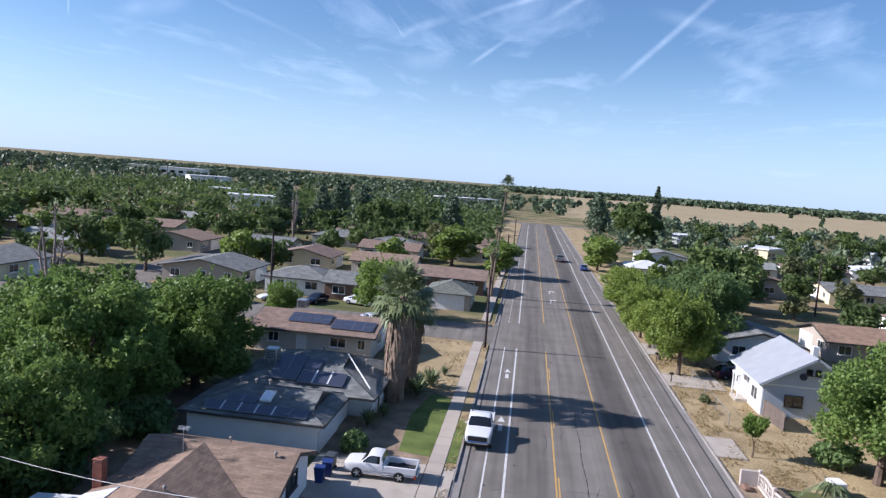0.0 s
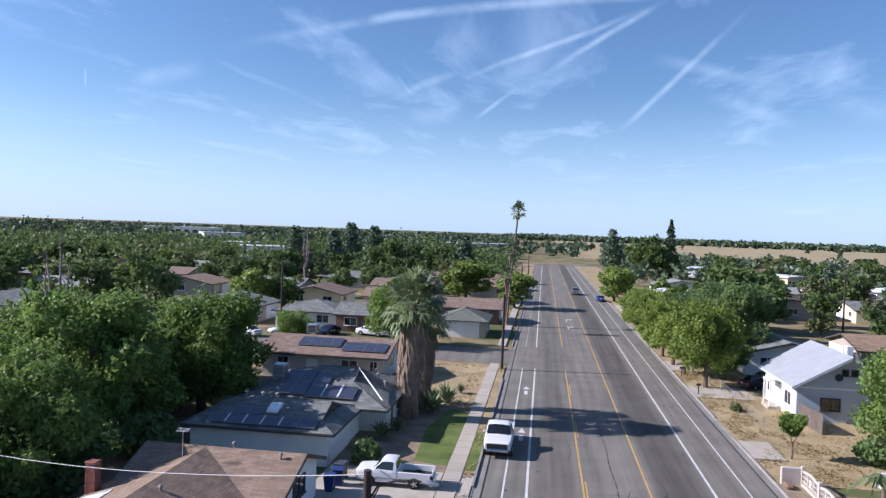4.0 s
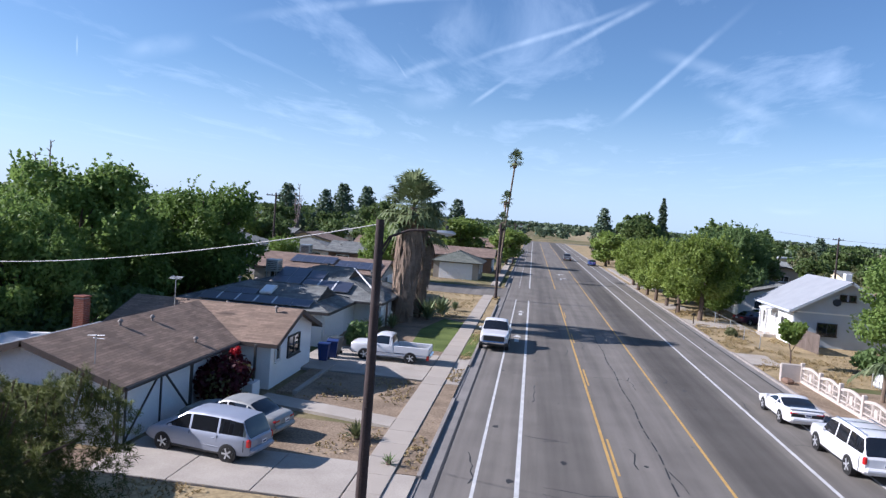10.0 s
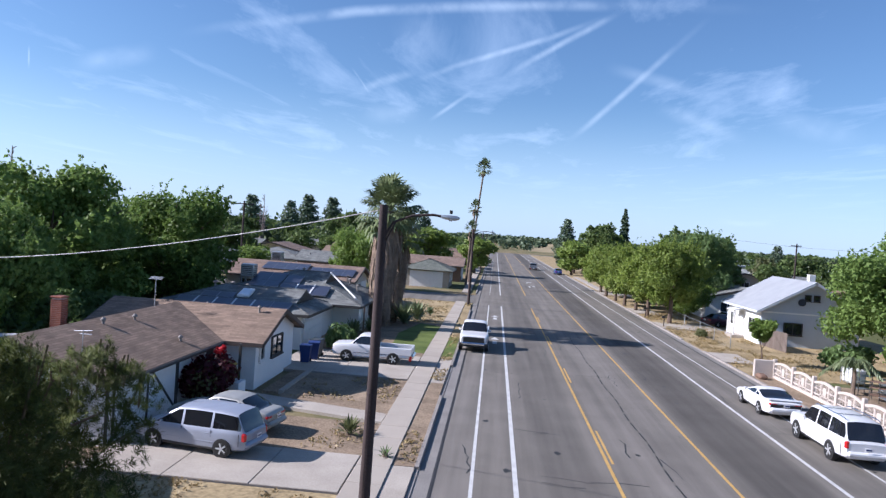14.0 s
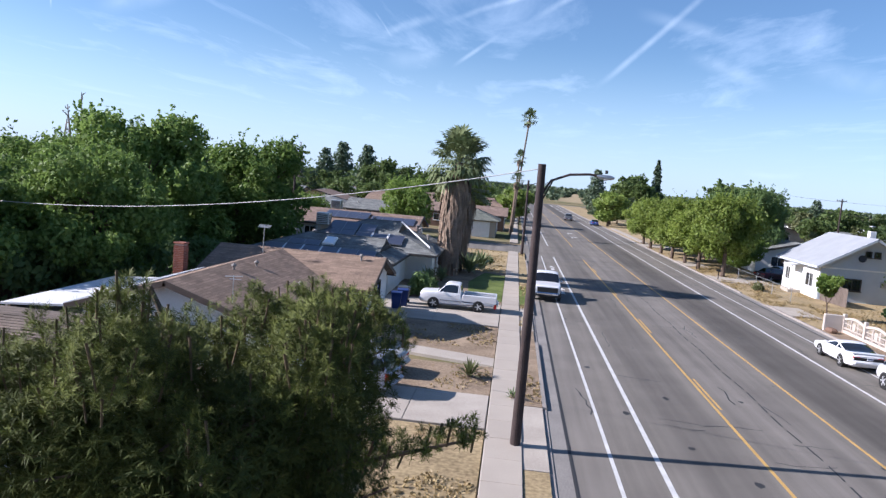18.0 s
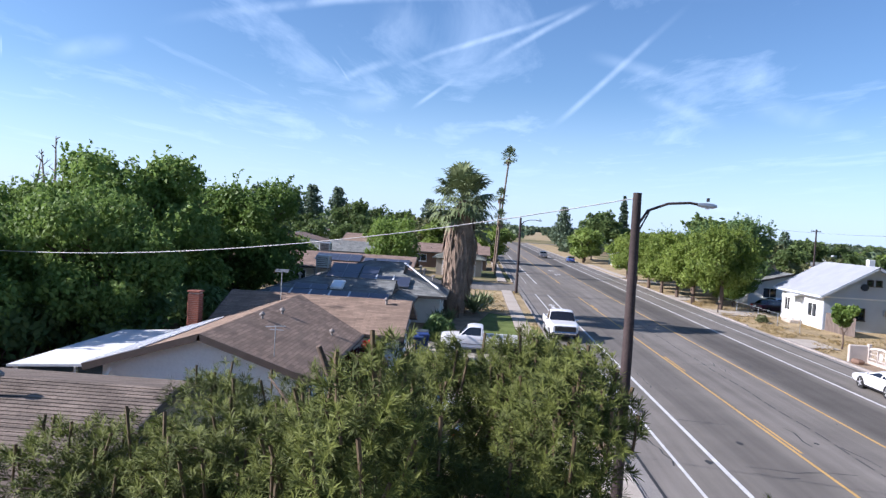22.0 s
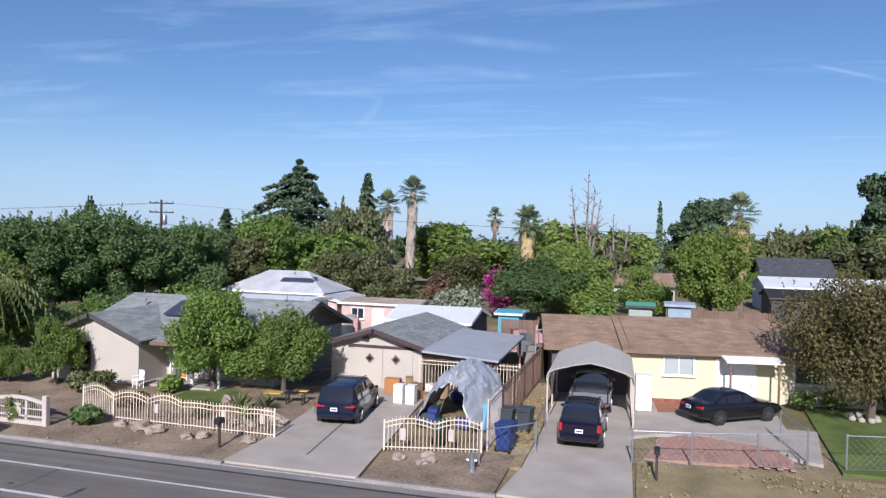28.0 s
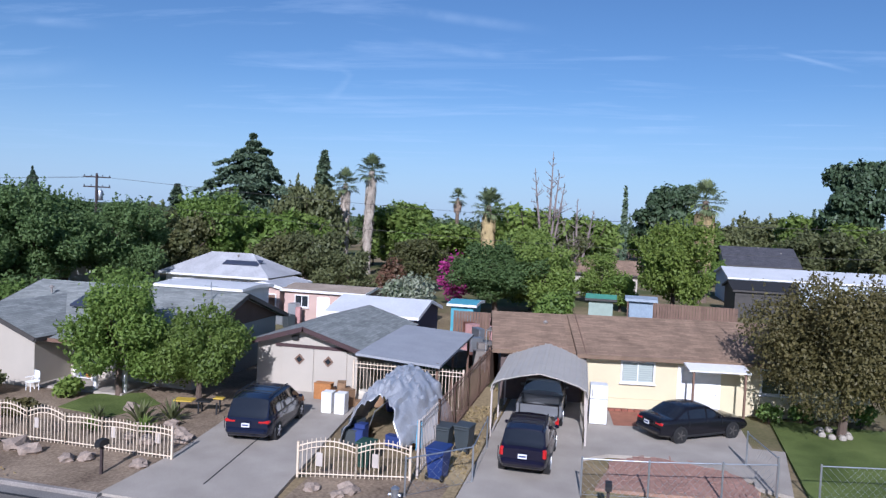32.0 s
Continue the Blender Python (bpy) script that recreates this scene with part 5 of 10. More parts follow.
def pickup(name, label, col, at, L=5.6, rim=None, s=0.0):
    h = L / 2
    prof = [(-h, 0.42, 0.62), (-h + 0.1, 0.40, 0.66), (-h + 2.0, 0.40, 0.66), (s - 0.72, 0.34, 0.66), (s - 0.70, 0.34, 1.14), (s + 0.4, 0.32, 1.16), (s + 0.95, 0.32, 1.16), (s + 1.35, 0.34, 1.14), (h - 0.30, 0.36, 1.10), (h - 0.06, 0.38, 1.07), (h, 0.42, 1.0)]
    return vehicle(name, label, col, at, prof, 1.98, 0.37, (-h + 1.25, h - 0.98), (s - 0.66, s + 1.12, s - 0.52, s + 0.46, 1.82, 1.16), (0.12,), bed=(-h + 0.02, s - 0.74, 1.12), rim=rim, lamps="tall", lower=CHROME, category="pickup truck")


def minivan(name, label, col, at, rails=None):
    prof = [(-2.42, 0.36, 0.86), (-2.36, 0.30, 1.02), (-1.9, 0.26, 1.04), (-0.8, 0.24, 1.02), (0.4, 0.24, 1.0), (1.25, 0.24, 0.99), (1.75, 0.25, 0.94), (2.2, 0.28, 0.84), (2.44, 0.34, 0.68)]
    return vehicle(name, label, col, at, prof, 1.96, 0.34, (-1.50, 1.52), (-2.36, 1.66, -2.02, 0.55, 1.73, 1.02), (0.34, 0.66), rails=rails, lamps="wide" if rails else "tall", category="minivan")


def sedan(name, label, col, at, rim=None, H=1.44):
    prof = [(-2.36, 0.34, 0.80), (-2.28, 0.28, 0.95), (-1.75, 0.24, 0.98), (-0.8, 0.22, 0.95), (0.5, 0.22, 0.93), (1.1, 0.22, 0.91), (1.7, 0.24, 0.84), (2.2, 0.28, 0.74), (2.38, 0.34, 0.60)]
    return vehicle(name, label, col, at, prof, 1.84, 0.335, (-1.42, 1.42), (-1.86, 1.12, -1.08, 0.28, H, 0.95), (0.30, 0.62), rim=rim, category="car")


def coupe(name, label, col, at):
    prof = [(-2.40, 0.34, 0.78), (-2.33, 0.26, 0.92), (-1.85, 0.22, 0.93), (-0.9, 0.20, 0.90), (0.3, 0.20, 0.88), (0.9, 0.20, 0.86), (1.6, 0.21, 0.77), (2.2, 0.24, 0.68), (2.46, 0.30, 0.60)]
    c = vehicle(name, label, col, at, prof, 1.88, 0.325, (-1.28, 1.29), (-1.75, 1.08, -0.62, 0.10, 1.24, 0.90), (0.42,), category="sports car")
    part("spoiler", Mesh().box((-2.22, 0, 0.98), (0.26, 1.7, 0.05), bev=0.02), col, c)
    part("tail_panel", Mesh().box((-2.41, 0, 0.70), (0.06, 1.5, 0.16), bev=0.02), BLACKP, c, "black tail lamp panel")
    return c


def big_suv(name, label, col, at, L=5.65):
    h = L / 2
    prof = [(-h, 0.44, 1.00), (-h + 0.08, 0.38, 1.16), (-h + 0.8, 0.34, 1.18), (-0.6, 0.33, 1.16), (0.6, 0.33, 1.15), (1.15, 0.33, 1.14), (1.6, 0.34, 1.12), (h - 0.25, 0.37, 1.06), (h - 0.04, 0.40, 0.96), (h, 0.44, 0.82)]
    return vehicle(name, label, col, at, prof, 2.01, 0.40, (-h + 1.20, h - 1.10), (-h + 0.07, 1.36, -h + 0.42, 0.72, 1.93, 1.16), (0.36, 0.64), rails=CHROME, lamps="tall", category="suv")


def small_suv(name, label, col, at):
    prof = [(-2.2, 0.40, 0.96), (-2.13, 0.34, 1.10), (-1.6, 0.30, 1.10), (-0.4, 0.29, 1.06), (0.6, 0.29, 1.03), (1.05, 0.29, 1.02), (1.6, 0.30, 0.98), (2.05, 0.33, 0.90), (2.22, 0.38, 0.74)]
    return vehicle(name, label, col, at, prof, 1.84, 0.35, (-1.30, 1.34), (-2.12, 1.24, -1.78, 0.45, 1.68, 1.06), (0.30, 0.60), rails=BLACKP, lamps="tall", category="suv")


GROUND = 0.05
street_pickup = pickup("white_pickup_street", "white full-size pickup truck parked at the kerb", P_WHITE, pose(-1.95, 28.4, GROUND, 0, 0, -90) @ Matrix.Scale(1.06, 4))
part("grille", Mesh().box((2.80, 0, 0.84), (0.10, 1.40, 0.34), bev=0.03), BLACKP, street_pickup, "dark front grille")
part("bumper", Mesh().box((2.82, 0, 0.50), (0.16, 1.84, 0.24), bev=0.04), BLACKP, street_pickup, "dark front bumper")
pickup("white_pickup_driveway", "white single-cab pickup truck on a concrete driveway", P_WHITE, pose(-7.15, 20.0, 0.15, 0, 0, 180) @ Matrix.Scale(0.90, 4), L=5.4, s=0.45)
minivan("silver_minivan", "silver blue minivan parked before the braced garage door", P_SILVER, pose(-9.75, 3.72, 0.15, 0, 0, 169.5) @ Matrix.Scale(0.89, 4))
sedan("grey_sedan", "dusty grey beige sedan parked beside the minivan", P_BEIGE, pose(-9.9, 6.15, 0.1, 0, 0, 169.5) @ Matrix.Scale(0.92, 4))
coupe("white_sports_car", "white low sports coupe with a black tail panel", P_WHITE, pose(12.3, 16.7, GROUND, 0, 0, 90))
big_suv("white_large_suv", "large white suv with roof rails parked at the kerb", P_WHITE, pose(12.45, 10.4, GROUND, 0, 0, 90) @ Matrix.Scale(0.95, 4))
minivan("dark_blue_minivan", "dark blue minivan on the concrete driveway", P_NAVY, pose(21.6, -2.27, 0.14, 0, 0, 8), rails=BLACKP)
small_suv("black_small_suv", "glossy black small suv behind the carport", P_BLACK, pose(21.5, -11.8, 0.14, 0, 0, 0))
pickup("pewter_pickup", "pewter grey pickup truck under the metal carport", P_PEWTER, pose(27.1, -11.75, 0.14, 0, 0, 1), L=5.4)
sedan("satin_black_sedan", "satin black sedan with black wheels on the forecourt", P_MATT, pose(26.5, -17.5, 0.14, 0, 0, -54), rim=TRIM_D)
sedan("blue_car", "small blue car parked at the far kerb", P_BLUE, pose(12.9, 136, GROUND, 0, 0, 90))
pickup("dark_pickup", "dark grey pickup truck far down the street", P_PEWTER, pose(8.3, 150, GROUND, 0, 0, 90))
sedan("white_car_white_house", "white car parked beside the white house", P_WHITE, pose(23.4, 55.5, GROUND, 0, 0, 20))
sedan("dark_car_white_house", "dark red car parked beside the white house", paint("maroon_paint", (0.05, 0.012, 0.03)), pose(21.6, 52.9, GROUND, 0, 0, 25))
for k, (x, y, c, n) in enumerate(((-36.5, 66.5, P_WHITE, "white"), (-39.5, 68.5, P_BLUE, "blue"), (-32.5, 69.5, P_WHITE, "white"), (-27.0, 70.5, P_BLACK, "black"), (-41, 79, P_SILVER, "silver"), (-17, 61, P_SILVER, "silver"), (-21.5, 72.0, P_WHITE, "white"))):
    sedan(f"{n}_parked_car", f"{n} sedan parked by houses near the side street", c, pose(x, y, GROUND, 0, 0, 160 + 31 * k))

# ---- west side of the street ----
def shingle_rows(par, q0, q1, q2, q3, material, course=0.17, lap=0.005):
    """Shingle courses as real laps on a slope: q0-q1 along the eave, q3-q2 along the ridge."""
    q0, q1, q2, q3 = (Vector(q) for q in (q0, q1, q2, q3))
    n = max(2, int((q3 - q0).length / course))
    nrm = (q1 - q0).cross(q3 - q0).normalized()
    if nrm.z < 0:
        nrm = -nrm
    for k in range(n):
        a, b = k / n, (k + 1.12) / n
        b = min(b, 1.0)
        p0, p1 = q0.lerp(q3, a) + nrm * lap, q1.lerp(q2, a) + nrm * lap
        p2, p3 = q1.lerp(q2, b) + nrm * 0.004, q0.lerp(q3, b) + nrm * 0.004
        m = Mesh().add([p0, p1, p2, p3, p0 - nrm * (lap + 0.01), p1 - nrm * (lap + 0.01)], [(0, 1, 2, 3), (4, 5, 1, 0)])
        roof_part("shingle_course", m, material, par)


def brown_house():
    h = thing("brown_roof_house", "low white house with a brown shingle roof and braced garage door", "house")
    block(h, -18.7, -12.6, 3.1, 13.0, 0, 2.1, 3.22, "y", WHITE, SH_BROWN, over=0.42, trim=mat("brown_trim", (0.10, 0.075, 0.06), 0.8, 0.2))
    block(h, -18.4, -10.9, 11.75, 17.3, 0, 2.1, 3.24, "x", WHITE, SH_BROWN, over=0.42, trim=mat("brown_trim", (0, 0, 0)))
    E0, E1 = 3.1 - 0.42, 11.3
    shingle_rows(h, (-12.18, E0, 2.1), (-12.18, E1, 2.1), (-15.65, 14.4, 3.22), (-15.65, E0, 3.22), SH_BROWN)
    shingle_rows(h, (-12.4, 11.33, 2.1), (-10.48, 11.33, 2.1), (-10.48, 14.52, 3.24), (-15.6, 14.52, 3.24), SH_BROWN)
    garage_door(h, (-12.58, 5.65, 1.05), 4.4, 2.0, "+x", WHITE, cross=True, trim=TRIM_D)
    window(h, (-15.2, 3.1, 1.3), 1.7, 0.9, "-y", TRIM_D, 2)
    window(h, (-10.9, 14.6, 1.55), 1.6, 0.95, "+x", TRIM_D, 2)
    window(h, (-10.9, 12.5, 1.55), 0.6, 0.8, "+x", TRIM_W, 1)
    door(h, (-12.58, 10.8, 1.02), 0.92, 2.0, "+x", TRIM_D)
    for y in (3.16, 7.95):
        part("corner_board", Mesh().box((-12.56, y, 1.0), (0.06, 0.1, 2.0)), TRIM_D, h)
    # porch post and planter
    part("porch_post", Mesh().box((-11.3, 11.0, 1.05), (0.1, 0.1, 2.1), bev=0.01), TRIM_D, h)
    for x, y, z in ((-15.0, 9.2, 2.98), (-13.0, 9.0, 2.33), (-15.2, 7.3, 3.05), (-11.6, 14.0, 3.1), (-14.8, 15.8, 2.85)):
        roof_vent(h, x, y, z)
    part("gutter", Mesh().tube([(-12.12, 2.8, 2.03), (-12.12, 11.2, 2.03)], 0.06, 6), TRIM_D, h)
    # antennas on the roof
    part("antenna", Mesh().tube([(-13.6, 3.4, 2.4), (-13.6, 3.4, 3.5)], 0.014, 6).tube([(-13.9, 3.4, 3.45), (-13.3, 3.4, 3.5)], 0.012, 5).tube([(-13.8, 3.55, 3.35), (-13.4, 3.55, 3.35)], 0.012, 5), STEEL, h, "thin metal roof antenna")
    a = part("antenna", Mesh().tube([(-16.2, 13.2, 2.4), (-16.2, 13.2, 4.4)], 0.02, 6), STEEL, h, "small grey roof antenna")
    for k in range(4):
        part("antenna_bar", Mesh().tube([(-16.5, 13.1 + 0.08 * k, 4.3 + 0.03 * k), (-15.9, 13.1 + 0.08 * k, 4.3 + 0.03 * k)], 0.014, 5), STEEL, a)
    # chimney of separate bricks
    c = part("chimney", Mesh().box((-18.9, 10.4, 1.75), (0.40, 0.40, 3.5)), mat("mortar", (0.36, 0.30, 0.26), 0.95, 0.2), h, "red brick chimney")
    br = Mesh().box((0, 0, 0), (0.205, 0.05, 0.062), bev=0.006).data("brick", BRICK)
    for r in range(22):
        z = 1.8 + r * 0.076
        for s in range(4):
            for j in range(2):
                off = (j - 0.5) * 0.212 + (0.03 if r % 2 else -0.03)
                o = new("brick", br)
                o.parent = c
                o.matrix_basis = pose(-18.9, 10.4, z, 0, 0, 90 * s) @ pose(off, -0.202, 0)
    part("chimney_cap", Mesh().box((-18.9, 10.4, 3.53), (0.52, 0.52, 0.08), bev=0.02), BRICK, c)
    # patio cover at the back
    # white sheet metal on the west slope, going on as a patio roof
    roof_part("metal_slope", Mesh().slab([(-19.12, 2.68, 2.14), (-19.12, 9.6, 2.14), (-17.4, 9.6, 2.70), (-17.4, 2.68, 2.70)], 0.03), ROOF_WHITE, h)
    p = part("patio_roof", Mesh().slab([(-21.4, 2.66, 1.93), (-19.05, 2.66, 2.09), (-19.05, 9.5, 2.09), (-21.4, 9.5, 1.93)], 0.07), ROOF_WHITE, h, "white metal patio roof on posts")
    for k in range(15):
        y = 2.9 + k * 0.47
        part("rib", Mesh().slab([(-19.1, y, 2.165), (-19.1, y + 0.05, 2.165), (-17.42, y + 0.05, 2.72), (-17.42, y, 2.72)], 0.02), ROOF_WHITE, p)
    for y in (2.8, 6.0, 9.3):
        part("post", Mesh().box((-21.2, y, 0.95), (0.1, 0.1, 1.9)), WHITE, p)
    part("brace", Mesh().box((0, 0, 0), (0.09, 0.09, 1.7)), WHITE, p, at=pose(-18.75, 2.75, 1.3, 0, 35, 0))
    return h


brown_house()
solid("brick_planter", Mesh().box((-11.3, 10.2, 0.4), (0.9, 0.8, 0.65), bev=0.02), WHITE, "white painted masonry planter box at the porch", "planter")
bush("bougainvillea", "crimson flowering climber over the porch wall", -11.85, 9.25, 1.2, 2.0, leaf_mat("dark_crimson_bracts", (0.045, 0.006, 0.010), (0.11, 0.012, 0.02)), 2600, 0.14, 21, "shrub", sy=1.5)
bush("bougainvillea_flowers", "bright red flower cluster on the porch eave", -11.75, 9.9, 0.25, 0.42, CRIMSON, 160, 0.10, 22, "flower", z=1.75)
bush("bougainvillea_leaves", "bronze green leaves of the porch climber", -11.6, 8.9, 1.0, 1.9, LEAF_R, 500, 0.12, 23, "shrub", sy=1.5)
rosette("dry_shrub", "dry spiky shrub in the bare front yard", -5.6, 6.4, 0.7, 0.5, LEAF_O, 40, 4, 0.1)
rosette("agave_verge", "small dark agave at the pavement corner", -4.0, 4.2, 0.4, 0.3, LEAF_B, 18, 5, 0.13)


def near_house():
    """The house under the pine: brown shingle roof close to the camera."""
    h = thing("near_brown_house", "low house with a worn brown shingle roof beside the pine", "house")
    block(h, -27.5, -13.7, -8.9, 0.1, 0, 2.35, 3.45, "x", BEIGE, SH_WEATHER, over=0.45)
    shingle_rows(h, (-27.9, 0.55, 2.35), (-13.25, 0.55, 2.35), (-13.25, -4.4, 3.45), (-27.9, -4.4, 3.45), SH_WEATHER, 0.12)
    shingle_rows(h, (-27.9, -9.35, 2.35), (-13.25, -9.35, 2.35), (-13.25, -4.4, 3.45), (-27.9, -4.4, 3.45), SH_WEATHER, 0.13, 0.02)
    for x, y, z in ((-16.2, -5.2, 3.25), (-20.5, -3.0, 3.1)):
        roof_vent(h, x, y, z, 0.08, 0.4)
    window(h, (-13.7, -3.0, 1.5), 1.5, 1.1, "+x")
    door(h, (-13.7, -6.5, 1.03), 0.92, 2.05, "+x", BROWNWALL)
    window(h, (-18, 0.1, 1.5), 1.5, 1.0, "+y")
    return h


near_house()


def dutch_end(par, x0, x1, y0, y1, eave, ridge, cut, roof, trim):
    """Roof over x0..x1 with its ridge along x: the east end is a hip skirt under a small upright gable, the west end a hip."""
    ym, half = (y0 + y1) / 2, (y1 - y0) / 2
    zk = eave + (ridge - eave) * cut
    k = half * cut
    xk, xw = x1 - k, x0 + half
    T = 0.09
    for ya, yb, yc in ((y0, y0 + k, ym), (y1, y1 - k, ym)):
        roof_part("roof_slope", Mesh().slab([(x0, ya, eave), (x1, ya, eave), (xk, yb, zk), (xk, yc, ridge), (xw, yc, ridge)], T), roof, par)
    roof_part("roof_slope", Mesh().slab([(x1, y0, eave), (x1, y1, eave), (xk, y1 - k, zk), (xk, y0 + k, zk)], T), roof, par)
    roof_part("roof_slope", Mesh().slab([(x0, y0, eave), (x0, y1, eave), (xw, ym, ridge)], T), roof, par)
    # gable turned from the sun: its shade is put into the dark trim colour
    g = part("gable_louvre", Mesh().add([(xk - 0.04, y0 + k, zk), (xk - 0.04, y1 - k, zk), (xk - 0.04, ym, ridge - 0.02)], [(0, 1, 2)]), trim, par, "louvred gable triangle with shade put into its dark colour")
    for q in range(4):
        f = (q + 0.5) / 4
        w = (half - k) * (1 - f) * 0.9
        part("louvre", Mesh().box((xk - 0.02, ym, zk + (ridge - zk) * f), (0.05, 2 * w, 0.03)), trim, g)
    part("ridge_cap", Mesh().tube([(xw, ym, ridge), (xk + 0.05, ym, ridge)], 0.05, 6), roof, par)
    for ya, yb in ((y0, y0 + k), (y1, y1 - k)):
        part("hip_cap", Mesh().tube([(x1, ya, eave), (xk, yb, zk)], 0.045, 6), roof, par)
        part("hip_cap", Mesh().tube([(x0, ya, eave), (xw, ym, ridge)], 0.045, 6), roof, par)
        part("fascia", Mesh().box(((x0 + x1) / 2, ya, eave - 0.085), (x1 - x0, 0.04, 0.17)), trim, par)
    for x in (x0, x1):
        part("fascia", Mesh().box((x, ym, eave - 0.085), (0.04, y1 - y0 - 0.05, 0.17)), trim, par)


def grey_house():
    h = thing("grey_roof_house", "low white house with a dark grey shingle roof and solar panels", "house")
    part("wall", Mesh().prism(rect(-20.4, -11.75, 21.9, 29.4), 0, 2.15), PALE, h)
    part("wall", Mesh().prism(rect(-20.0, -9.9, 29.42, 37.4), 0, 2.2), PALE, h)
    dutch_end(h, -20.85, -11.25, 21.5, 28.3, 2.1, 3.2, 0.34, SH_GREY, TRIM_D)
    dutch_end(h, -20.5, -9.4, 27.4, 37.8, 2.15, 3.85, 0.62, SH_GREY, TRIM_D)
    sl = 1.1 / 3.4
    up = (0, 1, sl)
    solar(h, (-19.3, 21.75, 2.2), (1, 0, 0), up, 6, 1, 1.13, 0.98, 0.09)
    solar(h, (-18.2, 22.75, 2.52), (1, 0, 0), up, 2, 1, 1.0, 0.8, 0.09)
    for k in range(4):
        part("panel_clamp", Mesh().box((0, 0, 0), (0.10, 0.9, 0.05)), ROOF_WHITE, h, "white strip between solar panels", at=pose(-18.17 + 1.13 * k, 22.22, 2.46, math.degrees(math.atan(sl)), 0, 0))
    sb = 1.7 / 5.2
    ub = (0, 1, sb)
    solar(h, (-17.6, 28.4, 2.50), (1, 0, 0), ub, 2, 2, 1.05, 1.65, 0.12)
    solar(h, (-15.4, 28.2, 2.44), (1, 0, 0), ub, 3, 1, 1.15, 1.65, 0.12)
    solar(h, (-15.4, 29.85, 2.96), (1, 0, 0), ub, 1, 1, 1.15, 1.5, 0.12)
    for k in range(2):
        part("panel_clamp", Mesh().box((0, 0, 0), (0.12, 1.6, 0.05)), ROOF_WHITE, h, "white strip between solar panels", at=pose(-14.25 + 1.15 * k, 29.0, 2.86, math.degrees(math.atan(sb)), 0, 0))
    part("ridge_flashing", Mesh().tube([(-12.7, 32.4, 3.86), (-10.0, 28.6, 2.52)], 0.06, 8), ROOF_WHITE, h, "white metal flashing along the hip")
    s = part("skylight", Mesh().box((0, 0, 0.08), (0.75, 1.1, 0.16), bev=0.03), TRIM_W, h, "white domed roof skylight", at=pose(-15.7, 23.6, 2.80, 17.5, 0, 0))
    part("skylight_pane", Mesh().box((0, 0, 0.17), (0.6, 0.95, 0.05), bev=0.02), mat("frosted_dome", (0.75, 0.78, 0.8), 0.3, 0.05), s)
    cooler(h, -18.2, 30.9, 3.05)
    garage_door(h, (-11.73, 24.4, 1.05), 4.3, 2.05, "+x", TRIM_W)
    window(h, (-9.88, 33.2, 1.4), 1.6, 1.1, "+x")
    door(h, (-9.88, 31.0, 1.02), 0.92, 2.0, "+x", BROWNWALL)
    for x, y, z in ((-18.6, 26.0, 2.85), (-17.3, 25.6, 2.92), (-16.6, 26.3, 2.75), (-11.6, 33.3, 3.3), (-11.3, 32.6, 3.15), (-10.6, 32.0, 2.75), (-18.9, 31.3, 2.75), (-15.0, 33.6, 3.6)):
        roof_vent(h, x, y, z, 0.1, 0.3)
    return h


grey_house()


def bin_cart(name, label, x, y, col, z=0.12, rz=0, s=1.0):
    t = thing(name, label, "rubbish bin", pose(x, y, z, 0, 0, rz))
    secs = [[(sx * w * s, sy * d * s, zz * s) for sx, sy in ((-1, -1), (1, -1), (1, 1), (-1, 1))] for w, d, zz in ((0.22, 0.25, 0.06), (0.30, 0.34, 0.95))]
    b = loft(secs)
    b.s = False
    part("body", b, col, t)
    part("lid", Mesh().box((0, -0.01, 0.985 * s), (0.66 * s, 0.76 * s, 0.07), bev=0.03), col, t)
    part("handle_bar", Mesh().tube([(-0.24 * s, 0.38 * s, 0.9 * s), (0.24 * s, 0.38 * s, 0.9 * s)], 0.02, 6), col, t)
    for q in (-1, 1):
        part("wheel", Mesh().tube([(q * 0.22 * s, 0.27 * s, 0.12), (q * 0.28 * s, 0.27 * s, 0.12)], 0.12, 10), TYRE, t)
    return t


BIN_BLUE = mat("blue_bin_plastic", (0.02, 0.04, 0.15), 0.5, 0.12, 2.0, 15.0)
BIN_GREY = mat("grey_bin_plastic", (0.05, 0.06, 0.065), 0.5, 0.12, 2.0, 15.0)
BIN_GREEN = mat("green_bin_plastic", (0.03, 0.07, 0.05), 0.5, 0.12, 2.0, 15.0)
bin_cart("blue_bin", "blue wheeled recycling bin at the house corner", -10.2, 19.0, BIN_BLUE, 0.1, 10, 1.1)
bin_cart("grey_bin", "grey wheeled rubbish bin at the house corner", -10.3, 20.0, BIN_GREY, 0.1, -8, 1.1)
bin_cart("blue_bin", "blue wheeled recycling bin by the garage", -10.4, 18.1, BIN_BLUE, 0.1, 5, 1.05)


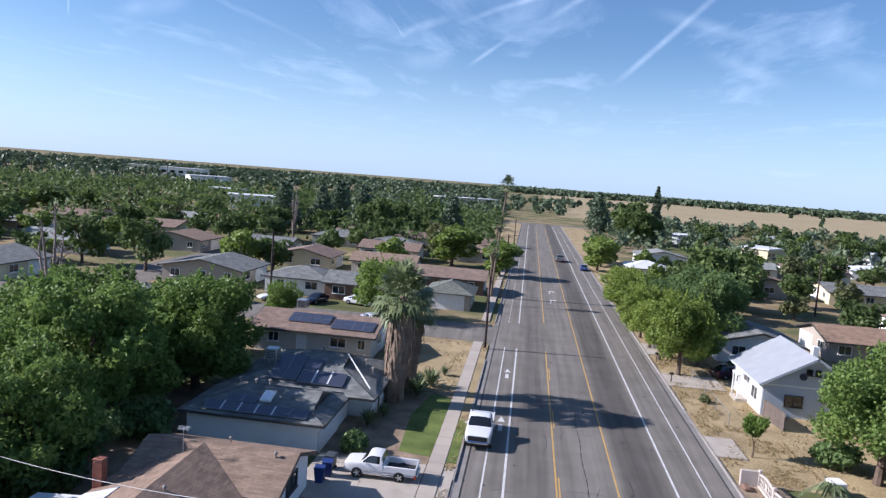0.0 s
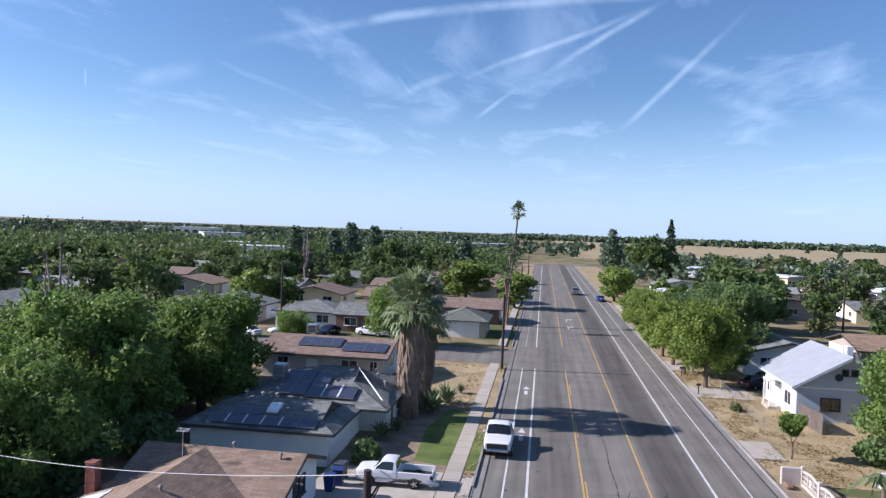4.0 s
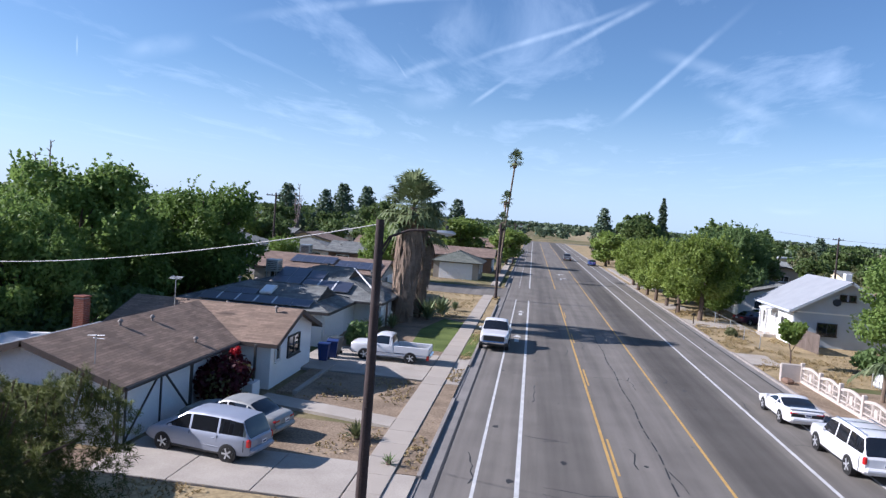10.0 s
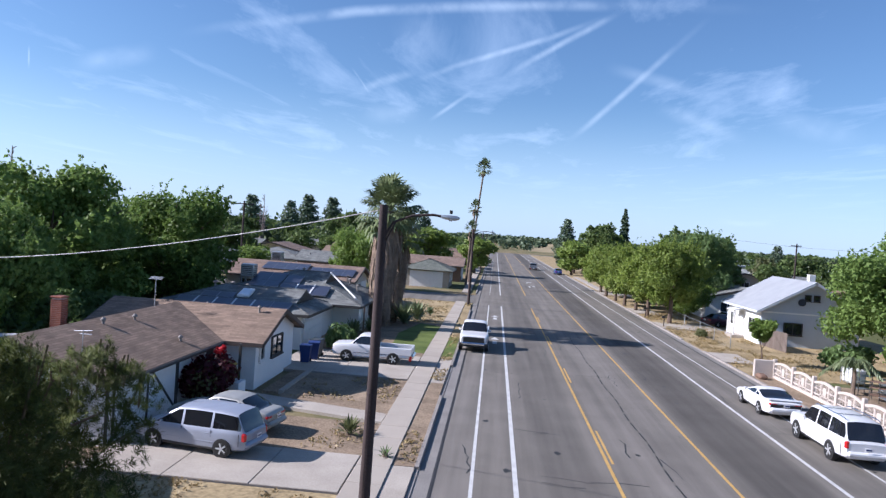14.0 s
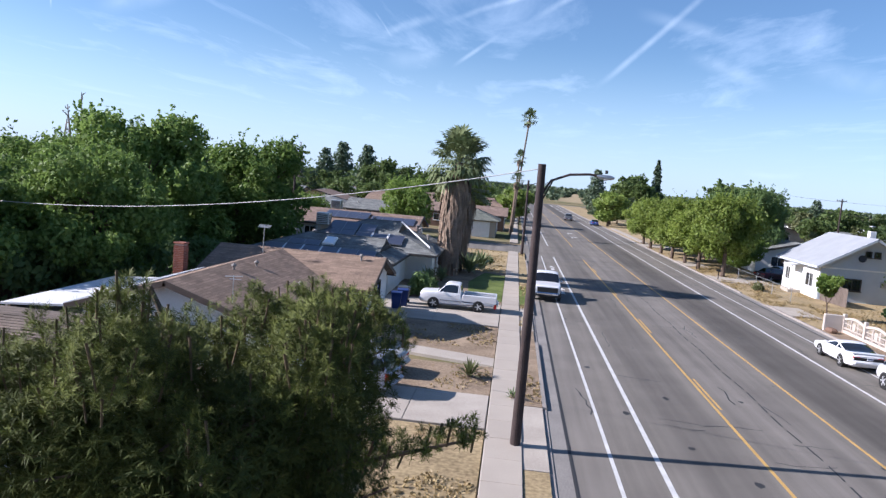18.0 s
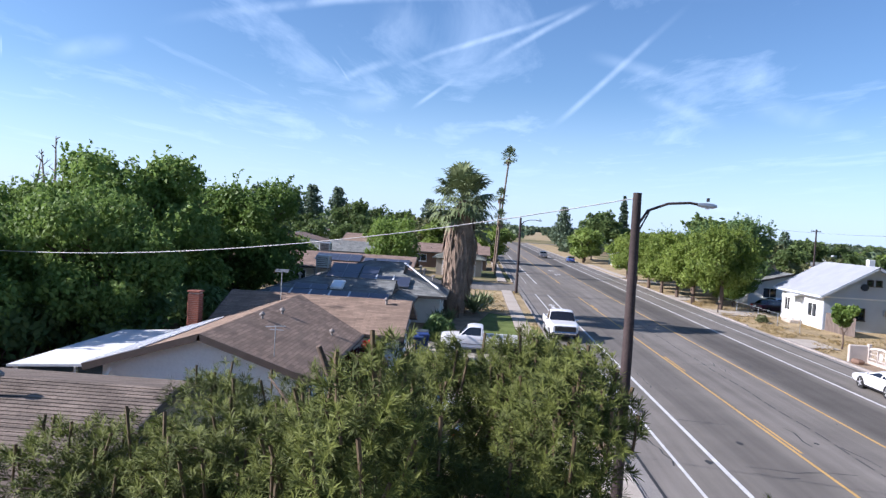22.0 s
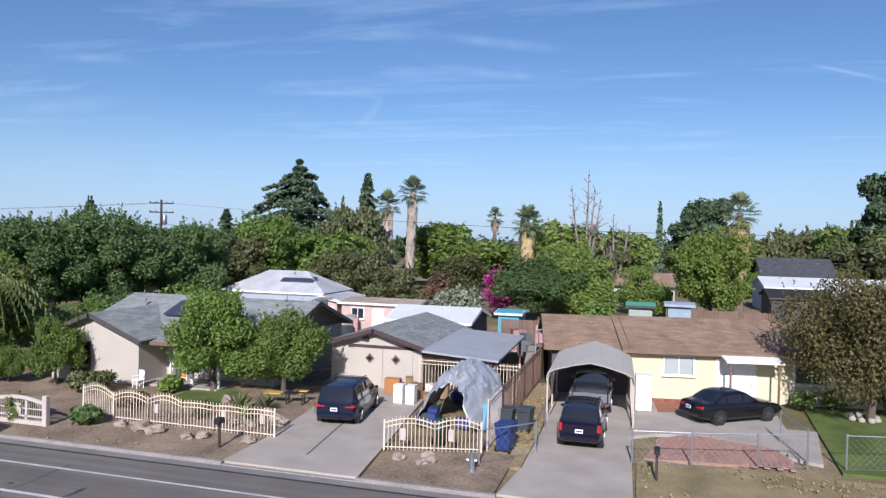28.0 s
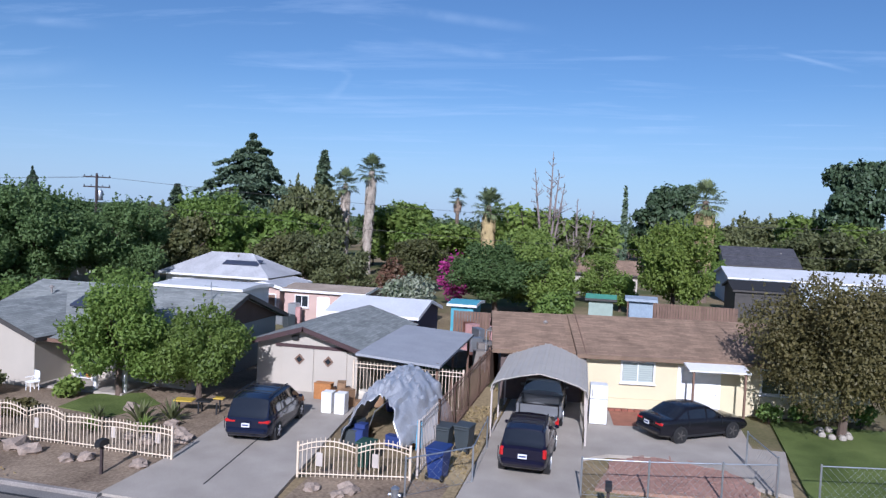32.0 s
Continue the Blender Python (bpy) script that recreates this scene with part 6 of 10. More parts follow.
def rust_house():
    h = thing("rust_roof_house", "beige house with a rusty brown roof and solar panels", "house")
    block(h, -25.3, -13.7, 44.8, 52.6, 0, 2.35, 3.5, "x", mat("pale_grey_beige_stucco", (0.52, 0.49, 0.44), 0.9, 0.1, 0.7, 30.0, bump=0.2), SH_RUST, over=0.5)
    sl = 1.15 / 4.4
    solar(h, (-22.4, 46.0, 2.80), (1, 0, 0), (0, 1, sl), 4, 2, 1.05, 1.0)
    solar(h, (-17.9, 45.3, 2.62), (1, 0, 0), (0, 1, sl), 4, 2, 1.05, 1.0)
    cooler(h, -22.3, 50.3, 3.2, 1.0)
    for x, w in ((-23.3, 1.1), (-16.9, 1.6), (-14.6, 0.8)):
        window(h, (x, 44.8, 1.5), w, 0.95, "-y")
    door(h, (-20.5, 44.8, 1.02), 0.92, 2.0, "-y", TRIM_W)
    window(h, (-13.7, 48.5, 1.4), 1.6, 1.1, "+x")
    garage_door(h, (-13.7, 50.8, 1.02), 2.6, 2.0, "+x", TRIM_W)
    return h


rust_house()
simple_house("green_garage_house", "low house with a grey green hip roof and white garage door", -12.8, -6.8, 74.8, 82.5, BEIGE, SH_GREEN, "y", 2.3, 1.3, "hip", front="-y", seed=4)
simple_house("brown_ranch_house", "long low house with a reddish brown roof", -18, -6.0, 89, 97, BROWNWALL, SH_RUST, "x", 2.4, 1.2, seed=5)


# street lamps on wooden poles, the cable and the far pole
def lamp_pole(x, y, h, arm, name="street_lamp_pole", label="dark wooden pole with a curved street lamp arm"):
    t = thing(name, label, "street lamp", pose(x, y, 0.05))
    part("pole", Mesh().tube([(0, 0, -0.2), (0.02, 0, h * 0.5), (0, 0.0, h)], [0.15, 0.13, 0.105], 12), WOOD_POLE, t)
    pts = [(0.08, 0, h - 0.75), (arm * 0.18, 0, h - 0.42), (arm * 0.5, 0, h - 0.22), (arm * 0.85, 0, h - 0.17), (arm, 0, h - 0.2)]
    part("arm", Mesh().tube(pts, 0.032, 8), WOOD_POLE, t)
    part("brace", Mesh().tube([(0.08, 0, h - 0.95), (arm * 0.22, 0, h - 0.40)], 0.02, 6), WOOD_POLE, t)
    hd = part("lamp_head", Mesh().tube([(arm - 0.05, 0, h - 0.2), (arm + 0.08, 0, h - 0.21), (arm + 0.32, 0, h - 0.22), (arm + 0.42, 0, h - 0.22)], [0.035, 0.06, 0.065, 0.03], 10), STEEL, t, "grey lamp head")
    part("lens", Mesh().tube([(arm + 0.2, 0, h - 0.30), (arm + 0.2, 0, h - 0.26)], [0.04, 0.06], 10), CLEAR_L, hd)
    part("photocell", Mesh().tube([(arm + 0.2, 0, h - 0.12), (arm + 0.2, 0, h - 0.03)], 0.04, 8), BLACKP, hd)
    part("cable_guard", Mesh().box((0, -0.14, 1.6), (0.06, 0.04, 3.0)), WOOD_POLE, t)
    return t


lamp_pole(-3.9, 0.0, 7.85, 1.5)
lamp_pole(-3.35, 54.5, 7.85, 1.75)
lamp_pole(-3.5, 118.0, 7.85, 1.75)
lamp_pole(-3.5, 180.0, 7.85, 1.75)


def cable(name, pts, r, label, mat_=None):
    solid(name, Mesh().tube(pts, r, 6), mat_ or WIRE, label, "cable")


ca, sa = math.cos(radians(160)), math.sin(radians(160))
cable("overhead_cable", [(-3.9 + ca * s, sa * s, 7.78 - 0.2227 * s + 0.00417 * s * s) for s in np.linspace(0.1, 50, 34)], 0.014, "pale overhead service cable sagging from the lamp pole")


def utility_pole(x, y, h, rz=0, name="utility_pole", label="tall dark wooden utility pole with a crossarm", transformer=False):
    t = thing(name, label, "utility pole", pose(x, y, 0, 0, 0, rz))
    part("pole", Mesh().tube([(0, 0, -0.2), (0, 0, h)], [0.16, 0.11], 10), WOOD_POLE, t)
    for z in (h - 0.35, h - 1.3)[: 2 if transformer else 1]:
        a = part("crossarm", Mesh().box((0, 0.08, z), (2.4, 0.1, 0.12), bev=0.01), WOOD_POLE, t)
        for q in (-1.1, -0.5, 0.5, 1.1):
            part("insulator", Mesh().tube([(q, 0.08, z + 0.05), (q, 0.08, z + 0.2)], [0.04, 0.05], 8), BLACKP, a)
    if transformer:
        part("transformer", Mesh().tube([(0.3, 0.2, h - 2.6), (0.3, 0.2, h - 2.5), (0.3, 0.2, h - 1.7), (0.3, 0.2, h - 1.6)], [0.2, 0.26, 0.26, 0.2], 12), STEEL, t, "grey pole transformer")
    return t


utility_pole(-50.9, 17.1, 7.2)
utility_pole(-32.5, 68, 9.5, 10)
utility_pole(57.0, 34.4, 10.9, -60, transformer=True)
utility_pole(47.5, 100, 9.5, 30)
utility_pole(62, 103, 9.0, 30)
for a, b in (((57, 34.4), (57, -60)), ((57, 34.4), (57, 160))):
    for dz, dx in ((10.6, 0), (10.6, 0.9), (8.4, 0.1)):
        n = 24
        cable("power_line", [(a[0] + dx + (b[0] - a[0]) * k / n, a[1] + (b[1] - a[1]) * k / n, dz - 1.6 * math.sin(math.pi * k / n) - (1.2 if b[1] < 0 else 0) * k / n) for k in range(n + 1)], 0.014, "thin dark power line between poles", TRIM_D)

# ---- east side of the street ----
def white_house():
    h = thing("white_gable_house", "white gabled house with a pale grey roof and wooden side fence", "house")
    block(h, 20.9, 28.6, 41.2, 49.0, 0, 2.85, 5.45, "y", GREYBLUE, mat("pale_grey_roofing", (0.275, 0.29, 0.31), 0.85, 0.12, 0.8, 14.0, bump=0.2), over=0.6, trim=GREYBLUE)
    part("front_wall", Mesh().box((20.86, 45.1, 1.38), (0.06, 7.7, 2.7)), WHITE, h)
    p = part("porch", Mesh().box((20.3, 45.4, 0.15), (1.1, 1.8, 0.3), bev=0.02), CONCRETE, h)
    part("porch_roof", Mesh().slab([(19.75, 44.5, 2.45), (20.82, 44.5, 2.68), (20.82, 46.3, 2.68), (19.75, 46.3, 2.45)], 0.08), ROOF_WHITE, p)
    for y in (44.6, 46.2):
        part("porch_post", Mesh().box((19.9, y, 1.3), (0.1, 0.1, 2.4)), WHITE, p)
    window(h, (20.82, 42.9, 1.5), 1.6, 1.2, "-x")
    window(h, (20.82, 47.6, 1.5), 1.1, 1.2, "-x")
    door(h, (20.8, 45.4, 1.3), 0.95, 2.05, "-x", WHITE)
    window(h, (23.4, 41.2, 1.5), 1.5, 1.0, "-y", TRIM_D)
    window(h, (27.4, 41.2, 1.5), 0.9, 0.9, "-y", TRIM_D)
    window(h, (24.4, 41.2, 4.1), 0.5, 0.5, "-y", TRIM_D, 1)
    window(h, (25.1, 41.2, 4.1), 0.5, 0.5, "-y", TRIM_D, 1)
    part("meter_box", Mesh().box((25.8, 41.12, 1.7), (0.35, 0.16, 0.5), bev=0.02), STEEL, h)
    part("belt_board", Mesh().box((24.75, 41.18, 2.75), (7.6, 0.05, 0.12)), WHITE, h)
    part("chimney", Mesh().box((25.4, 43.2, 5.4), (0.5, 0.5, 1.1), bev=0.02), WHITE, h, "white painted chimney")
    part("dish", Mesh().tube([(24.0, 41.3, 3.6), (23.9, 41.0, 3.7), (23.85, 40.9, 3.72)], [0.02, 0.05, 0.3], 12), BLACKP, h, "dark satellite dish")
    # wooden fence panel on the near side
    f = thing("wooden_side_fence", "weathered grey wooden board fence beside the white house", "fence")
    for k in range(22):
        part("board", Mesh().box((21.0 + 0.02 * k, 40.9 - 0.17 * k, 0.75), (0.03, 0.155, 1.5 + 0.03 * (k % 3))), mat("weathered_boards", (0.15, 0.12, 0.10), 0.9, 0.3, 2, 20, bump=0.3, rand=0.5), f)


white_house()


def tan_house():
    h = thing("tan_stucco_house", "tan stucco house with a grey shingle roof and open porch", "house")
    block(h, 25.2, 33.0, 3.2, 14.0, 0.1, 2.45, 3.95, "y", TAN, SH_LIGHT, over=0.5)
    block(h, 23.1, 28.5, 9.3, 14.4, 0.1, 2.3, 3.5, "x", TAN, SH_LIGHT, over=0.45)
    part("porch_floor", Mesh().box((24.3, 7.2, 0.12), (2.2, 4.2, 0.16), bev=0.02), CONCRETE, h)
    roof_part("porch_roof", Mesh().slab([(23.3, 5.0, 2.2), (23.3, 9.4, 2.2), (25.4, 9.4, 2.62), (25.4, 5.0, 2.62)], 0.08), SH_LIGHT, h)
    part("porch_fascia", Mesh().box((23.28, 7.2, 2.13), (0.05, 4.4, 0.16)), BROWNWALL, h)
    for y in (5.2, 6.6):
        part("porch_post", Mesh().box((23.5, y, 1.15), (0.14, 0.14, 2.1), bev=0.01), TRIM_W, h)
    door(h, (25.2, 8.6, 1.2), 0.95, 2.0, "-x", TRIM_D)
    window(h, (25.2, 6.8, 1.55), 1.3, 1.1, "-x")
    window(h, (23.1, 12.6, 1.35), 1.1, 1.4, "-x", TRIM_D)
    window(h, (29.0, 3.2, 1.5), 1.2, 1.0, "-y")
    part("gable_face", Mesh().add([(25.0, 3.17, 2.4), (33.2, 3.17, 2.4), (29.1, 3.17, 3.8)], [(0, 1, 2)]), BROWNWALL, h)
    part("solar_box", Mesh().box((0, 0, 0), (1.6, 1.1, 0.09)), PANEL, h, "dark solar heater panel", at=pose(27.0, 9.8, 3.45, 0, -21, 0))
    for x, y, z in ((30.5, 6.0, 3.4), (27.5, 12.5, 3.6)):
        roof_vent(h, x, y, z)
    part("vent_cross", Mesh().tube([(28.2, 4.2, 3.7), (28.2, 4.2, 4.5)], 0.025, 6).tube([(28.2, 3.85, 4.3), (28.2, 4.55, 4.3)], 0.02, 6), STEEL, h)
    return h


tan_house()
ps = thing("porch_shelf", "white open shelf with small boxes on the porch", "shelf", pose(24.75, 8.1, 0.2))
for y in (-0.42, 0.42):
    part("side_panel", Mesh().box((0, y, 0.75), (0.35, 0.03, 1.5)), WHITE, ps)
for z in (0.1, 0.55, 1.0, 1.48):
    part("shelf", Mesh().box((0, 0, z), (0.35, 0.81, 0.03)), WHITE, ps)
for k, (y, z, c) in enumerate(((-0.2, 0.22, (0.50, 0.18, 0.04)), (0.15, 0.24, (0.05, 0.06, 0.16)), (0.1, 0.68, (0.45, 0.30, 0.08)), (-0.2, 1.12, (0.40, 0.10, 0.05)))):
    bx = thing("shelf_box", "small coloured box on the porch shelf", "box", pose(24.72, 8.1 + y, 0.2 + z - 0.11))
    part("body", Mesh().box((0, 0, 0.13), (0.24, 0.28, 0.24), bev=0.02), mat("shelf_box_" + "abcd"[k], c, 0.6, 0.15), bx)


def tan_garage():
    h = thing("tan_garage", "tan stucco garage with diamond windows and a flat patio roof", "garage")
    block(h, 26.8, 34.5, -3.75, 0.95, 0.1, 2.2, 3.05, "x", TAN, SH_LIGHT, over=0.5, trim=mat("plum_trim", (0.06, 0.035, 0.035), 0.7, 0.2))
    trimm = MATS["plum_trim"]
    part("door_left", Mesh().box((26.77, -1.0, 1.1), (0.04, 1.5, 1.95), bev=0.008), TAN, h)
    part("door_right", Mesh().box((26.77, -2.55, 1.1), (0.04, 1.5, 1.95), bev=0.008), TAN, h)
    part("lintel", Mesh().box((26.76, -1.75, 2.12), (0.06, 3.6, 0.14)), trimm, h)
    for y in (-1.1, -2.45):
        d = part("diamond_window", Mesh().box((0, 0, 0), (0.05, 0.34, 0.34)), BROWNWALL, h, "small brown diamond window", at=pose(26.74, y, 1.55, 45, 0, 0))
        part("pane", Mesh().box((-0.03, 0, 0), (0.02, 0.2, 0.2)), GLASS, d)
    part("wall_lamp", Mesh().box((26.68, -0.9, 2.5), (0.2, 0.3, 0.16), bev=0.03), BLACKP, h)
    r = part("patio_roof", Mesh().slab([(25.6, -4.1, 2.28), (33.0, -4.1, 2.45), (33.0, -7.7, 2.25), (25.6, -7.7, 2.05)], 0.1), mat("grey_roll_roofing", (0.30, 0.31, 0.33), 0.85, 0.12, 0.8, 12), h, "flat grey patio roof")
    for x, y in ((26, -7.5), (29, -7.5), (32.6, -7.5)):
        part("patio_post", Mesh().box((x, y, 1.05), (0.1, 0.1, 2.05)), BROWNWALL, h)
    return h


tan_garage()


def picket_panel(f, a, b, h0, h1, material, step=0.13, low=0.12, base=0.1, rings=False):
    """Iron fence panel between two plan points: posts, rails, pickets, arched top."""
    a, b = Vector((*a, base)), Vector((*b, base))
    L = (b - a).length
    d = (b - a).normalized()
    n = max(3, int(L / step))
    top = lambda q: h0 + (h1 - h0) * math.sin(math.pi * q)
    for q in (low, None):
        pts = [a + d * (L * k / 10) + Vector((0, 0, low if q else top(k / 10) - 0.08)) for k in range(11)]
        part("rail", Mesh().tube(pts, 0.022, 6), material, f)
    pts = [a + d * (L * k / 10) + Vector((0, 0, top(k / 10) - 0.24)) for k in range(11)]
    part("rail", Mesh().tube(pts, 0.016, 6), material, f)
    for k in range(n + 1):
        q = k / n
        p = a + d * (L * q)
        r = 0.045 if k in (0, n) else 0.014
        part("post" if k in (0, n) else "picket", Mesh().tube([p, p + Vector((0, 0, top(q) + (0.06 if k in (0, n) else 0.03)))], r, 5), material, f, smooth=False)


IRON = mat("peach_painted_iron", (0.66, 0.55, 0.41), 0.6, 0.12, 1.5, 20)
IRON_W = mat("white_painted_iron", (0.47, 0.415, 0.365), 0.6, 0.1, 1.5, 20)
f = thing("iron_fence", "peach painted iron picket fence with arched panels", "fence")
FY = [5.9, 4.3, 2.8, 1.4, 0.1, -1.15]
for k in range(5):
    picket_panel(f, (17.55 - 0.02 * k, FY[k]), (17.53 - 0.02 * k, FY[k + 1]), 1.02, 1.22 if k in (0, 1) else 1.06, IRON)
for y in (3.9, 1.0, -0.6):
    part("ornament", Mesh().box((17.5, y, 0.72), (0.03, 0.16, 0.34), bev=0.02), IRON_W, f, "white plaque on the fence")
g = thing("iron_arch_gate", "peach iron walk gate standing ajar", "gate")
picket_panel(g, (18.5, 8.2), (17.7, 5.95), 0.95, 1.2, IRON)
g = thing("iron_drive_gate", "peach iron driveway gate with arched top", "gate")
picket_panel(g, (17.5, -5.35), (17.9, -7.05), 1.02, 1.2, IRON)
picket_panel(g, (17.9, -7.05), (18.3, -8.6), 1.02, 1.2, IRON)
for p in ((17.62, -6.0), (18.05, -7.6)):
    part("plaque", Mesh().box((p[0] - 0.03, p[1], 0.68), (0.03, 0.2, 0.42), bev=0.02), IRON_W, g, "white plaque on the gate")
f = thing("iron_side_fence", "brown and peach iron fence along the property line", "fence")
for k in range(5):
    picket_panel(f, (18.6 + 2.6 * k, -8.75), (21.2 + 2.6 * k, -8.75), 1.75, 1.75, IRON_W if k == 0 else BROWNWALL, 0.2)
f = thing("patio_iron_screen", "peach iron screen under the patio roof", "fence")
picket_panel(f, (26.0, -3.9), (26.0, -6.0), 1.75, 1.75, IRON, 0.14)
picket_panel(f, (26.0, -6.0), (26.0, -8.6), 1.75, 1.75, IRON, 0.14)


def white_wall_fence():
    """Low white wall with piers and arched iron panels along the verge."""
    f = thing("white_arched_fence", "low white wall with arched iron panels and piers", "fence")
    ys = [25.2, 22.6, 20.1, 17.6, 15.1, 12.6, 10.1, 7.5]
    for k, y in enumerate(ys):
        part("pier", Mesh().box((15.9, y, 0.62), (0.2, 0.2, 1.25), bev=0.02), IRON_W, f)
    for k in range(7):
        a, b = ys[k] - 0.1, ys[k + 1] + 0.1
        part("footing", Mesh().box((15.9, (a + b) / 2, 0.16), (0.14, a - b, 0.22), bev=0.01), IRON_W, f)
        n = 10
        up = [(15.9, a + (b - a) * q / n, 1.02 + 0.16 * math.sin(math.pi * q / n)) for q in range(n + 1)]
        part("arched_rail", loft([[(x - .04, y, z), (x + .04, y, z), (x + .04, y, z - .13), (x - .04, y, z - .13)] for x, y, z in up]), IRON_W, f, smooth=False)
        part("lower_rail", Mesh().box((15.9, (a + b) / 2, 0.42), (0.06, a - b, 0.06)), IRON_W, f)
        q = 0.12
        while q < a - b - 0.05:
            z1 = 0.94 + 0.16 * math.sin(math.pi * q / (a - b))
            part("picket", Mesh().tube([(15.9, a - q, 0.27), (15.9, a - q, z1)], 0.012, 4), IRON_W, f, smooth=False)
            q += 0.10
        part("plaque", Mesh().box((15.87, (a + b) / 2, 0.68), (0.03, 0.34, 0.4), bev=0.02), IRON_W, f)
        part("middle_rail", Mesh().box((15.9, (a + b) / 2, 0.7), (0.04, a - b, 0.04)), IRON_W, f)
        for e in (0.33, 0.67):
            part("stile", Mesh().box((15.9, a + (b - a) * e, 0.62), (0.06, 0.09, 0.75)), IRON_W, f)
    return f


white_wall_fence()
solid("fence_return", Mesh().box((15.3, 25.25, 0.6), (1.2, 0.2, 1.1), bev=0.05), IRON_W, "short white return of the arched fence wall", "wall")
solid("dark_rubble", Mesh().box((14.95, 24.6, 0.25), (0.5, 0.8, 0.3), bev=0.1), BROWNWALL, "dark brown debris heap at the fence end", "debris")


def rock(x, y, r, seed, z=0.1):
    rng = random.Random(seed)
    bm = bmesh.new()
    bmesh.ops.create_icosphere(bm, subdivisions=2, radius=r)
    for v in bm.verts:
        v.co *= 0.75 + 0.5 * noise.noise(v.co * (1.7 / r) + Vector((seed, 0, 0))) + rng.uniform(-.03, .03)
        v.co.z *= 0.62
    me = bpy.data.meshes.new("boulder")
    bm.to_mesh(me)
    bm.free()
    me.materials.append(mat("boulder_stone", (0.30, 0.24, 0.19), 0.95, 0.3, 1.5, 14, bump=0.5))
    o = new("boulder", me)
    o.matrix_basis = pose(x, y, z + r * 0.25, 0, 0, rng.uniform(0, 360))
    tagged(o, "rough tan boulder lying on the soil verge", "rock", "boulders on the verge")


for k, (x, y, r) in enumerate(((16.7, 3.9, .5), (16.5, 3.2, .42), (16.6, 1.2, .35), (16.3, 1.7, .3), (16.6, -0.6, .34), (16.9, 5.0, .3), (16.7, -6.2, .3), (16.9, -7.2, .42), (16.5, -7.0, .26), (18.6, 0.6, .35), (19.2, -0.4, .4), (18.9, 1.4, .3), (20.5, 0.9, .35), (19.9, 0.2, .28), (21.6, 3.4, .45))):
    rock(x, y, r, 30 + k)


def mailbox(x, y, z=0.1, rz=0):
    t = thing("mailbox", "dark roadside mailbox on a post", "mailbox", pose(x, y, z, 0, 0, rz))
    part("post", Mesh().box((0, 0, 0.5), (0.09, 0.09, 1.0), bev=0.01), WOOD_POLE, t)
    part("box", Mesh().extrude_y([(-0.24, 0.98), (0.24, 0.98), (0.24, 1.12), (0.12, 1.2), (-0.12, 1.2), (-0.24, 1.12)], -0.1, 0.1), BLACKP, t)
    part("flag", Mesh().box((0.1, 0.115, 1.12), (0.14, 0.01, 0.05)), RED_L, t)


mailbox(15.75, 0.0)
mailbox(17.4, -14.35)
mailbox(14.95, 48.5, 0.02)
mailbox(14.95, 56.5, 0.02)


def cream_house():
    at = pose(28.4, -11.1, 0.0, 0, 0, 10)
    h = thing("cream_house", "cream stucco house with a plain brown shingle roof", "house", at)
    block(h, 0.5, 8.3, -14.5, -2.4, 0.05, 2.45, 3.6, "y", CREAM, SH_TAN, over=0.45, trim=SH_TAN)
    # wing behind the carport: its shade is put into a dark wall colour
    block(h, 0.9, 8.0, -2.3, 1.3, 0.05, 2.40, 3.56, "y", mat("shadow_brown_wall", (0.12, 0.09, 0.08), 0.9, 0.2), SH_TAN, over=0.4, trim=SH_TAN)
    w = window(h, (0.5, -4.6, 1.72), 1.45, 0.95, "-x", TRIM_W, 2, blind=mat("pale_blinds", (0.32, 0.36, 0.33), 0.5, 0.25, 0.4, 25.0, spec=0.6))
    for k in range(9):
        part("blind_slat", Mesh().box((0.028, 0, -0.38 + k * 0.095), (0.012, 1.3, 0.03)), mat("blind_slat_paint", (0.42, 0.46, 0.42), 0.6, 0.1), w)
    door(h, (0.5, -7.6, 1.1), 0.98, 2.05, "-x", TRIM_W)
    window(h, (0.5, -10.6, 1.6), 1.6, 1.1, "-x", TRIM_W, 2)
    part("side_door", Mesh().box((0.49, -6.7, 1.1), (0.05, 0.8, 2.0)), TRIM_W, h)
    a = part("porch_awning", Mesh().slab([(-0.9, -8.9, 2.2), (-0.9, -6.4, 2.2), (0.5, -6.4, 2.42), (0.5, -8.9, 2.42)], 0.07), TRIM_W, h, "white porch awning on posts")
    for y in (-6.6, -8.7):
        part("awning_post", Mesh().box((-0.8, y, 1.1), (0.08, 0.08, 2.15)), BROWNWALL, a)
    part("skirt_bricks", Mesh().box((0.42, -4.6, 0.3), (0.1, 3.9, 0.5)), CREAM, h)
    for k in range(14):
        part("edging_brick", Mesh().box((-0.1, -2.9 - k * 0.27, 0.16), (0.2, 0.24, 0.14), bev=0.015), BRICK, h)
    for y, x in ((-0.8, 3.3), (-9, 5.2)):
        roof_vent(h, x, y, 3.1)
    part("roof_seam", Mesh().slab([(0.05, -2.33, 2.48), (0.05, -2.29, 2.48), (4.4, -2.29, 3.64), (4.4, -2.33, 3.64)], 0.03), BROWNWALL, h)
    return h


cream_house()
flat("red_soil_bed", [(26.6, -14.6), (28.9, -14.4), (29.2, -17.8), (27.4, -18.0)], -0.2, 0.142, mat("red_mulch", (0.30, 0.13, 0.08), 0.95, 0.3, 2, 25, bump=0.6), "bed of red brown mulch under the window", "garden bed")


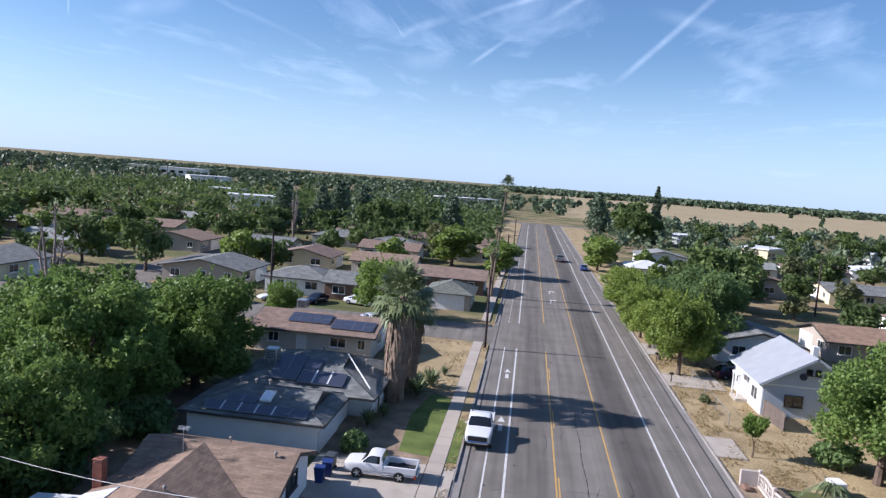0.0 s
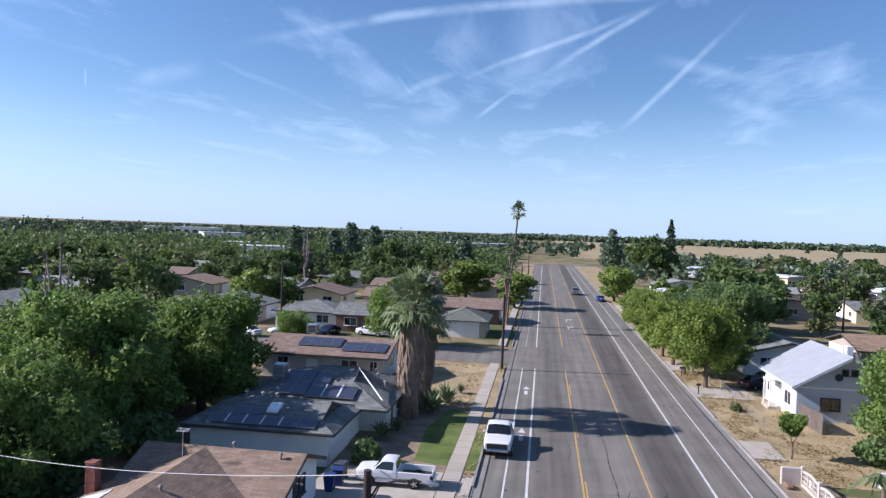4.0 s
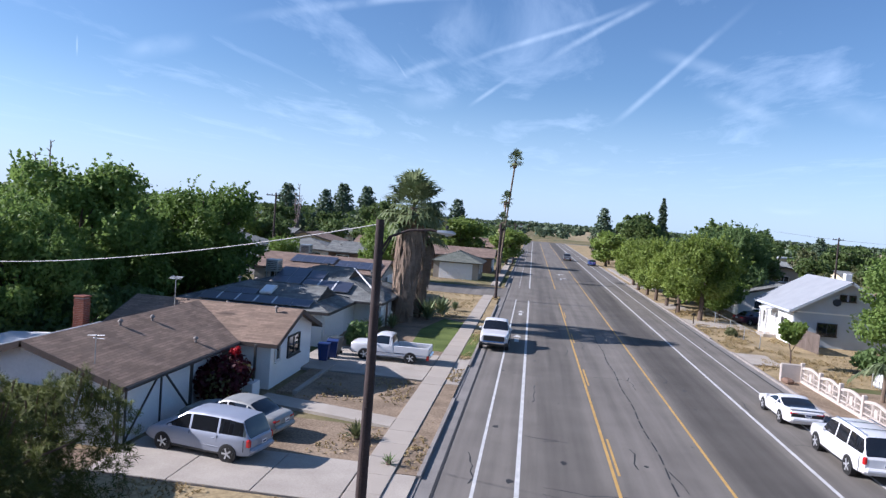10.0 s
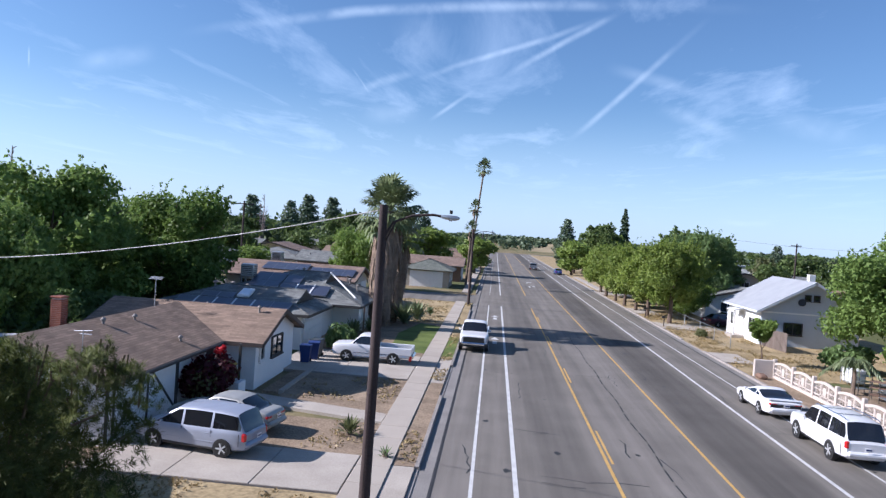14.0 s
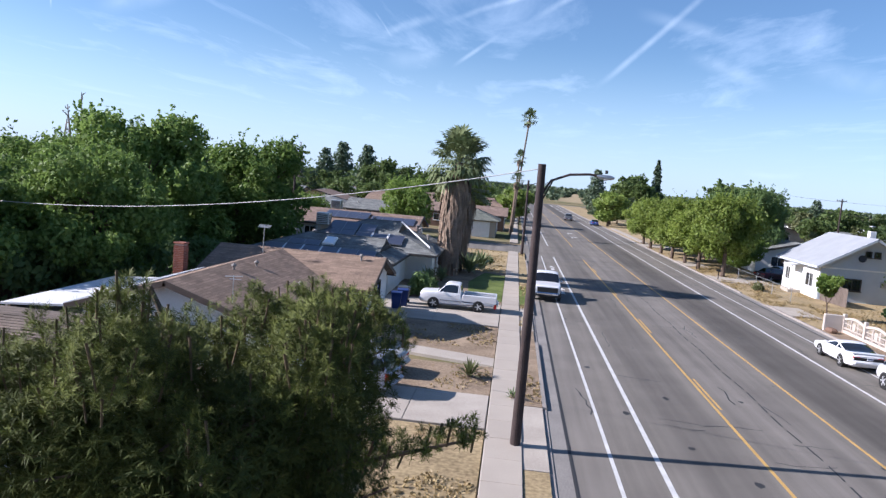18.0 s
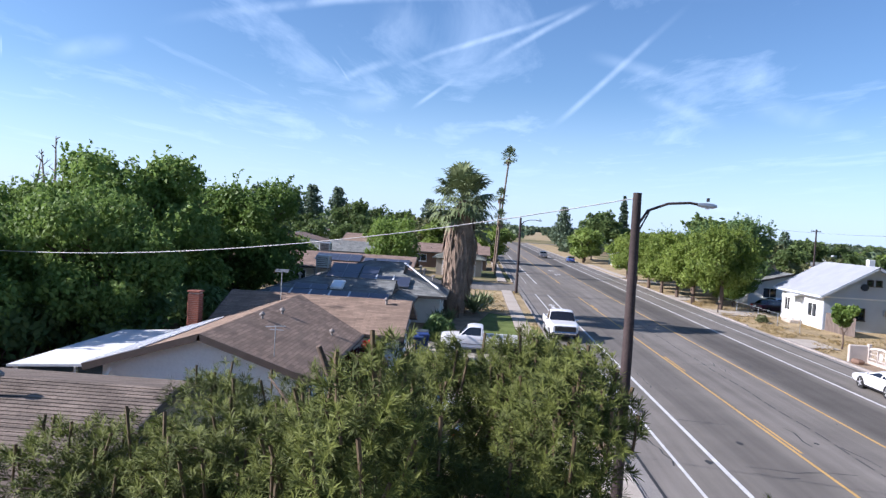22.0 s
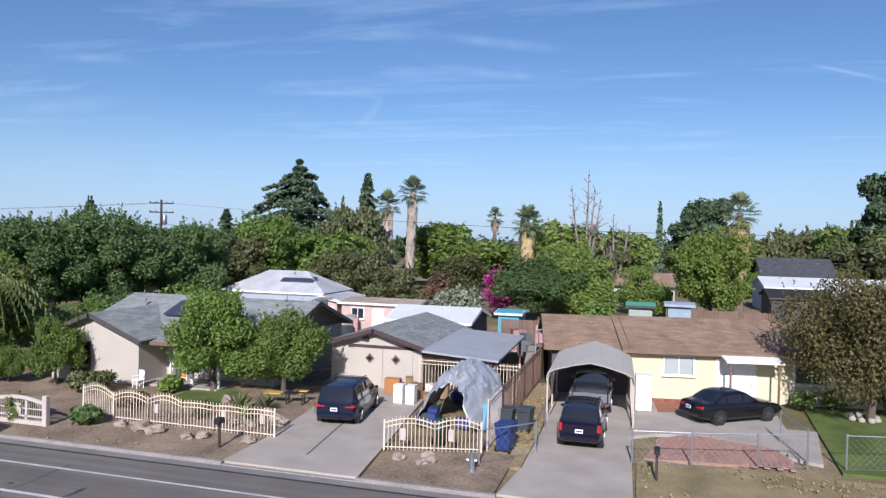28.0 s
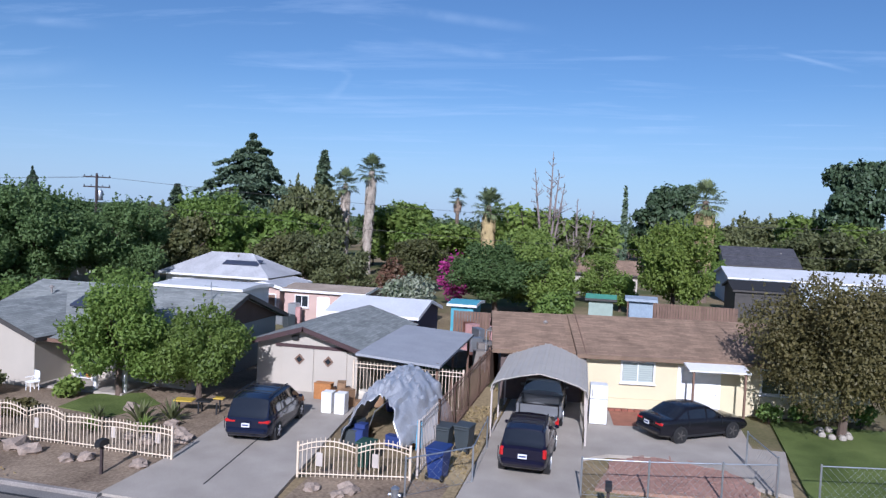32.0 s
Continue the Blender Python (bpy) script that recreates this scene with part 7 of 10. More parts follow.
def brick_patio():
    """Curved apron of red bricks behind the chain-link fence."""
    base = flat("brick_patio", [(19.6, -14.0), (22.5, -14.6), (23.4, -16.4), (22.6, -18.4), (21.0, -18.9), (19.9, -17)], -0.2, 0.125, mat("patio_bed", (0.33, 0.21, 0.15), 0.95, 0.2), "old red brick patio laid in soil", "patio")
    me = Mesh().box((0, 0, 0), (0.405, 0.192, 0.05), bev=0.010).data("brick", mat("dusty_brick", (0.34, 0.20, 0.15), 0.95, 0.3, 1.0, 14.0, bump=0.2, rand=0.35))
    rng = random.Random(9)
    for i in range(9):
        for j in range(24):
            x, y = 19.9 + i * 0.42 + (0.2 if j % 2 else 0), -14.5 - j * 0.2
            if (x - 20.6) ** 2 / 7.5 + (y + 16.4) ** 2 / 6.0 < 1.0 and x > 19.9:
                o = new("brick", me)
                o.parent = base
                o.matrix_basis = pose(x, y, 0.108 + rng.uniform(-.005, .005), rng.uniform(-1, 1), rng.uniform(-1, 1), rng.uniform(-2, 2))


brick_patio()


def carport():
    t = thing("metal_carport", "arched tan metal carport over a parked pickup", "carport", pose(27.2, -11.75, 0.1, 0, 0, 2))
    m_ = mat("tan_ribbed_metal", (0.476, 0.442, 0.383), 0.6, 0.08, 1.0, 12, metal=0.1)
    prof = [(-1.75, 1.75), (-1.68, 2.02), (-1.4, 2.18), (-0.7, 2.38), (0, 2.52), (0.7, 2.38), (1.4, 2.18), (1.68, 2.02), (1.75, 1.75)]
    for i in range(len(prof) - 1):
        (ya, za), (yb, zb) = prof[i], prof[i + 1]
        sheet = part("roof_sheet", Mesh().slab([(-3.9, ya, za), (3.5, ya, za), (3.5, yb, zb), (-3.9, yb, zb)], 0.025), m_, t)
        for k in range(1 if i in (0, 7) else 3):
            q = (k + 0.5) / (1 if i in (0, 7) else 3)
            y, z = ya + (yb - ya) * q, za + (zb - za) * q
            part("rib", Mesh().box((-0.2, y, z + 0.012), (7.4, 0.045, 0.03)), m_, sheet)
    for x in (-3.7, -1.3, 1.1, 3.4):
        for s in (-1, 1):
            part("leg", Mesh().box((x, s * 1.7, 0.88), (0.06, 0.06, 1.76)), IRON_W, t)
        part("hoop", Mesh().tube([(x, y * 0.97, z - 0.05) for y, z in prof], 0.03, 6), IRON_W, t)
    for s in (-1, 1):
        part("side_rail", Mesh().box((-0.15, s * 1.7, 1.7), (7.2, 0.05, 0.05)), IRON_W, t)
        part("base_rail", Mesh().box((-0.15, s * 1.7, 0.03), (7.2, 0.06, 0.06)), IRON_W, t)
    part("rear_wall", Mesh().box((3.55, 0, 1.0), (0.04, 3.4, 2.0)), BROWNWALL, t)
    return t


carport()


def fridge():
    t = thing("white_refrigerator", "old white refrigerator standing outdoors by the carport", "refrigerator", pose(26.8, -13.95, 0.14, 0, 0, 4))
    part("body", Mesh().box((0, 0, 0.9), (0.72, 0.78, 1.74), bev=0.03), WHITE, t)
    part("upper_door", Mesh().box((-0.4, 0, 1.45), (0.06, 0.76, 0.58), bev=0.02), WHITE, t)
    part("lower_door", Mesh().box((-0.4, 0, 0.58), (0.06, 0.76, 1.1), bev=0.02), WHITE, t)
    part("handle", Mesh().tube([(-0.45, 0.3, 1.25), (-0.47, 0.3, 1.4), (-0.45, 0.3, 1.6)], 0.015, 6), CHROME, t)


fridge()


def tarp_tent():
    """Silver tarpaulin draped over a frame and a parked thing, open towards the street."""
    t = thing("silver_tarp_shelter", "crumpled silver grey tarpaulin draped over a frame", "tarpaulin", pose(22.6, -6.85, 0.12, 0, 0, -4) @ Matrix.Diagonal((0.94, 0.80, 0.96, 1)))
    TARP = mat("silver_tarp", (0.44, 0.45, 0.47), 0.34, 0.14, 2.0, 9.0, bump=0.35, spec=0.6, metal=0.35)
    nx, ny = 44, 52
    vs, fs = [], []
    for i in range(nx + 1):
        for j in range(ny + 1):
            u, v = i / nx, j / ny * 2 - 1
            a = abs(v)
            hgt = 2.2 * (1 - 0.10 * (u - 0.3) ** 2) * (1 - a ** 2.1 * 0.97)
            hgt -= 0.55 * (1 - u) ** 3 * (1 - a)
            hgt += 0.16 * noise.noise(Vector((u * 4, v * 3, 1.3))) + 0.10 * abs(noise.noise(Vector((u * 9 + v * 3, v * 11, 4.0)))) + 0.04 * math.sin(v * 31 + u * 9 + 3 * noise.noise(Vector((u * 5, v * 5, 2)))) * a
            hgt += 0.07 * abs(math.sin(8.0 * v + 3.5 * u + 2.0 * noise.noise(Vector((u * 3, v * 3, 9))))) * (0.3 + a) + 0.11 * noise.noise(Vector((u * 13, v * 15, 5))) + 0.10 * abs(math.sin(14.0 * v - 6.0 * u + 2.5 * noise.noise(Vector((u * 4, v * 4, 3)))))
            y = v * (1.35 + 0.75 * min(1.0, u * 2.2)) + 0.16 * noise.noise(Vector((u * 6, v * 6, 7)))
            x = -1.55 + u * 3.5 + 0.15 * noise.noise(Vector((u * 3, v * 3, 4))) - 1.1 * a * (1 - u)
            vs.append((x, y, max(0.0, hgt)))
    for i in range(nx):
        for j in range(ny):
            fs.append((i * (ny + 1) + j, (i + 1) * (ny + 1) + j, (i + 1) * (ny + 1) + j + 1, i * (ny + 1) + j + 1))
    m = Mesh().add(vs, fs)
    m.s = True
    ob = part("sheet", m, TARP, t, smooth=True)
    md = ob.modifiers.new("thickness", "SOLIDIFY")
    md.thickness = 0.012
    for y in (-1.2, 1.2):
        part("frame_pole", Mesh().tube([(-1.1, y * 0.8, 0), (-0.95, y * 0.5, 1.0), (-0.9, 0, 1.45)], 0.025, 6), STEEL, t)
    part("frame_ridge", Mesh().tube([(-0.9, 0, 1.45), (1.7, 0, 1.75)], 0.025, 6), STEEL, t)
    part("blue_flap", Mesh().slab([(-1.9, -1.75, 0.1), (-1.55, -1.9, 0.1), (-1.2, -1.75, 1.0), (-1.3, -1.55, 1.0)], 0.02), mat("blue_tarp", (0.12, 0.34, 0.5), 0.5, 0.2), t, "loose blue tarp flap")
    return t


tarp_tent()


def crate(name, label, x, y, z, s, material, rz=0, cat="box"):
    t = thing(name, label, cat, pose(x, y, z, 0, 0, rz))
    part("body", Mesh().box((0, 0, s[2] / 2), s, bev=0.02), material, t)
    part("top_board", Mesh().box((0, 0, s[2] + 0.012), (s[0] * 1.02, s[1] * 1.02, 0.03), bev=0.008), material, t)
    part("front_panel", Mesh().box((-s[0] / 2 - 0.008, 0, s[2] / 2), (0.02, s[1] * 0.84, s[2] * 0.8), bev=0.006), material, t)


crate("white_cabinet", "white metal cabinet standing on the driveway", 24.2, -3.55, 0.14, (0.55, 0.48, 0.9), WHITE)
crate("white_cabinet", "white metal cabinet standing on the driveway", 24.2, -4.1, 0.14, (0.55, 0.48, 0.9), WHITE)
crate("wooden_chest", "orange brown wooden chest on the driveway", 26.0, -2.6, 0.14, (0.5, 0.85, 0.75), mat("orange_wood", (0.36, 0.16, 0.05), 0.6, 0.25, 2, 14), 3, "chest")
RNG = random.Random(40)
CL = [mat("clutter_red", (0.35, 0.04, 0.04), 0.6, 0.2), mat("clutter_blue", (0.03, 0.05, 0.18), 0.6, 0.2), mat("clutter_wood", (0.24, 0.15, 0.08), 0.8, 0.3), mat("clutter_cream", (0.6, 0.55, 0.45), 0.7, 0.2), mat("clutter_pink", (0.5, 0.25, 0.22), 0.7, 0.2), BIN_GREY]
for k in range(16):
    q = RNG.choice(range(6)) if k < 9 else RNG.choice((0, 1, 2, 5))
    n_ = ("red", "dark blue", "wooden", "cream", "pink", "grey")[q]
    x, y = (RNG.uniform(24.9, 26.0), RNG.uniform(-6.2, -3.2)) if k < 9 else (RNG.uniform(20.6, 22.2), RNG.uniform(-7.8, -5.6))
    crate("storage_box", f"{n_} box among the driveway clutter", x, y, 0.14, (RNG.uniform(.3, .6), RNG.uniform(.3, .7), RNG.uniform(.3, .95)), CL[q], RNG.uniform(-30, 30))
bin_cart("blue_bin", "blue wheeled recycling bin on the straw strip", 18.8, -9.35, BIN_BLUE, 0.12, 80, 1.12)
bin_cart("grey_bin", "dark grey wheeled bin beside the tarpaulin", 21.2, -8.95, BIN_GREY, 0.12, 85, 1.05)
bin_cart("grey_bin", "dark grey wheeled bin beside the straw strip", 21.5, -9.6, BIN_GREY, 0.12, 80, 1.05)
bin_cart("dark_bin", "dark wheeled bin inside the driveway gate", 19.2, -6.9, BIN_GREEN, 0.02, 85, 0.95)
hyd = thing("fire_hydrant", "small pale grey hydrant at the kerb", "hydrant", pose(16.3, -8.75, 0.1))
part("barrel", Mesh().tube([(0, 0, 0), (0, 0, 0.06), (0, 0, 0.08), (0, 0, 0.55), (0, 0, 0.62), (0, 0, 0.7)], [0.17, 0.17, 0.12, 0.12, 0.14, 0.04], 12), STEEL, hyd)
part("outlet", Mesh().tube([(0, -0.2, 0.42), (0, 0.2, 0.42)], 0.055, 8), STEEL, hyd)


def chain_link(name, pts, h, label, step=0.22, gate=False):
    """Steel posts, rails and a woven wire mesh."""
    t = thing(name, label, "fence")
    m = Mesh()
    for (x0, y0), (x1, y1) in zip(pts, pts[1:]):
        a, b = Vector((x0, y0, 0.1)), Vector((x1, y1, 0.1))
        L = (b - a).length
        part("post", Mesh().tube([a, a + Vector((0, 0, h + 0.06))], 0.03, 8), STEEL, t)
        part("top_rail", Mesh().tube([a + Vector((0, 0, h)), b + Vector((0, 0, h))], 0.02, 6), STEEL, t)
        part("bottom_wire", Mesh().tube([a + Vector((0, 0, 0.05)), b + Vector((0, 0, 0.05))], 0.006, 4), STEEL, t)
        q = 0.0
        while q < L:
            for s in (-1, 1):
                e = q + s * h
                z1 = h
                if e < 0:
                    z1, e = q, 0
                elif e > L:
                    z1, e = L - q, L
                p0, p1 = a + (b - a) * (q / L), a + (b - a) * (e / L) + Vector((0, 0, z1))
                w = Vector((0, 0, 0.004))
                o = len(m.v)
                m.v += [tuple(p0 - w), tuple(p0 + w), tuple(p1 + w), tuple(p1 - w)]
                m.f.append((o, o + 1, o + 2, o + 3))
            q += step
    part("post", Mesh().tube([b, b + Vector((0, 0, h + 0.06))], 0.03, 8), STEEL, t)
    part("wire_mesh", m, STEEL, t)


chain_link("chain_link_fence", [(18.9, -13.6), (19.3, -15.5), (19.9, -17.6), (20.4, -19.2)], 1.1, "galvanised chain-link fence before the brick patio")
chain_link("chain_link_gate", [(20.9, -19.3), (23.4, -18.9)], 1.15, "galvanised chain-link gate standing open")
chain_link("chain_link_lawn", [(20.6, -20.4), (21.2, -23), (21.8, -26), (22.4, -30), (23, -36)], 1.15, "galvanised chain-link fence round the green lawn")
chain_link("chain_link_strip", [(17.1, -8.8), (18.8, -10.4), (22.0, -10.3)], 1.1, "low chain-link fence round the straw strip", 0.3)
chain_link("chain_link_white_house", [(17.2, 37), (17.2, 41), (17.2, 45), (17.2, 50), (17.2, 55)], 1.05, "rusty chain-link fence before the white house", 0.3)

# sheds and roofs behind
def shed(name, label, x0, x1, y0, y1, eave, ridge, axis, wall, roof, trim=None):
    h = thing(name, label, "shed")
    block(h, x0, x1, y0, y1, 0, eave, ridge, axis, wall, roof, over=0.25, trim=trim or TRIM_W)
    return h


ROOF_PALE = mat("weathered_white_roof", (0.40, 0.40, 0.41), 0.85, 0.25, 0.6, 8.0, bump=0.2)
ROOF_TAN = mat("tan_sheet_roof", (0.36, 0.29, 0.22), 0.85, 0.3, 0.5, 8.0, bump=0.2)
TEAL = mat("teal_sheet", (0.10, 0.32, 0.40), 0.6, 0.15, 0.8, 10)
s_ = shed("white_roof_shed", "dark and pale blue shed with a bright white roof", 37.0, 42.5, -3.5, 1.7, 2.3, 3.0, "y", mat("navy_sheet", (0.035, 0.04, 0.07), 0.7, 0.15), ROOF_WHITE)
part("lower_siding", Mesh().box((36.98, -0.9, 1.2), (0.06, 5.1, 2.2), bev=0.01), mat("pale_blue_siding", (0.42, 0.55, 0.68), 0.7, 0.12, 1.0, 8), s_, "pale blue siding")
shed("teal_shed", "teal metal shed behind the white roof", 47, 50, -5.0, -3.4, 2.0, 2.15, "y", TEAL, TEAL)
hw = simple_house("white_roof_house", "low house with a white hip roof and a solar heater", 52.5, 58.0, 13.9, 23.4, PALE, ROOF_PALE, "y", 2.35, 1.75, "hip", TRIM_W, front="-x", garage=False, seed=12)
part("solar_mat", Mesh().box((0, 0, 0), (1.1, 3.4, 0.06)), PANEL, hw, "black solar heater mat", at=pose(54.0, 16.9, 3.42, 0, -23.0, 0))
sp_ = shed("pink_shed", "pink stucco outbuilding with a pale flat roof", 46, 51, 9.4, 12.0, 2.45, 2.75, "x", PINK, ROOF_PALE)
sc_ = shed("cream_shed", "pale pink outbuilding with a low tan roof", 46, 50.5, 2.9, 9.0, 2.35, 2.6, "y", PINK, ROOF_TAN)
for y in (4.2, 7.6):
    window(sc_, (46.0, y, 1.5), 1.1, 0.9, "-x")
door(sc_, (46.0, 5.9, 1.05), 0.9, 2.0, "-x", WHITE)
window(sp_, (46.0, 11.2, 1.5), 0.9, 0.9, "-x", BROWNWALL)
door(sp_, (46.0, 10.1, 1.05), 0.85, 2.0, "-x", BROWNWALL)
shed("pale_trailer", "pale flat-roofed trailer behind the house", 39.6, 43.5, 9.0, 15.0, 2.85, 3.0, "y", PALE, ROOF_WHITE)
simple_house("pale_hip_house", "small pale hip-roofed house behind trees", 55, 61, 30, 38, PALE, ROOF_WHITE, "y", 2.6, 1.5, "hip", TRIM_W, front="-x", garage=False, seed=13)
simple_house("dark_roof_house", "house with a dark roof behind the gardens", 106, 117, -40.3, -31.0, PALE, SH_DARK, "y", 3.2, 2.6, front="-x", garage=False, seed=14)
simple_house("tan_back_house", "low tan house with a brown roof behind the gardens", 80, 87, -17.5, -10.5, TAN, SH_TAN, "y", 2.6, 1.4, front="-x", garage=False, seed=15)
shed("white_long_shed", "long white roofed building behind the lawn", 80, 90, -49, -27.2, 3.0, 3.95, "y", GREYBLUE, ROOF_WHITE)
shed("dark_canopy", "dark shade canopy behind the roof", 68, 74, -31.2, -25.8, 2.6, 3.3, "y", TRIM_D, mat("black_shade_cloth", (0.02, 0.02, 0.022), 0.9, 0.2), TRIM_D)
shed("green_trim_shed", "small green trimmed shed beyond the ridge", 50, 52.5, -14.6, -12.9, 2.75, 2.95, "y", mat("sage_siding", (0.30, 0.36, 0.31), 0.8, 0.1), mat("green_sheet", (0.10, 0.30, 0.20), 0.6, 0.15), TRIM_D)
fw = thing("rear_wooden_fence", "weathered brown board fence behind the cream house", "fence")
bx_ = shed("blue_grey_cabinet", "blue grey metal store box behind the ridge", 46.0, 47.6, -17.1, -15.6, 3.3, 3.42, "y", mat("blue_grey_sheet", (0.26, 0.32, 0.38), 0.6, 0.15, 1.0, 8), mat("blue_grey_lid", (0.30, 0.35, 0.40), 0.6, 0.15), mat("blue_grey_lid", (0, 0, 0)))
FB = mat("brown_boards", (0.17, 0.11, 0.08), 0.9, 0.3, 2, 20, bump=0.3, rand=0.5)
bd = Mesh().box((0, 0, 0.85), (0.025, 0.18, 1.7), bev=0.004).data("board", FB)
for k in range(110):
    o = new("board", bd)
    o.parent = fw
    o.matrix_basis = pose(41.5, -9 - 0.2 * k, 0.02)
for k in range(45):
    o = new("board", bd)
    o.parent = fw
    o.matrix_basis = pose(31.5 + 0.2 * k, -8.75, 0.02, 0, 0, 90)
for k in range(40):
    o = new("board", bd)
    o.parent = fw
    o.matrix_basis = pose(54.0, -15.8 - 0.2 * k, 0.02) @ Matrix.Diagonal((1, 1, 1.32, 1))
for z in (0.4, 1.4):
    part("fence_rail", Mesh().box((41.54, -20, z), (0.05, 22, 0.09)), FB, fw)

# piled clutter in the yard behind the garage and along the brown fence
YRNG = random.Random(77)
PILE = [mat("grey_boards", (0.20, 0.18, 0.16), 0.9, 0.3), BROWNWALL, BIN_GREY, mat("rust_iron", (0.16, 0.07, 0.045), 0.9, 0.3), mat("faded_pink", (0.42, 0.24, 0.22), 0.8, 0.2), STEEL]
for k in range(22):
    q = YRNG.randrange(6)
    n_ = ("weathered grey", "dark brown", "dark grey", "rusty", "faded pink", "pale metal")[q]
    x, y = YRNG.uniform(35.2, 45.0), YRNG.uniform(-8.3, -4.3)
    crate("yard_crate", f"{n_} crate among piled things behind the garage", x, y, 0.02, (YRNG.uniform(.5, 1.3), YRNG.uniform(.4, 1.2), YRNG.uniform(.5, 1.7)), PILE[q], YRNG.uniform(-40, 40))
for k in range(9):
    q = YRNG.randrange(6)
    n_ = ("weathered grey", "dark brown", "dark grey", "rusty", "faded pink", "pale metal")[q]
    crate("yard_crate", f"{n_} crate before the pink outbuilding", YRNG.uniform(41.5, 45.2), YRNG.uniform(3.0, 8.5), 0.02, (YRNG.uniform(.4, .9), YRNG.uniform(.4, .9), YRNG.uniform(.6, 1.9)), PILE[q], YRNG.uniform(-40, 40))
bf = thing("yard_board_fence", "brown board fence behind the piled things", "fence")
for k in range(24):
    part("board", Mesh().box((45.6, -8.6 + 0.2 * k, 0.85), (0.03, 0.18, 1.7), bev=0.004), FB, bf)
for k, (x, y, h) in enumerate(((35.0, -8.4, 2.6), (38.5, -8.5, 2.3))):
    sl = thing("yard_shelf", "tall metal shelf with odds and ends in the yard", "rack", pose(x, y, 0.02, 0, 0, 90))
    for a in (-0.35, 0.35):
        for b in (-0.7, 0.7):
            part("upright", Mesh().box((a, b, h / 2), (0.05, 0.05, h)), STEEL, sl)
    for z in (0.5, 1.1, 1.7, h - 0.05):
        part("shelf", Mesh().box((0, 0, z), (0.75, 1.5, 0.04)), PILE[k], sl)

# ---- planting ----
def place(proto, x, y, rz=0.0, z=0.0):
    proto.matrix_basis = pose(x, y, z, 0, 0, rz)
    return proto


# big trees behind the brown house
BIG_A = place(tree_proto("large_tree", "large dense green broadleaf tree behind the gardens", 101, 10.4, 5.2, -0.6, LEAF_D, 34000, 0.20, 38, 0.35, shoots=520, lobe=(0.17, 0.34), core=0.5, loose=0.2), -27.6, 22.5)
BIG_B = place(tree_proto("large_tree_two", "large dark green broadleaf tree in a backyard", 102, 9.4, 5.0, -0.8, LEAF_D, 32000, 0.20, 38, 0.35, shoots=480, lobe=(0.17, 0.34), core=0.5, loose=0.2), -24.6, 31.5)
plant(BIG_B, -35.5, 27, 0.92, 40)
plant(BIG_A, -36, 35, 0.85, 200)
plant(BIG_B, -24.6, 13.2, 0.84, 120, sx=0.72)
plant(BIG_B, -32, 13.5, 0.72, 80, sx=0.85)
plant(BIG_A, -29.5, 41, 0.72, 130)
plant(BIG_B, -29.5, 8.0, 0.8, 190, sx=0.85)
plant(BIG_A, -41, 19, 0.6, 250, sx=0.8)
plant(BIG_B, -39, 9.0, 0.7, 300, sx=0.9)
for k, (x, y, r, h) in enumerate(((-23.6, 12.5, 2.3, 2.6), (-26.5, 9.5, 2.5, 3.0), (-29.5, 6.0, 2.6, 2.8), (-24.5, 17.0, 2.4, 3.0), (-22.8, 21.0, 2.2, 2.8), (-30.5, 19.0, 2.8, 3.2), (-34.5, 8.0, 2.6, 3.0), (-28.0, 14.0, 2.4, 2.6))):
    bush("backyard_shrub", "dense dark shrub in the shade of backyard trees", x, y, r, h, LEAF_B, 1700, 0.26, 300 + k, group="backyard shrubs")
MID_A = place(tree_proto("broadleaf_tree", "leafy mid-green broadleaf tree by the verge", 111, 8.6, 3.5, 1.0, LEAF_V, 18000, 0.17, 28, 0.22, shoots=460, loose=0.26, lobe=(0.2, 0.38), core=0.5), 16.2, 51.6)
MID_C = place(tree_proto("bright_tree", "bright green rounded broadleaf tree", 112, 7.6, 3.6, 0.5, LEAF_C, 12000, 0.19, 18, 0.22, shoots=200), -17.5, 66)
MID_B = place(tree_proto("dark_tree", "dense dark green rounded tree", 113, 9.0, 4.2, 1.3, LEAF_B, 25000, 0.17, 30, 0.26, shoots=420, lobe=(0.18, 0.36), core=0.52, loose=0.15), 30.5, 33.0)
# lighter copies of the same kinds for the distance
FAR_A = place(tree_proto("green_tree", "rounded mid-green tree among the far gardens", 115, 8.6, 3.5, 0.6, LEAF_A, 4200, 0.36, 13, 0.22, shoots=40), 15.9, 137)
STONE = place(tree_proto("stone_pine", "broad dark umbrella pine on the skyline", 119, 14.0, 4.6, 4.0, CEDAR_D, 9000, 0.42, 20, 0.35, squash=0.6, shoots=60), 112, -22.6)
STONE.matrix_basis = pose(112, -22.6, 0) @ Matrix.Diagonal((1.05, 1.05, 1.17, 1))
FAR_M = place(tree_proto("mid_tree", "leafy olive green tree behind the ridge", 127, 8.4, 3.7, 0.4, LEAF_A, 11000, 0.21, 24, 0.22, loose=0.2, shoots=260), 57.5, -9.0)
FAR_B = place(tree_proto("dark_green_tree", "dense dark green tree among the far gardens", 116, 9.0, 4.2, 0.5, LEAF_F, 4600, 0.38, 14, 0.26, shoots=50), 110, -22.5)
FAR_C = place(tree_proto("light_green_tree", "light green rounded tree among the far gardens", 117, 7.6, 3.6, 0.3, LEAF_C, 4200, 0.36, 13, 0.22, shoots=45), 70, 24.3)
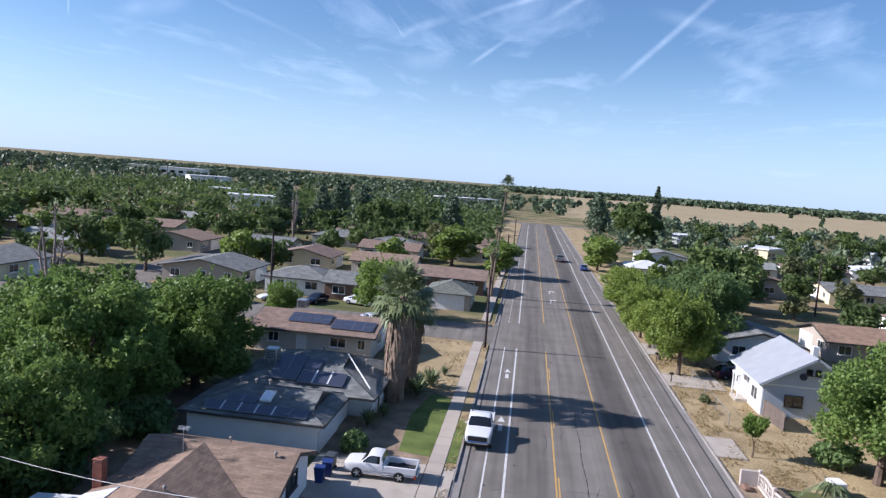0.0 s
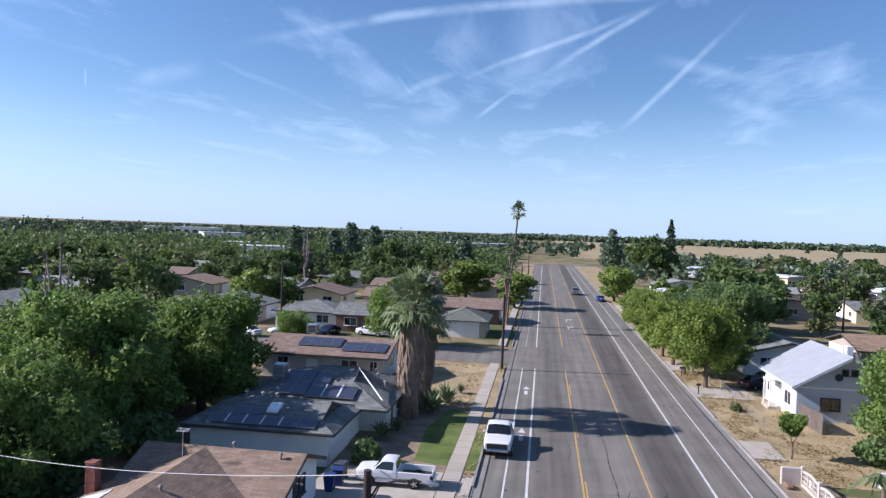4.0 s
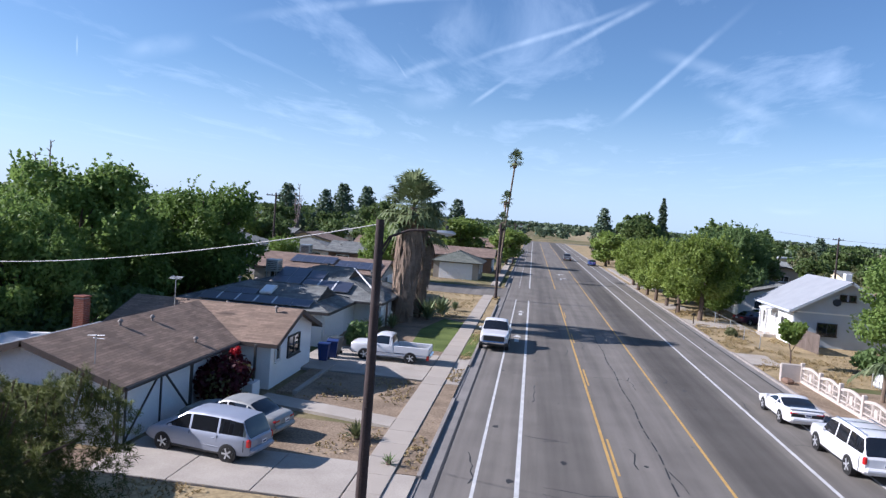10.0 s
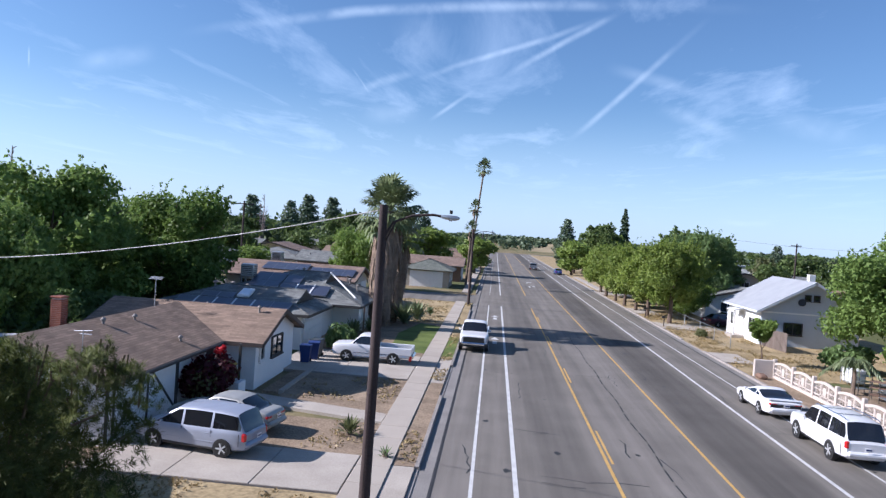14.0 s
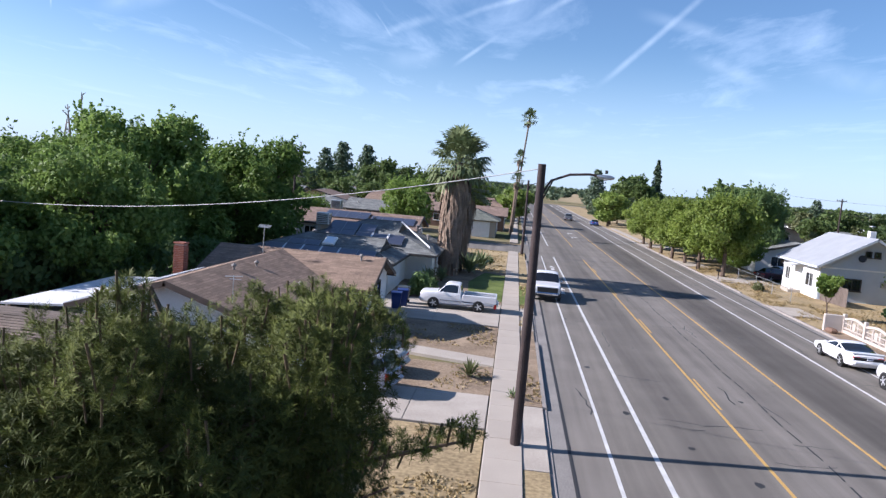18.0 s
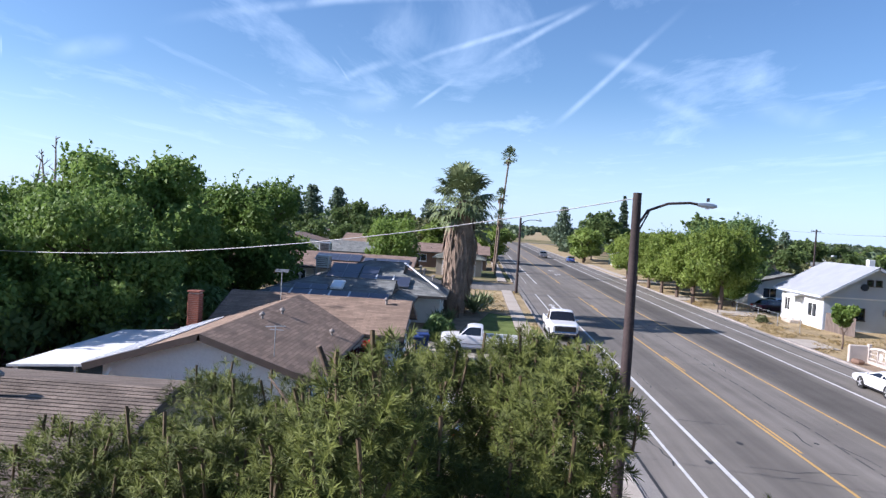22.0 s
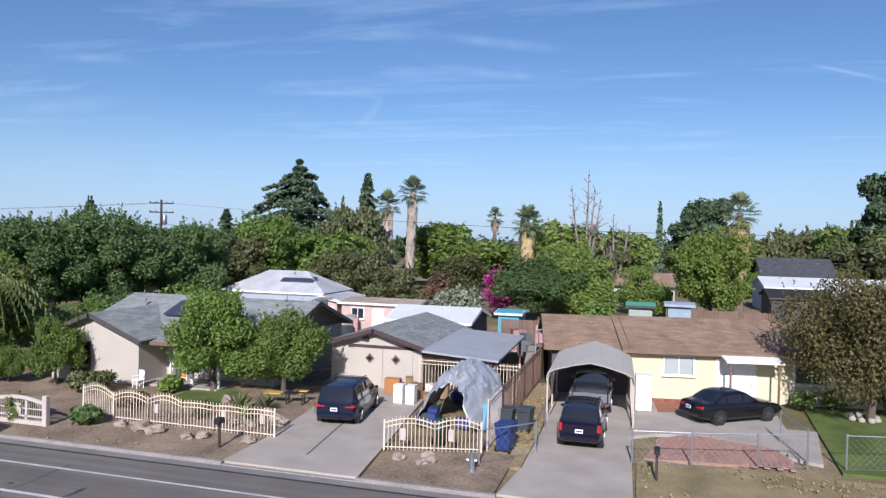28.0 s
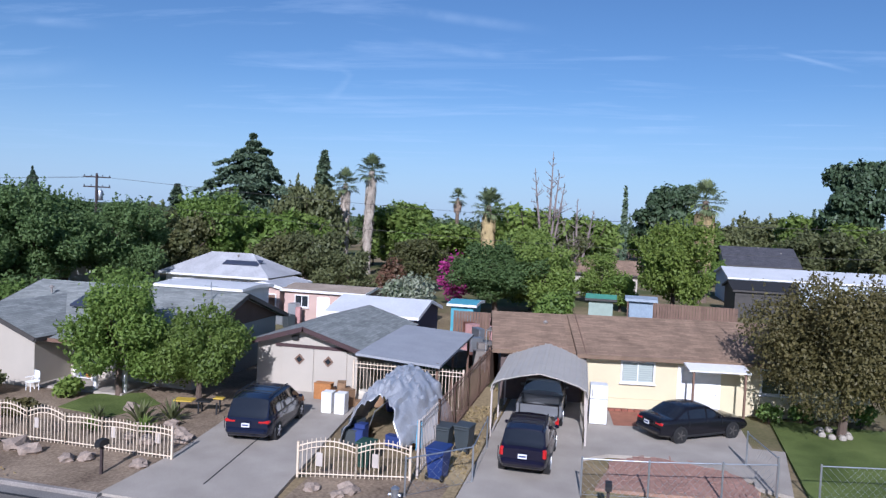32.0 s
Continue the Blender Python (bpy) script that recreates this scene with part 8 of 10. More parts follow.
FAR_O = place(tree_proto("olive_tree", "loose olive green tree with airy foliage", 114, 7.2, 3.6, 0.4, LEAF_O, 5200, 0.29, 15, 0.22, loose=0.2, shoots=60), 60, 30.2)
FAR_R = place(tree_proto("brownish_tree", "brownish olive tree with thin foliage", 118, 7.2, 3.4, 0.4, LEAF_BR, 5000, 0.27, 15, 0.22, loose=0.25, shoots=60), 62, 27.5)
WIL = place(tree_proto("weeping_tree", "weeping yellow green tree behind the arched fence", 119, 6.2, 2.2, 0.9, LEAF_W, 6500, 0.15, 11, 0.16, shoots=300, weep=0.6), 27.6, 23.4)
for x, y, s, w, p in ((15.4, 57.6, 0.80, 0.86, MID_A), (15.2, 62.8, 0.90, 0.88, MID_A), (15.0, 68.6, 0.82, 0.90, MID_A), (15.0, 75.0, 0.90, 0.92, MID_A), (14.9, 82.0, 0.84, 0.92, MID_A), (15.2, 89.0, 0.8, 0.9, MID_A), (21.5, 65, 1.08, 1.05, MID_B), (20.0, 73, 1.0, 1.0, MID_B), (19.2, 56.5, 0.62, 0.66, MID_C)):
    plant(p, x, y, s, group="row of verge trees", sx=w)
plant(FAR_B, 32, 98, 1.25, sx=1.6, label="wide dark green tree behind the verge trees")
plant(FAR_B, 27, 88, 0.95)
FAR_A.matrix_basis = pose(15.9, 137, 0) @ Matrix.Diagonal((1.2, 1.2, 0.95, 1))
plant(FAR_A, 17.5, 146, 0.85)
plant(FAR_A, -4.6, 113.5, 0.9, sx=0.95, label="round green street tree at the far kerb")
plant(FAR_A, -14.8, 123, 1.08, sx=1.3)
plant(MID_C, -27.5, 58.5, 0.62, label="small bright green tree beside the parked cars")
plant(FAR_B, 39.5, 232, 1.4, sx=1.7)
# garden trees on the east side
G1 = place(tree_proto("garden_tree", "bright green garden tree before the tan house", 121, 5.2, 2.15, 0.5, LEAF_C, 19000, 0.10, 20, 0.13, shoots=300, loose=0.12), 23.3, 5.3)
G2 = place(tree_proto("small_garden_tree", "small dense green tree beside the driveway", 122, 3.75, 1.9, 0.6, LEAF_A, 17000, 0.095, 18, 0.12, squash=0.95, shoots=260, loose=0.1), 23.9, 2.0)
plant(G2, 21.8, 12.9, 0.84, 70, sx=0.6, label="small green tree before the tan gable")
plant(G2, 21.5, 15.4, 0.46, 20, sx=0.52, label="low green shrub tree behind the arched fence")
plant(G2, 20.9, 17.6, 0.5, 140, sx=0.52, label="low green shrub tree behind the arched fence")
BR = place(tree_proto("bronze_tree", "spreading bronze green tree on the front lawn", 123, 6.1, 3.8, 1.15, LEAF_R, 46000, 0.095, 26, 0.17, squash=0.8, shoots=500), 28.5, -23.3)
BR.matrix_basis = pose(28.5, -23.3, 0) @ Matrix.Diagonal((0.92, 0.92, 1.0, 1))
place(tree_proto("shade_tree", "tall olive green shade tree behind the arched fence", 128, 9.1, 4.5, 1.4, LEAF_D, 27000, 0.17, 32, 0.28, shoots=420, lobe=(0.18, 0.36), core=0.5, loose=0.15), 24.3, 28.2)
plant(MID_B, 44, 29.2, 1.06, 60, sx=1.05, label="tall dark green tree behind the gardens")
plant(MID_B, 40, 32.2, 0.96, 60, sx=1.0)
plant(MID_B, 50, 27, 0.96, 160, sx=1.0)
plant(MID_A, 30, 27, 0.72)
feather_palm("queen_palm", "drooping feather palm in the garden", 131, 3.9, 3.3, 30, 0.15, LEAF_W).matrix_basis = pose(25.2, 20.4, 0.1)
feather_palm("young_feather_palm", "young drooping feather palm by the fence", 132, 1.7, 1.5, 14, 0.1).matrix_basis = pose(18.8, 22.0, 0.1)
Y1 = place(tree_proto("young_tree", "thin young tree on the dry verge", 124, 3.3, 0.85, 1.3, LEAF_C, 1900, 0.17, 8, 0.06), 17.1, 30.6)
bush("round_shrub", "small dark round shrub at the kerb", 16.6, 6.3, 0.65, 0.75, LEAF_B, 900, 0.12, 41, z=0.1)
bush("dry_bush", "small dry olive bush on the verge", 16.8, 43.0, 0.55, 0.85, LEAF_O, 500, 0.13, 42)
bush("garden_shrub", "grey green garden shrub before the house", 21.2, 10.3, 1.1, 1.0, LEAF_O, 1500, 0.14, 43, z=0.1)
bush("garden_shrub", "dark green clipped shrub by the porch", 22.3, 6.9, 0.6, 0.9, LEAF_A, 900, 0.12, 44, z=0.1)
bush("garden_shrub", "reddish green shrub in the garden", 19.6, 6.9, 0.9, 0.6, LEAF_R, 900, 0.12, 45, z=0.1)
bush("garden_shrub", "leafy climber on the arched fence", 16.2, 9.0, 0.6, 1.1, LEAF_A, 600, 0.13, 46, z=0.1)
for k, (x, y, r) in enumerate(((20.2, 2.0, 0.95), (19.3, 1.2, 0.7), (20.9, 1.2, 0.8), (18.9, 3.0, 0.6), (20.0, 3.6, 0.55))):
    rosette("cycad", "spiky green cycad among garden stones", x, y, r, 0.5, LEAF_A if k % 2 else LEAF_O, 30, 60 + k, 0.12)
bt = thing("yellow_garden_table", "low garden table with a worn yellow top under the trees", "table", pose(22.2, 1.55, 0.1, 0, 0, 12))
YEL = mat("yellow_plastic", (0.50, 0.36, 0.05), 0.5, 0.12)
part("tabletop", Mesh().box((0, 0, 0.48), (0.55, 0.75, 0.05), bev=0.02), YEL, bt)
part("side_top", Mesh().box((0.1, -0.75, 0.46), (0.5, 0.6, 0.05), bev=0.02), BLACKP, bt, "black side top")
part("far_top", Mesh().box((0.3, -1.25, 0.52), (0.3, 0.4, 0.05), bev=0.02), YEL, bt)
for s in (-1.3, -0.6, 0.3):
    for q in (-0.18, 0.2):
        part("leg", Mesh().box((q + 0.05, s, 0.22), (0.06, 0.06, 0.46)), BLACKP, bt)
for k, (x, y) in enumerate(((22.6, 8.9),)):
    c = thing("white_garden_chair", "white plastic garden chair in the front garden", "chair", pose(x, y, 0.12, 0, 0, 160 + 60 * k), "garden chairs")
    part("seat", Mesh().box((0, 0, 0.42), (0.45, 0.48, 0.05), bev=0.02), WHITE, c)
    part("backrest", Mesh().box((-0.22, 0, 0.68), (0.05, 0.48, 0.5), bev=0.02), WHITE, c)
    for a in (-1, 1):
        part("armrest", Mesh().box((0, a * 0.25, 0.62), (0.42, 0.05, 0.04), bev=0.01), WHITE, c)
        for b in (-0.19, 0.19):
            part("leg", Mesh().tube([(b, a * 0.2, 0), (b, a * 0.2, 0.42)], 0.022, 6), WHITE, c)
# furniture and water tank behind the arched fence
ibc = thing("white_water_tank", "white plastic water tank in a cage", "water tank", pose(20.6, 25.6, 0.1, 0, 0, 10))
part("tank", Mesh().box((0, 0, 0.55), (1.0, 1.1, 0.95), bev=0.08), WHITE, ibc)
for z in (0.2, 0.5, 0.8, 1.05):
    part("cage_bar", Mesh().box((-0.53, 0, z), (0.03, 1.16, 0.03)), STEEL, ibc)
for y in (-0.55, -0.18, 0.18, 0.55):
    part("cage_post", Mesh().box((-0.53, y, 0.55), (0.03, 0.03, 1.1)), STEEL, ibc)
for k in range(7):
    x, y = 19.5 + 0.9 * (k % 3), 19.8 + 0.9 * (k // 2)
    rk = thing("metal_rack", "dark rusty metal rack in the shaded yard", "rack", pose(x, y, 0.1, 0, 0, 17 * k), "yard clutter")
    for a in (-0.3, 0.3):
        for b in (-0.45, 0.45):
            part("upright", Mesh().box((a, b, 0.6), (0.04, 0.04, 1.2)), TRIM_D, rk)
    for z in (0.35, 0.8, 1.15):
        part("shelf", Mesh().box((0, 0, z), (0.66, 0.96, 0.03)), BROWNWALL if k % 2 else STEEL, rk)
for k, (x, y, r, h) in enumerate(((28.5, 17.8, 1.6, 2.2), (30.5, 20.5, 2.0, 2.8), (29.5, 24.0, 2.2, 2.6), (33.5, 18.0, 2.0, 2.6), (36.0, 22.5, 2.4, 3.0), (34.5, 28.0, 2.6, 3.0), (27.5, 31.5, 2.2, 2.4), (39.5, 25.0, 2.4, 3.2), (38.5, 19.0, 2.0, 2.8), (42.0, 17.5, 2.2, 3.0), (45.0, 22.0, 2.6, 3.4), (22.6, 30.5, 1.8, 2.0))):
    bush("garden_thicket", "dense green shrubs in the shade of garden trees", x, y, r, h, LEAF_B if k % 2 else LEAF_D, 1500, 0.22, 340 + k, group="garden thicket")
# palms of the west side
fan_palm("shaggy_fan_palm", "stout fan palm with a shag of dead fronds", 201, 8.5, 7.0, 2.65, 0.42, 84, (0.3, 0.2), 1.45).matrix_basis = pose(-9.2, 33.4, 0.1)
fan_palm("shaggy_fan_palm_two", "second fan palm with hanging dead fronds", 202, 6.9, 5.9, 2.1, 0.34, 56, (0.3, 0.5), 1.1).matrix_basis = pose(-8.7, 36.6, 0.1)
fan_palm("tall_fan_palm", "very tall slender fan palm by the street", 203, 17.3, 0.9, 1.5, 0.15, 34, (1.15, 1.0), 0.5).matrix_basis = pose(-4.65, 88.3, 0.1)
fan_palm("fan_palm", "slender fan palm by the street", 204, 11.3, 0.8, 1.25, 0.14, 26, (0.5, 0.5), 0.6).matrix_basis = pose(-4.9, 88.5, 0.1)
fan_palm("fan_palm_short", "shorter fan palm by the street", 205, 7.9, 0.8, 1.35, 0.14, 26, (0.3, 0.3), 0.7).matrix_basis = pose(-4.8, 82.0, 0.1)
for k, (x, y, r) in enumerate(((-7.6, 35.8, 1.7), (-6.9, 38.6, 1.7), (-8.2, 39.2, 1.0), (-9.9, 28.0, 1.2), (-6.2, 42.5, 0.8), (-9.2, 30.1, 1.0))):
    rosette("yucca", "spiky green yucca clump in the dry yard", x, y, r, 0.9, FROND, 46, 80 + k, 0.15)
bush("dark_hedge", "dark shrub in the shade of the garage", -9.6, 22.8, 1.0, 1.7, LEAF_B, 1500, 0.16, 47, sy=1.3)
# the east skyline
CED = place(conifer_proto("deodar_cedar", "tall layered dark cedar with drooping boughs", 301, 18.9, 15.5, CEDAR, 19, 44000, 0.24, 0.12, 1.25, 0.36, 0.88), 88, 34.8)
SPR = place(conifer_proto("slender_conifer", "slender dark conifer with a pointed top", 302, 16.6, 3.6, CEDAR, 30, 9000, 0.45, 0.05, 0.9, 0.36, 0.75), 86, 23.2)
DCON = place(dense_conifer("dark_conifer", "dense dark conifer on the northern skyline", 305, 14.8, 6.4, None, 4200), -44.7, 167)
plant(DCON, -21, 174, 0.9, 30)
plant(FAR_B, -40, 163, 1.35, 10, sx=1.3)
plant(FAR_B, -37, 175, 1.2, 50, sx=1.0)
plant(DCON, -54, 177, 1.05, 0, sx=1.1)
plant(DCON, -57, 170, 0.9, 70)
plant(FAR_B, -29, 172, 1.15, 70, sx=1.1)
plant(DCON, 29, 284, 1.15, 10)
plant(FAR_B, 36, 238, 1.75, 80, sx=1.7)
plant(SPR, 45, 240, 1.25, 0, sx=1.1)
plant(DCON, 64, 150, 0.66)
plant(CED, 66, 73, 0.56, 120, sx=0.36)
plant(SPR, 82, 92, 0.66, 0, sx=1.2)
plant(CED, 95, 78, 0.73, 0, sx=0.33)
plant(SPR, 100, 54.6, 0.72, 0, sx=1.1)
plant(CED, 116, 98, 0.8, 0, sx=0.3)
plant(DCON, -66, 165, 0.95, 0, sx=1.1)
STRAW_F = mat("yellow_dead_fronds", (0.40, 0.31, 0.15), 0.95, 0.4, 1.5, 12.0, rand=0.3)
PALE_BARK = mat("pale_palm_trunk", (0.37, 0.32, 0.26), 0.95, 0.4, 1.0, 12.0, bump=0.8)
fan_palm("trimmed_fan_palm", "fan palm with a thick pale trunk", 211, 14.0, 13.4, 2.3, 0.56, 40, (0.4, -0.3), 0.62, bark=PALE_BARK, dead=PALE_BARK).matrix_basis = pose(88, 17.6, 0)
fan_palm("trimmed_fan_palm_two", "shorter fan palm with brown dead fronds", 212, 12.2, 11.6, 2.1, 0.46, 40, (0.4, 0.3), 0.66, bark=PALE_BARK, dead=PALE_BARK).matrix_basis = pose(88, 20.7, 0)
fan_palm("shaggy_far_palm", "shaggy fan palm behind the gardens", 213, 9.7, 6.5, 2.1, 0.4, 44, (0.2, 0.1), 1.0, dead=STRAW_F).matrix_basis = pose(77, -0.8, 0)
fan_palm("yellowing_fan_palm", "fan palm with yellow drooping fronds", 214, 11.2, 6.0, 2.3, 0.45, 44, (-0.2, 0.1), 1.45, dead=STRAW_F).matrix_basis = pose(80, -24.3, 0)
fan_palm("far_fan_palm", "distant slender fan palm", 215, 11.5, 2.0, 1.7, 0.35, 30, (0, 0), 0.8).matrix_basis = pose(112, 10.4, 0)
for x, y, s, w, p in ((58, 50, 1.28, 1.2, FAR_O), (52, 37.5, 1.0, 1.2, MID_B), (56, 34.5, 0.96, 1.0, MID_B), (66, 27.2, 1.34, 1.3, MID_C), (84, 24.4, 1.70, 1.2, FAR_O), (76, 21, 1.05, 1.1, FAR_A), (62, 13.3, 0.90, 0.85, FAR_O), (60, 17.0, 0.8, 0.8, FAR_R), (61, 9.5, 0.66, 0.7, FAR_O), (100, 16.8, 1.3, 1.4, FAR_A), (96, 11.5, 1.05, 1.3, FAR_C), (90, 7, 0.98, 1.2, FAR_A), (98, 3, 1.0, 1.2, FAR_O), (72, 6, 0.8, 0.9, FAR_R), (82, -4.6, 1.32, 1.25, FAR_A), (84, -8.5, 1.1, 1.1, FAR_O), (57, -5.0, 0.70, 0.9, MID_B), (62, -7.5, 0.9, 0.9, FAR_M), (88, -12, 1.2, 1.1, FAR_A), (58, -19.4, 1.05, 0.92, MID_A), (66, -15.4, 0.5, 0.5, FAR_C), (72, -13.6, 0.62, 0.7, FAR_M), (150, -43, 1.6, 1.6, FAR_O), (130, -55.0, 1.42, 1.3, STONE), (118, -46.0, 1.25, 1.5, FAR_O), (122, -52, 1.3, 1.4, FAR_A), (108, -53, 1.25, 1.5, FAR_O), (116, -28, 1.35, 1.2, FAR_A), (126, -33, 1.3, 1.3, FAR_O), (134, -48, 1.5, 1.3, FAR_A), (150, 31, 1.5, 1.4, FAR_A), (140, 92, 1.0, 1.2, FAR_B), (112, -57, 1.4, 1.4, FAR_R), (101, -27.5, 0.6, 0.7, FAR_C), (89.5, -30.5, 0.4, 0.5, FAR_C), (68, 40, 1.0, 1.1, FAR_R), (46, 34, 0.9, 0.9, FAR_O), (62, 58, 1.1, 1.2, MID_C), (48, 48, 0.95, 1.1, MID_B), (120, 40, 1.3, 1.4, FAR_B)):
    plant(p, x, y, s, sx=w)
FAR_M.matrix_basis = pose(57.5, -9.0, 0) @ Matrix.Diagonal((0.85, 0.85, 0.78, 1))
FAR_B.matrix_basis = pose(140, -26.5, 0) @ Matrix.Diagonal((1.3, 1.3, 1.4, 1))
FAR_C.matrix_basis = pose(70, 24.3, 0) @ Matrix.Diagonal((1.2, 1.2, 1.24, 1))
FAR_O.matrix_basis = pose(60, 30.2, 0) @ Matrix.Diagonal((1.05, 1.05, 1.12, 1))
bush("magenta_bougainvillea", "tall magenta flowering bougainvillea behind the sheds", 60, -0.8, 1.7, 5.2, MAGENTA, 1500, 0.26, 51)
bush("red_hibiscus", "rosy flowering shrub behind the sheds", 60, 5.0, 1.6, 4.6, leaf_mat("rosy_leaves", (0.06, 0.08, 0.025), (0.24, 0.10, 0.08)), 1500, 0.25, 52)
bush("oleander", "oleander with white blossom behind the sheds", 48.5, 0.2, 2.4, 3.9, BLOSSOM, 2600, 0.2, 53)
bush("yellow_green_shrub", "yellow green shrub behind the ridge", 46.5, -10.6, 1.5, 3.5, LEAF_C, 2000, 0.2, 54)


def bare_tree(name, label, x, y, h, seed):
    """A leafless tree: a few tall upright leaders with short rising side branches."""
    pr = random.Random(seed)
    t = thing(name, label, "tree", pose(x, y, 0))
    gb = mat("grey_bark", (0.22, 0.18, 0.16), 0.95, 0.3)
    tw = Mesh()
    for k in range(4):
        a = 1.57 * k + pr.uniform(-.5, .5)
        hk = h * (1.0 if k == 0 else pr.uniform(0.62, 0.9))
        q = h * (0.03 if k == 0 else pr.uniform(0.07, 0.14))
        P = [Vector((0, 0, -0.1)), Vector((math.cos(a) * q * 0.5, math.sin(a) * q * 0.5, hk * 0.4)), Vector((math.cos(a) * q, math.sin(a) * q, hk * 0.75)), Vector((math.cos(a) * q * 0.8, math.sin(a) * q * 1.3, hk))]
        part("leader", Mesh().tube(P, [0.24, 0.17, 0.10, 0.03], 6), gb, t)
        for _ in range(17):
            u = pr.uniform(0.3, 0.97) * 3
            i = min(2, int(u))
            b = P[i].lerp(P[i + 1], u - i)
            c = pr.uniform(0, 6.283)
            L = h * pr.uniform(0.05, 0.13) * (1.25 - u / 3)
            e = b + Vector((math.cos(c) * L, math.sin(c) * L, L * pr.uniform(0.2, 1.0)))
            tw.tube([b, e], [0.06, 0.02], 4, False)
            for _ in range(3):
                g = b.lerp(e, pr.uniform(0.4, 1.0))
                tw.tube([g, g + Vector((pr.uniform(-.4, .4), pr.uniform(-.4, .4), pr.uniform(0.0, .7))) * L], [0.03, 0.012], 3, False)
    tagged(part("twig_growth", tw, gb, t), kind="stuff")


bare_tree("bare_tree", "leafless grey tree with upright branches", 80, -7.2, 16.3, 1)
bare_tree("bare_tree", "leafless grey tree with thin twigs", 82, -10.5, 11.0, 2)
bare_tree("bare_tree", "leafless pale tree behind dark trees", -58, 150, 13.5, 3)
bare_tree("bare_tree", "leafless dead tree above the backyard trees", -46, 44, 12.5, 4)
for x, y, h in ((140, -17, 16), (150, 12, 14), (168, -58, 14)):
    t = thing("italian_cypress", "narrow dark cypress spire on the skyline", "tree", pose(x, y, 0))
    part("trunk", Mesh().tube([(0, 0, 0), (0, 0, h * 0.4)], 0.15, 6), BARK, t)
    v, f_ = leaf_cloud(np.random.default_rng(int(x)), [(0, 0, h * 0.25), (0, 0, h * 0.5), (0, 0, h * 0.75), (0, 0, h * 0.9)], [(0.7, 0.7, h * 0.22), (0.65, 0.65, h * 0.22), (0.42, 0.42, h * 0.2), (0.2, 0.2, h * 0.1)], 900, 0.5)
    part("crown", fast_mesh("crown", v, f_, CEDAR), None, t)


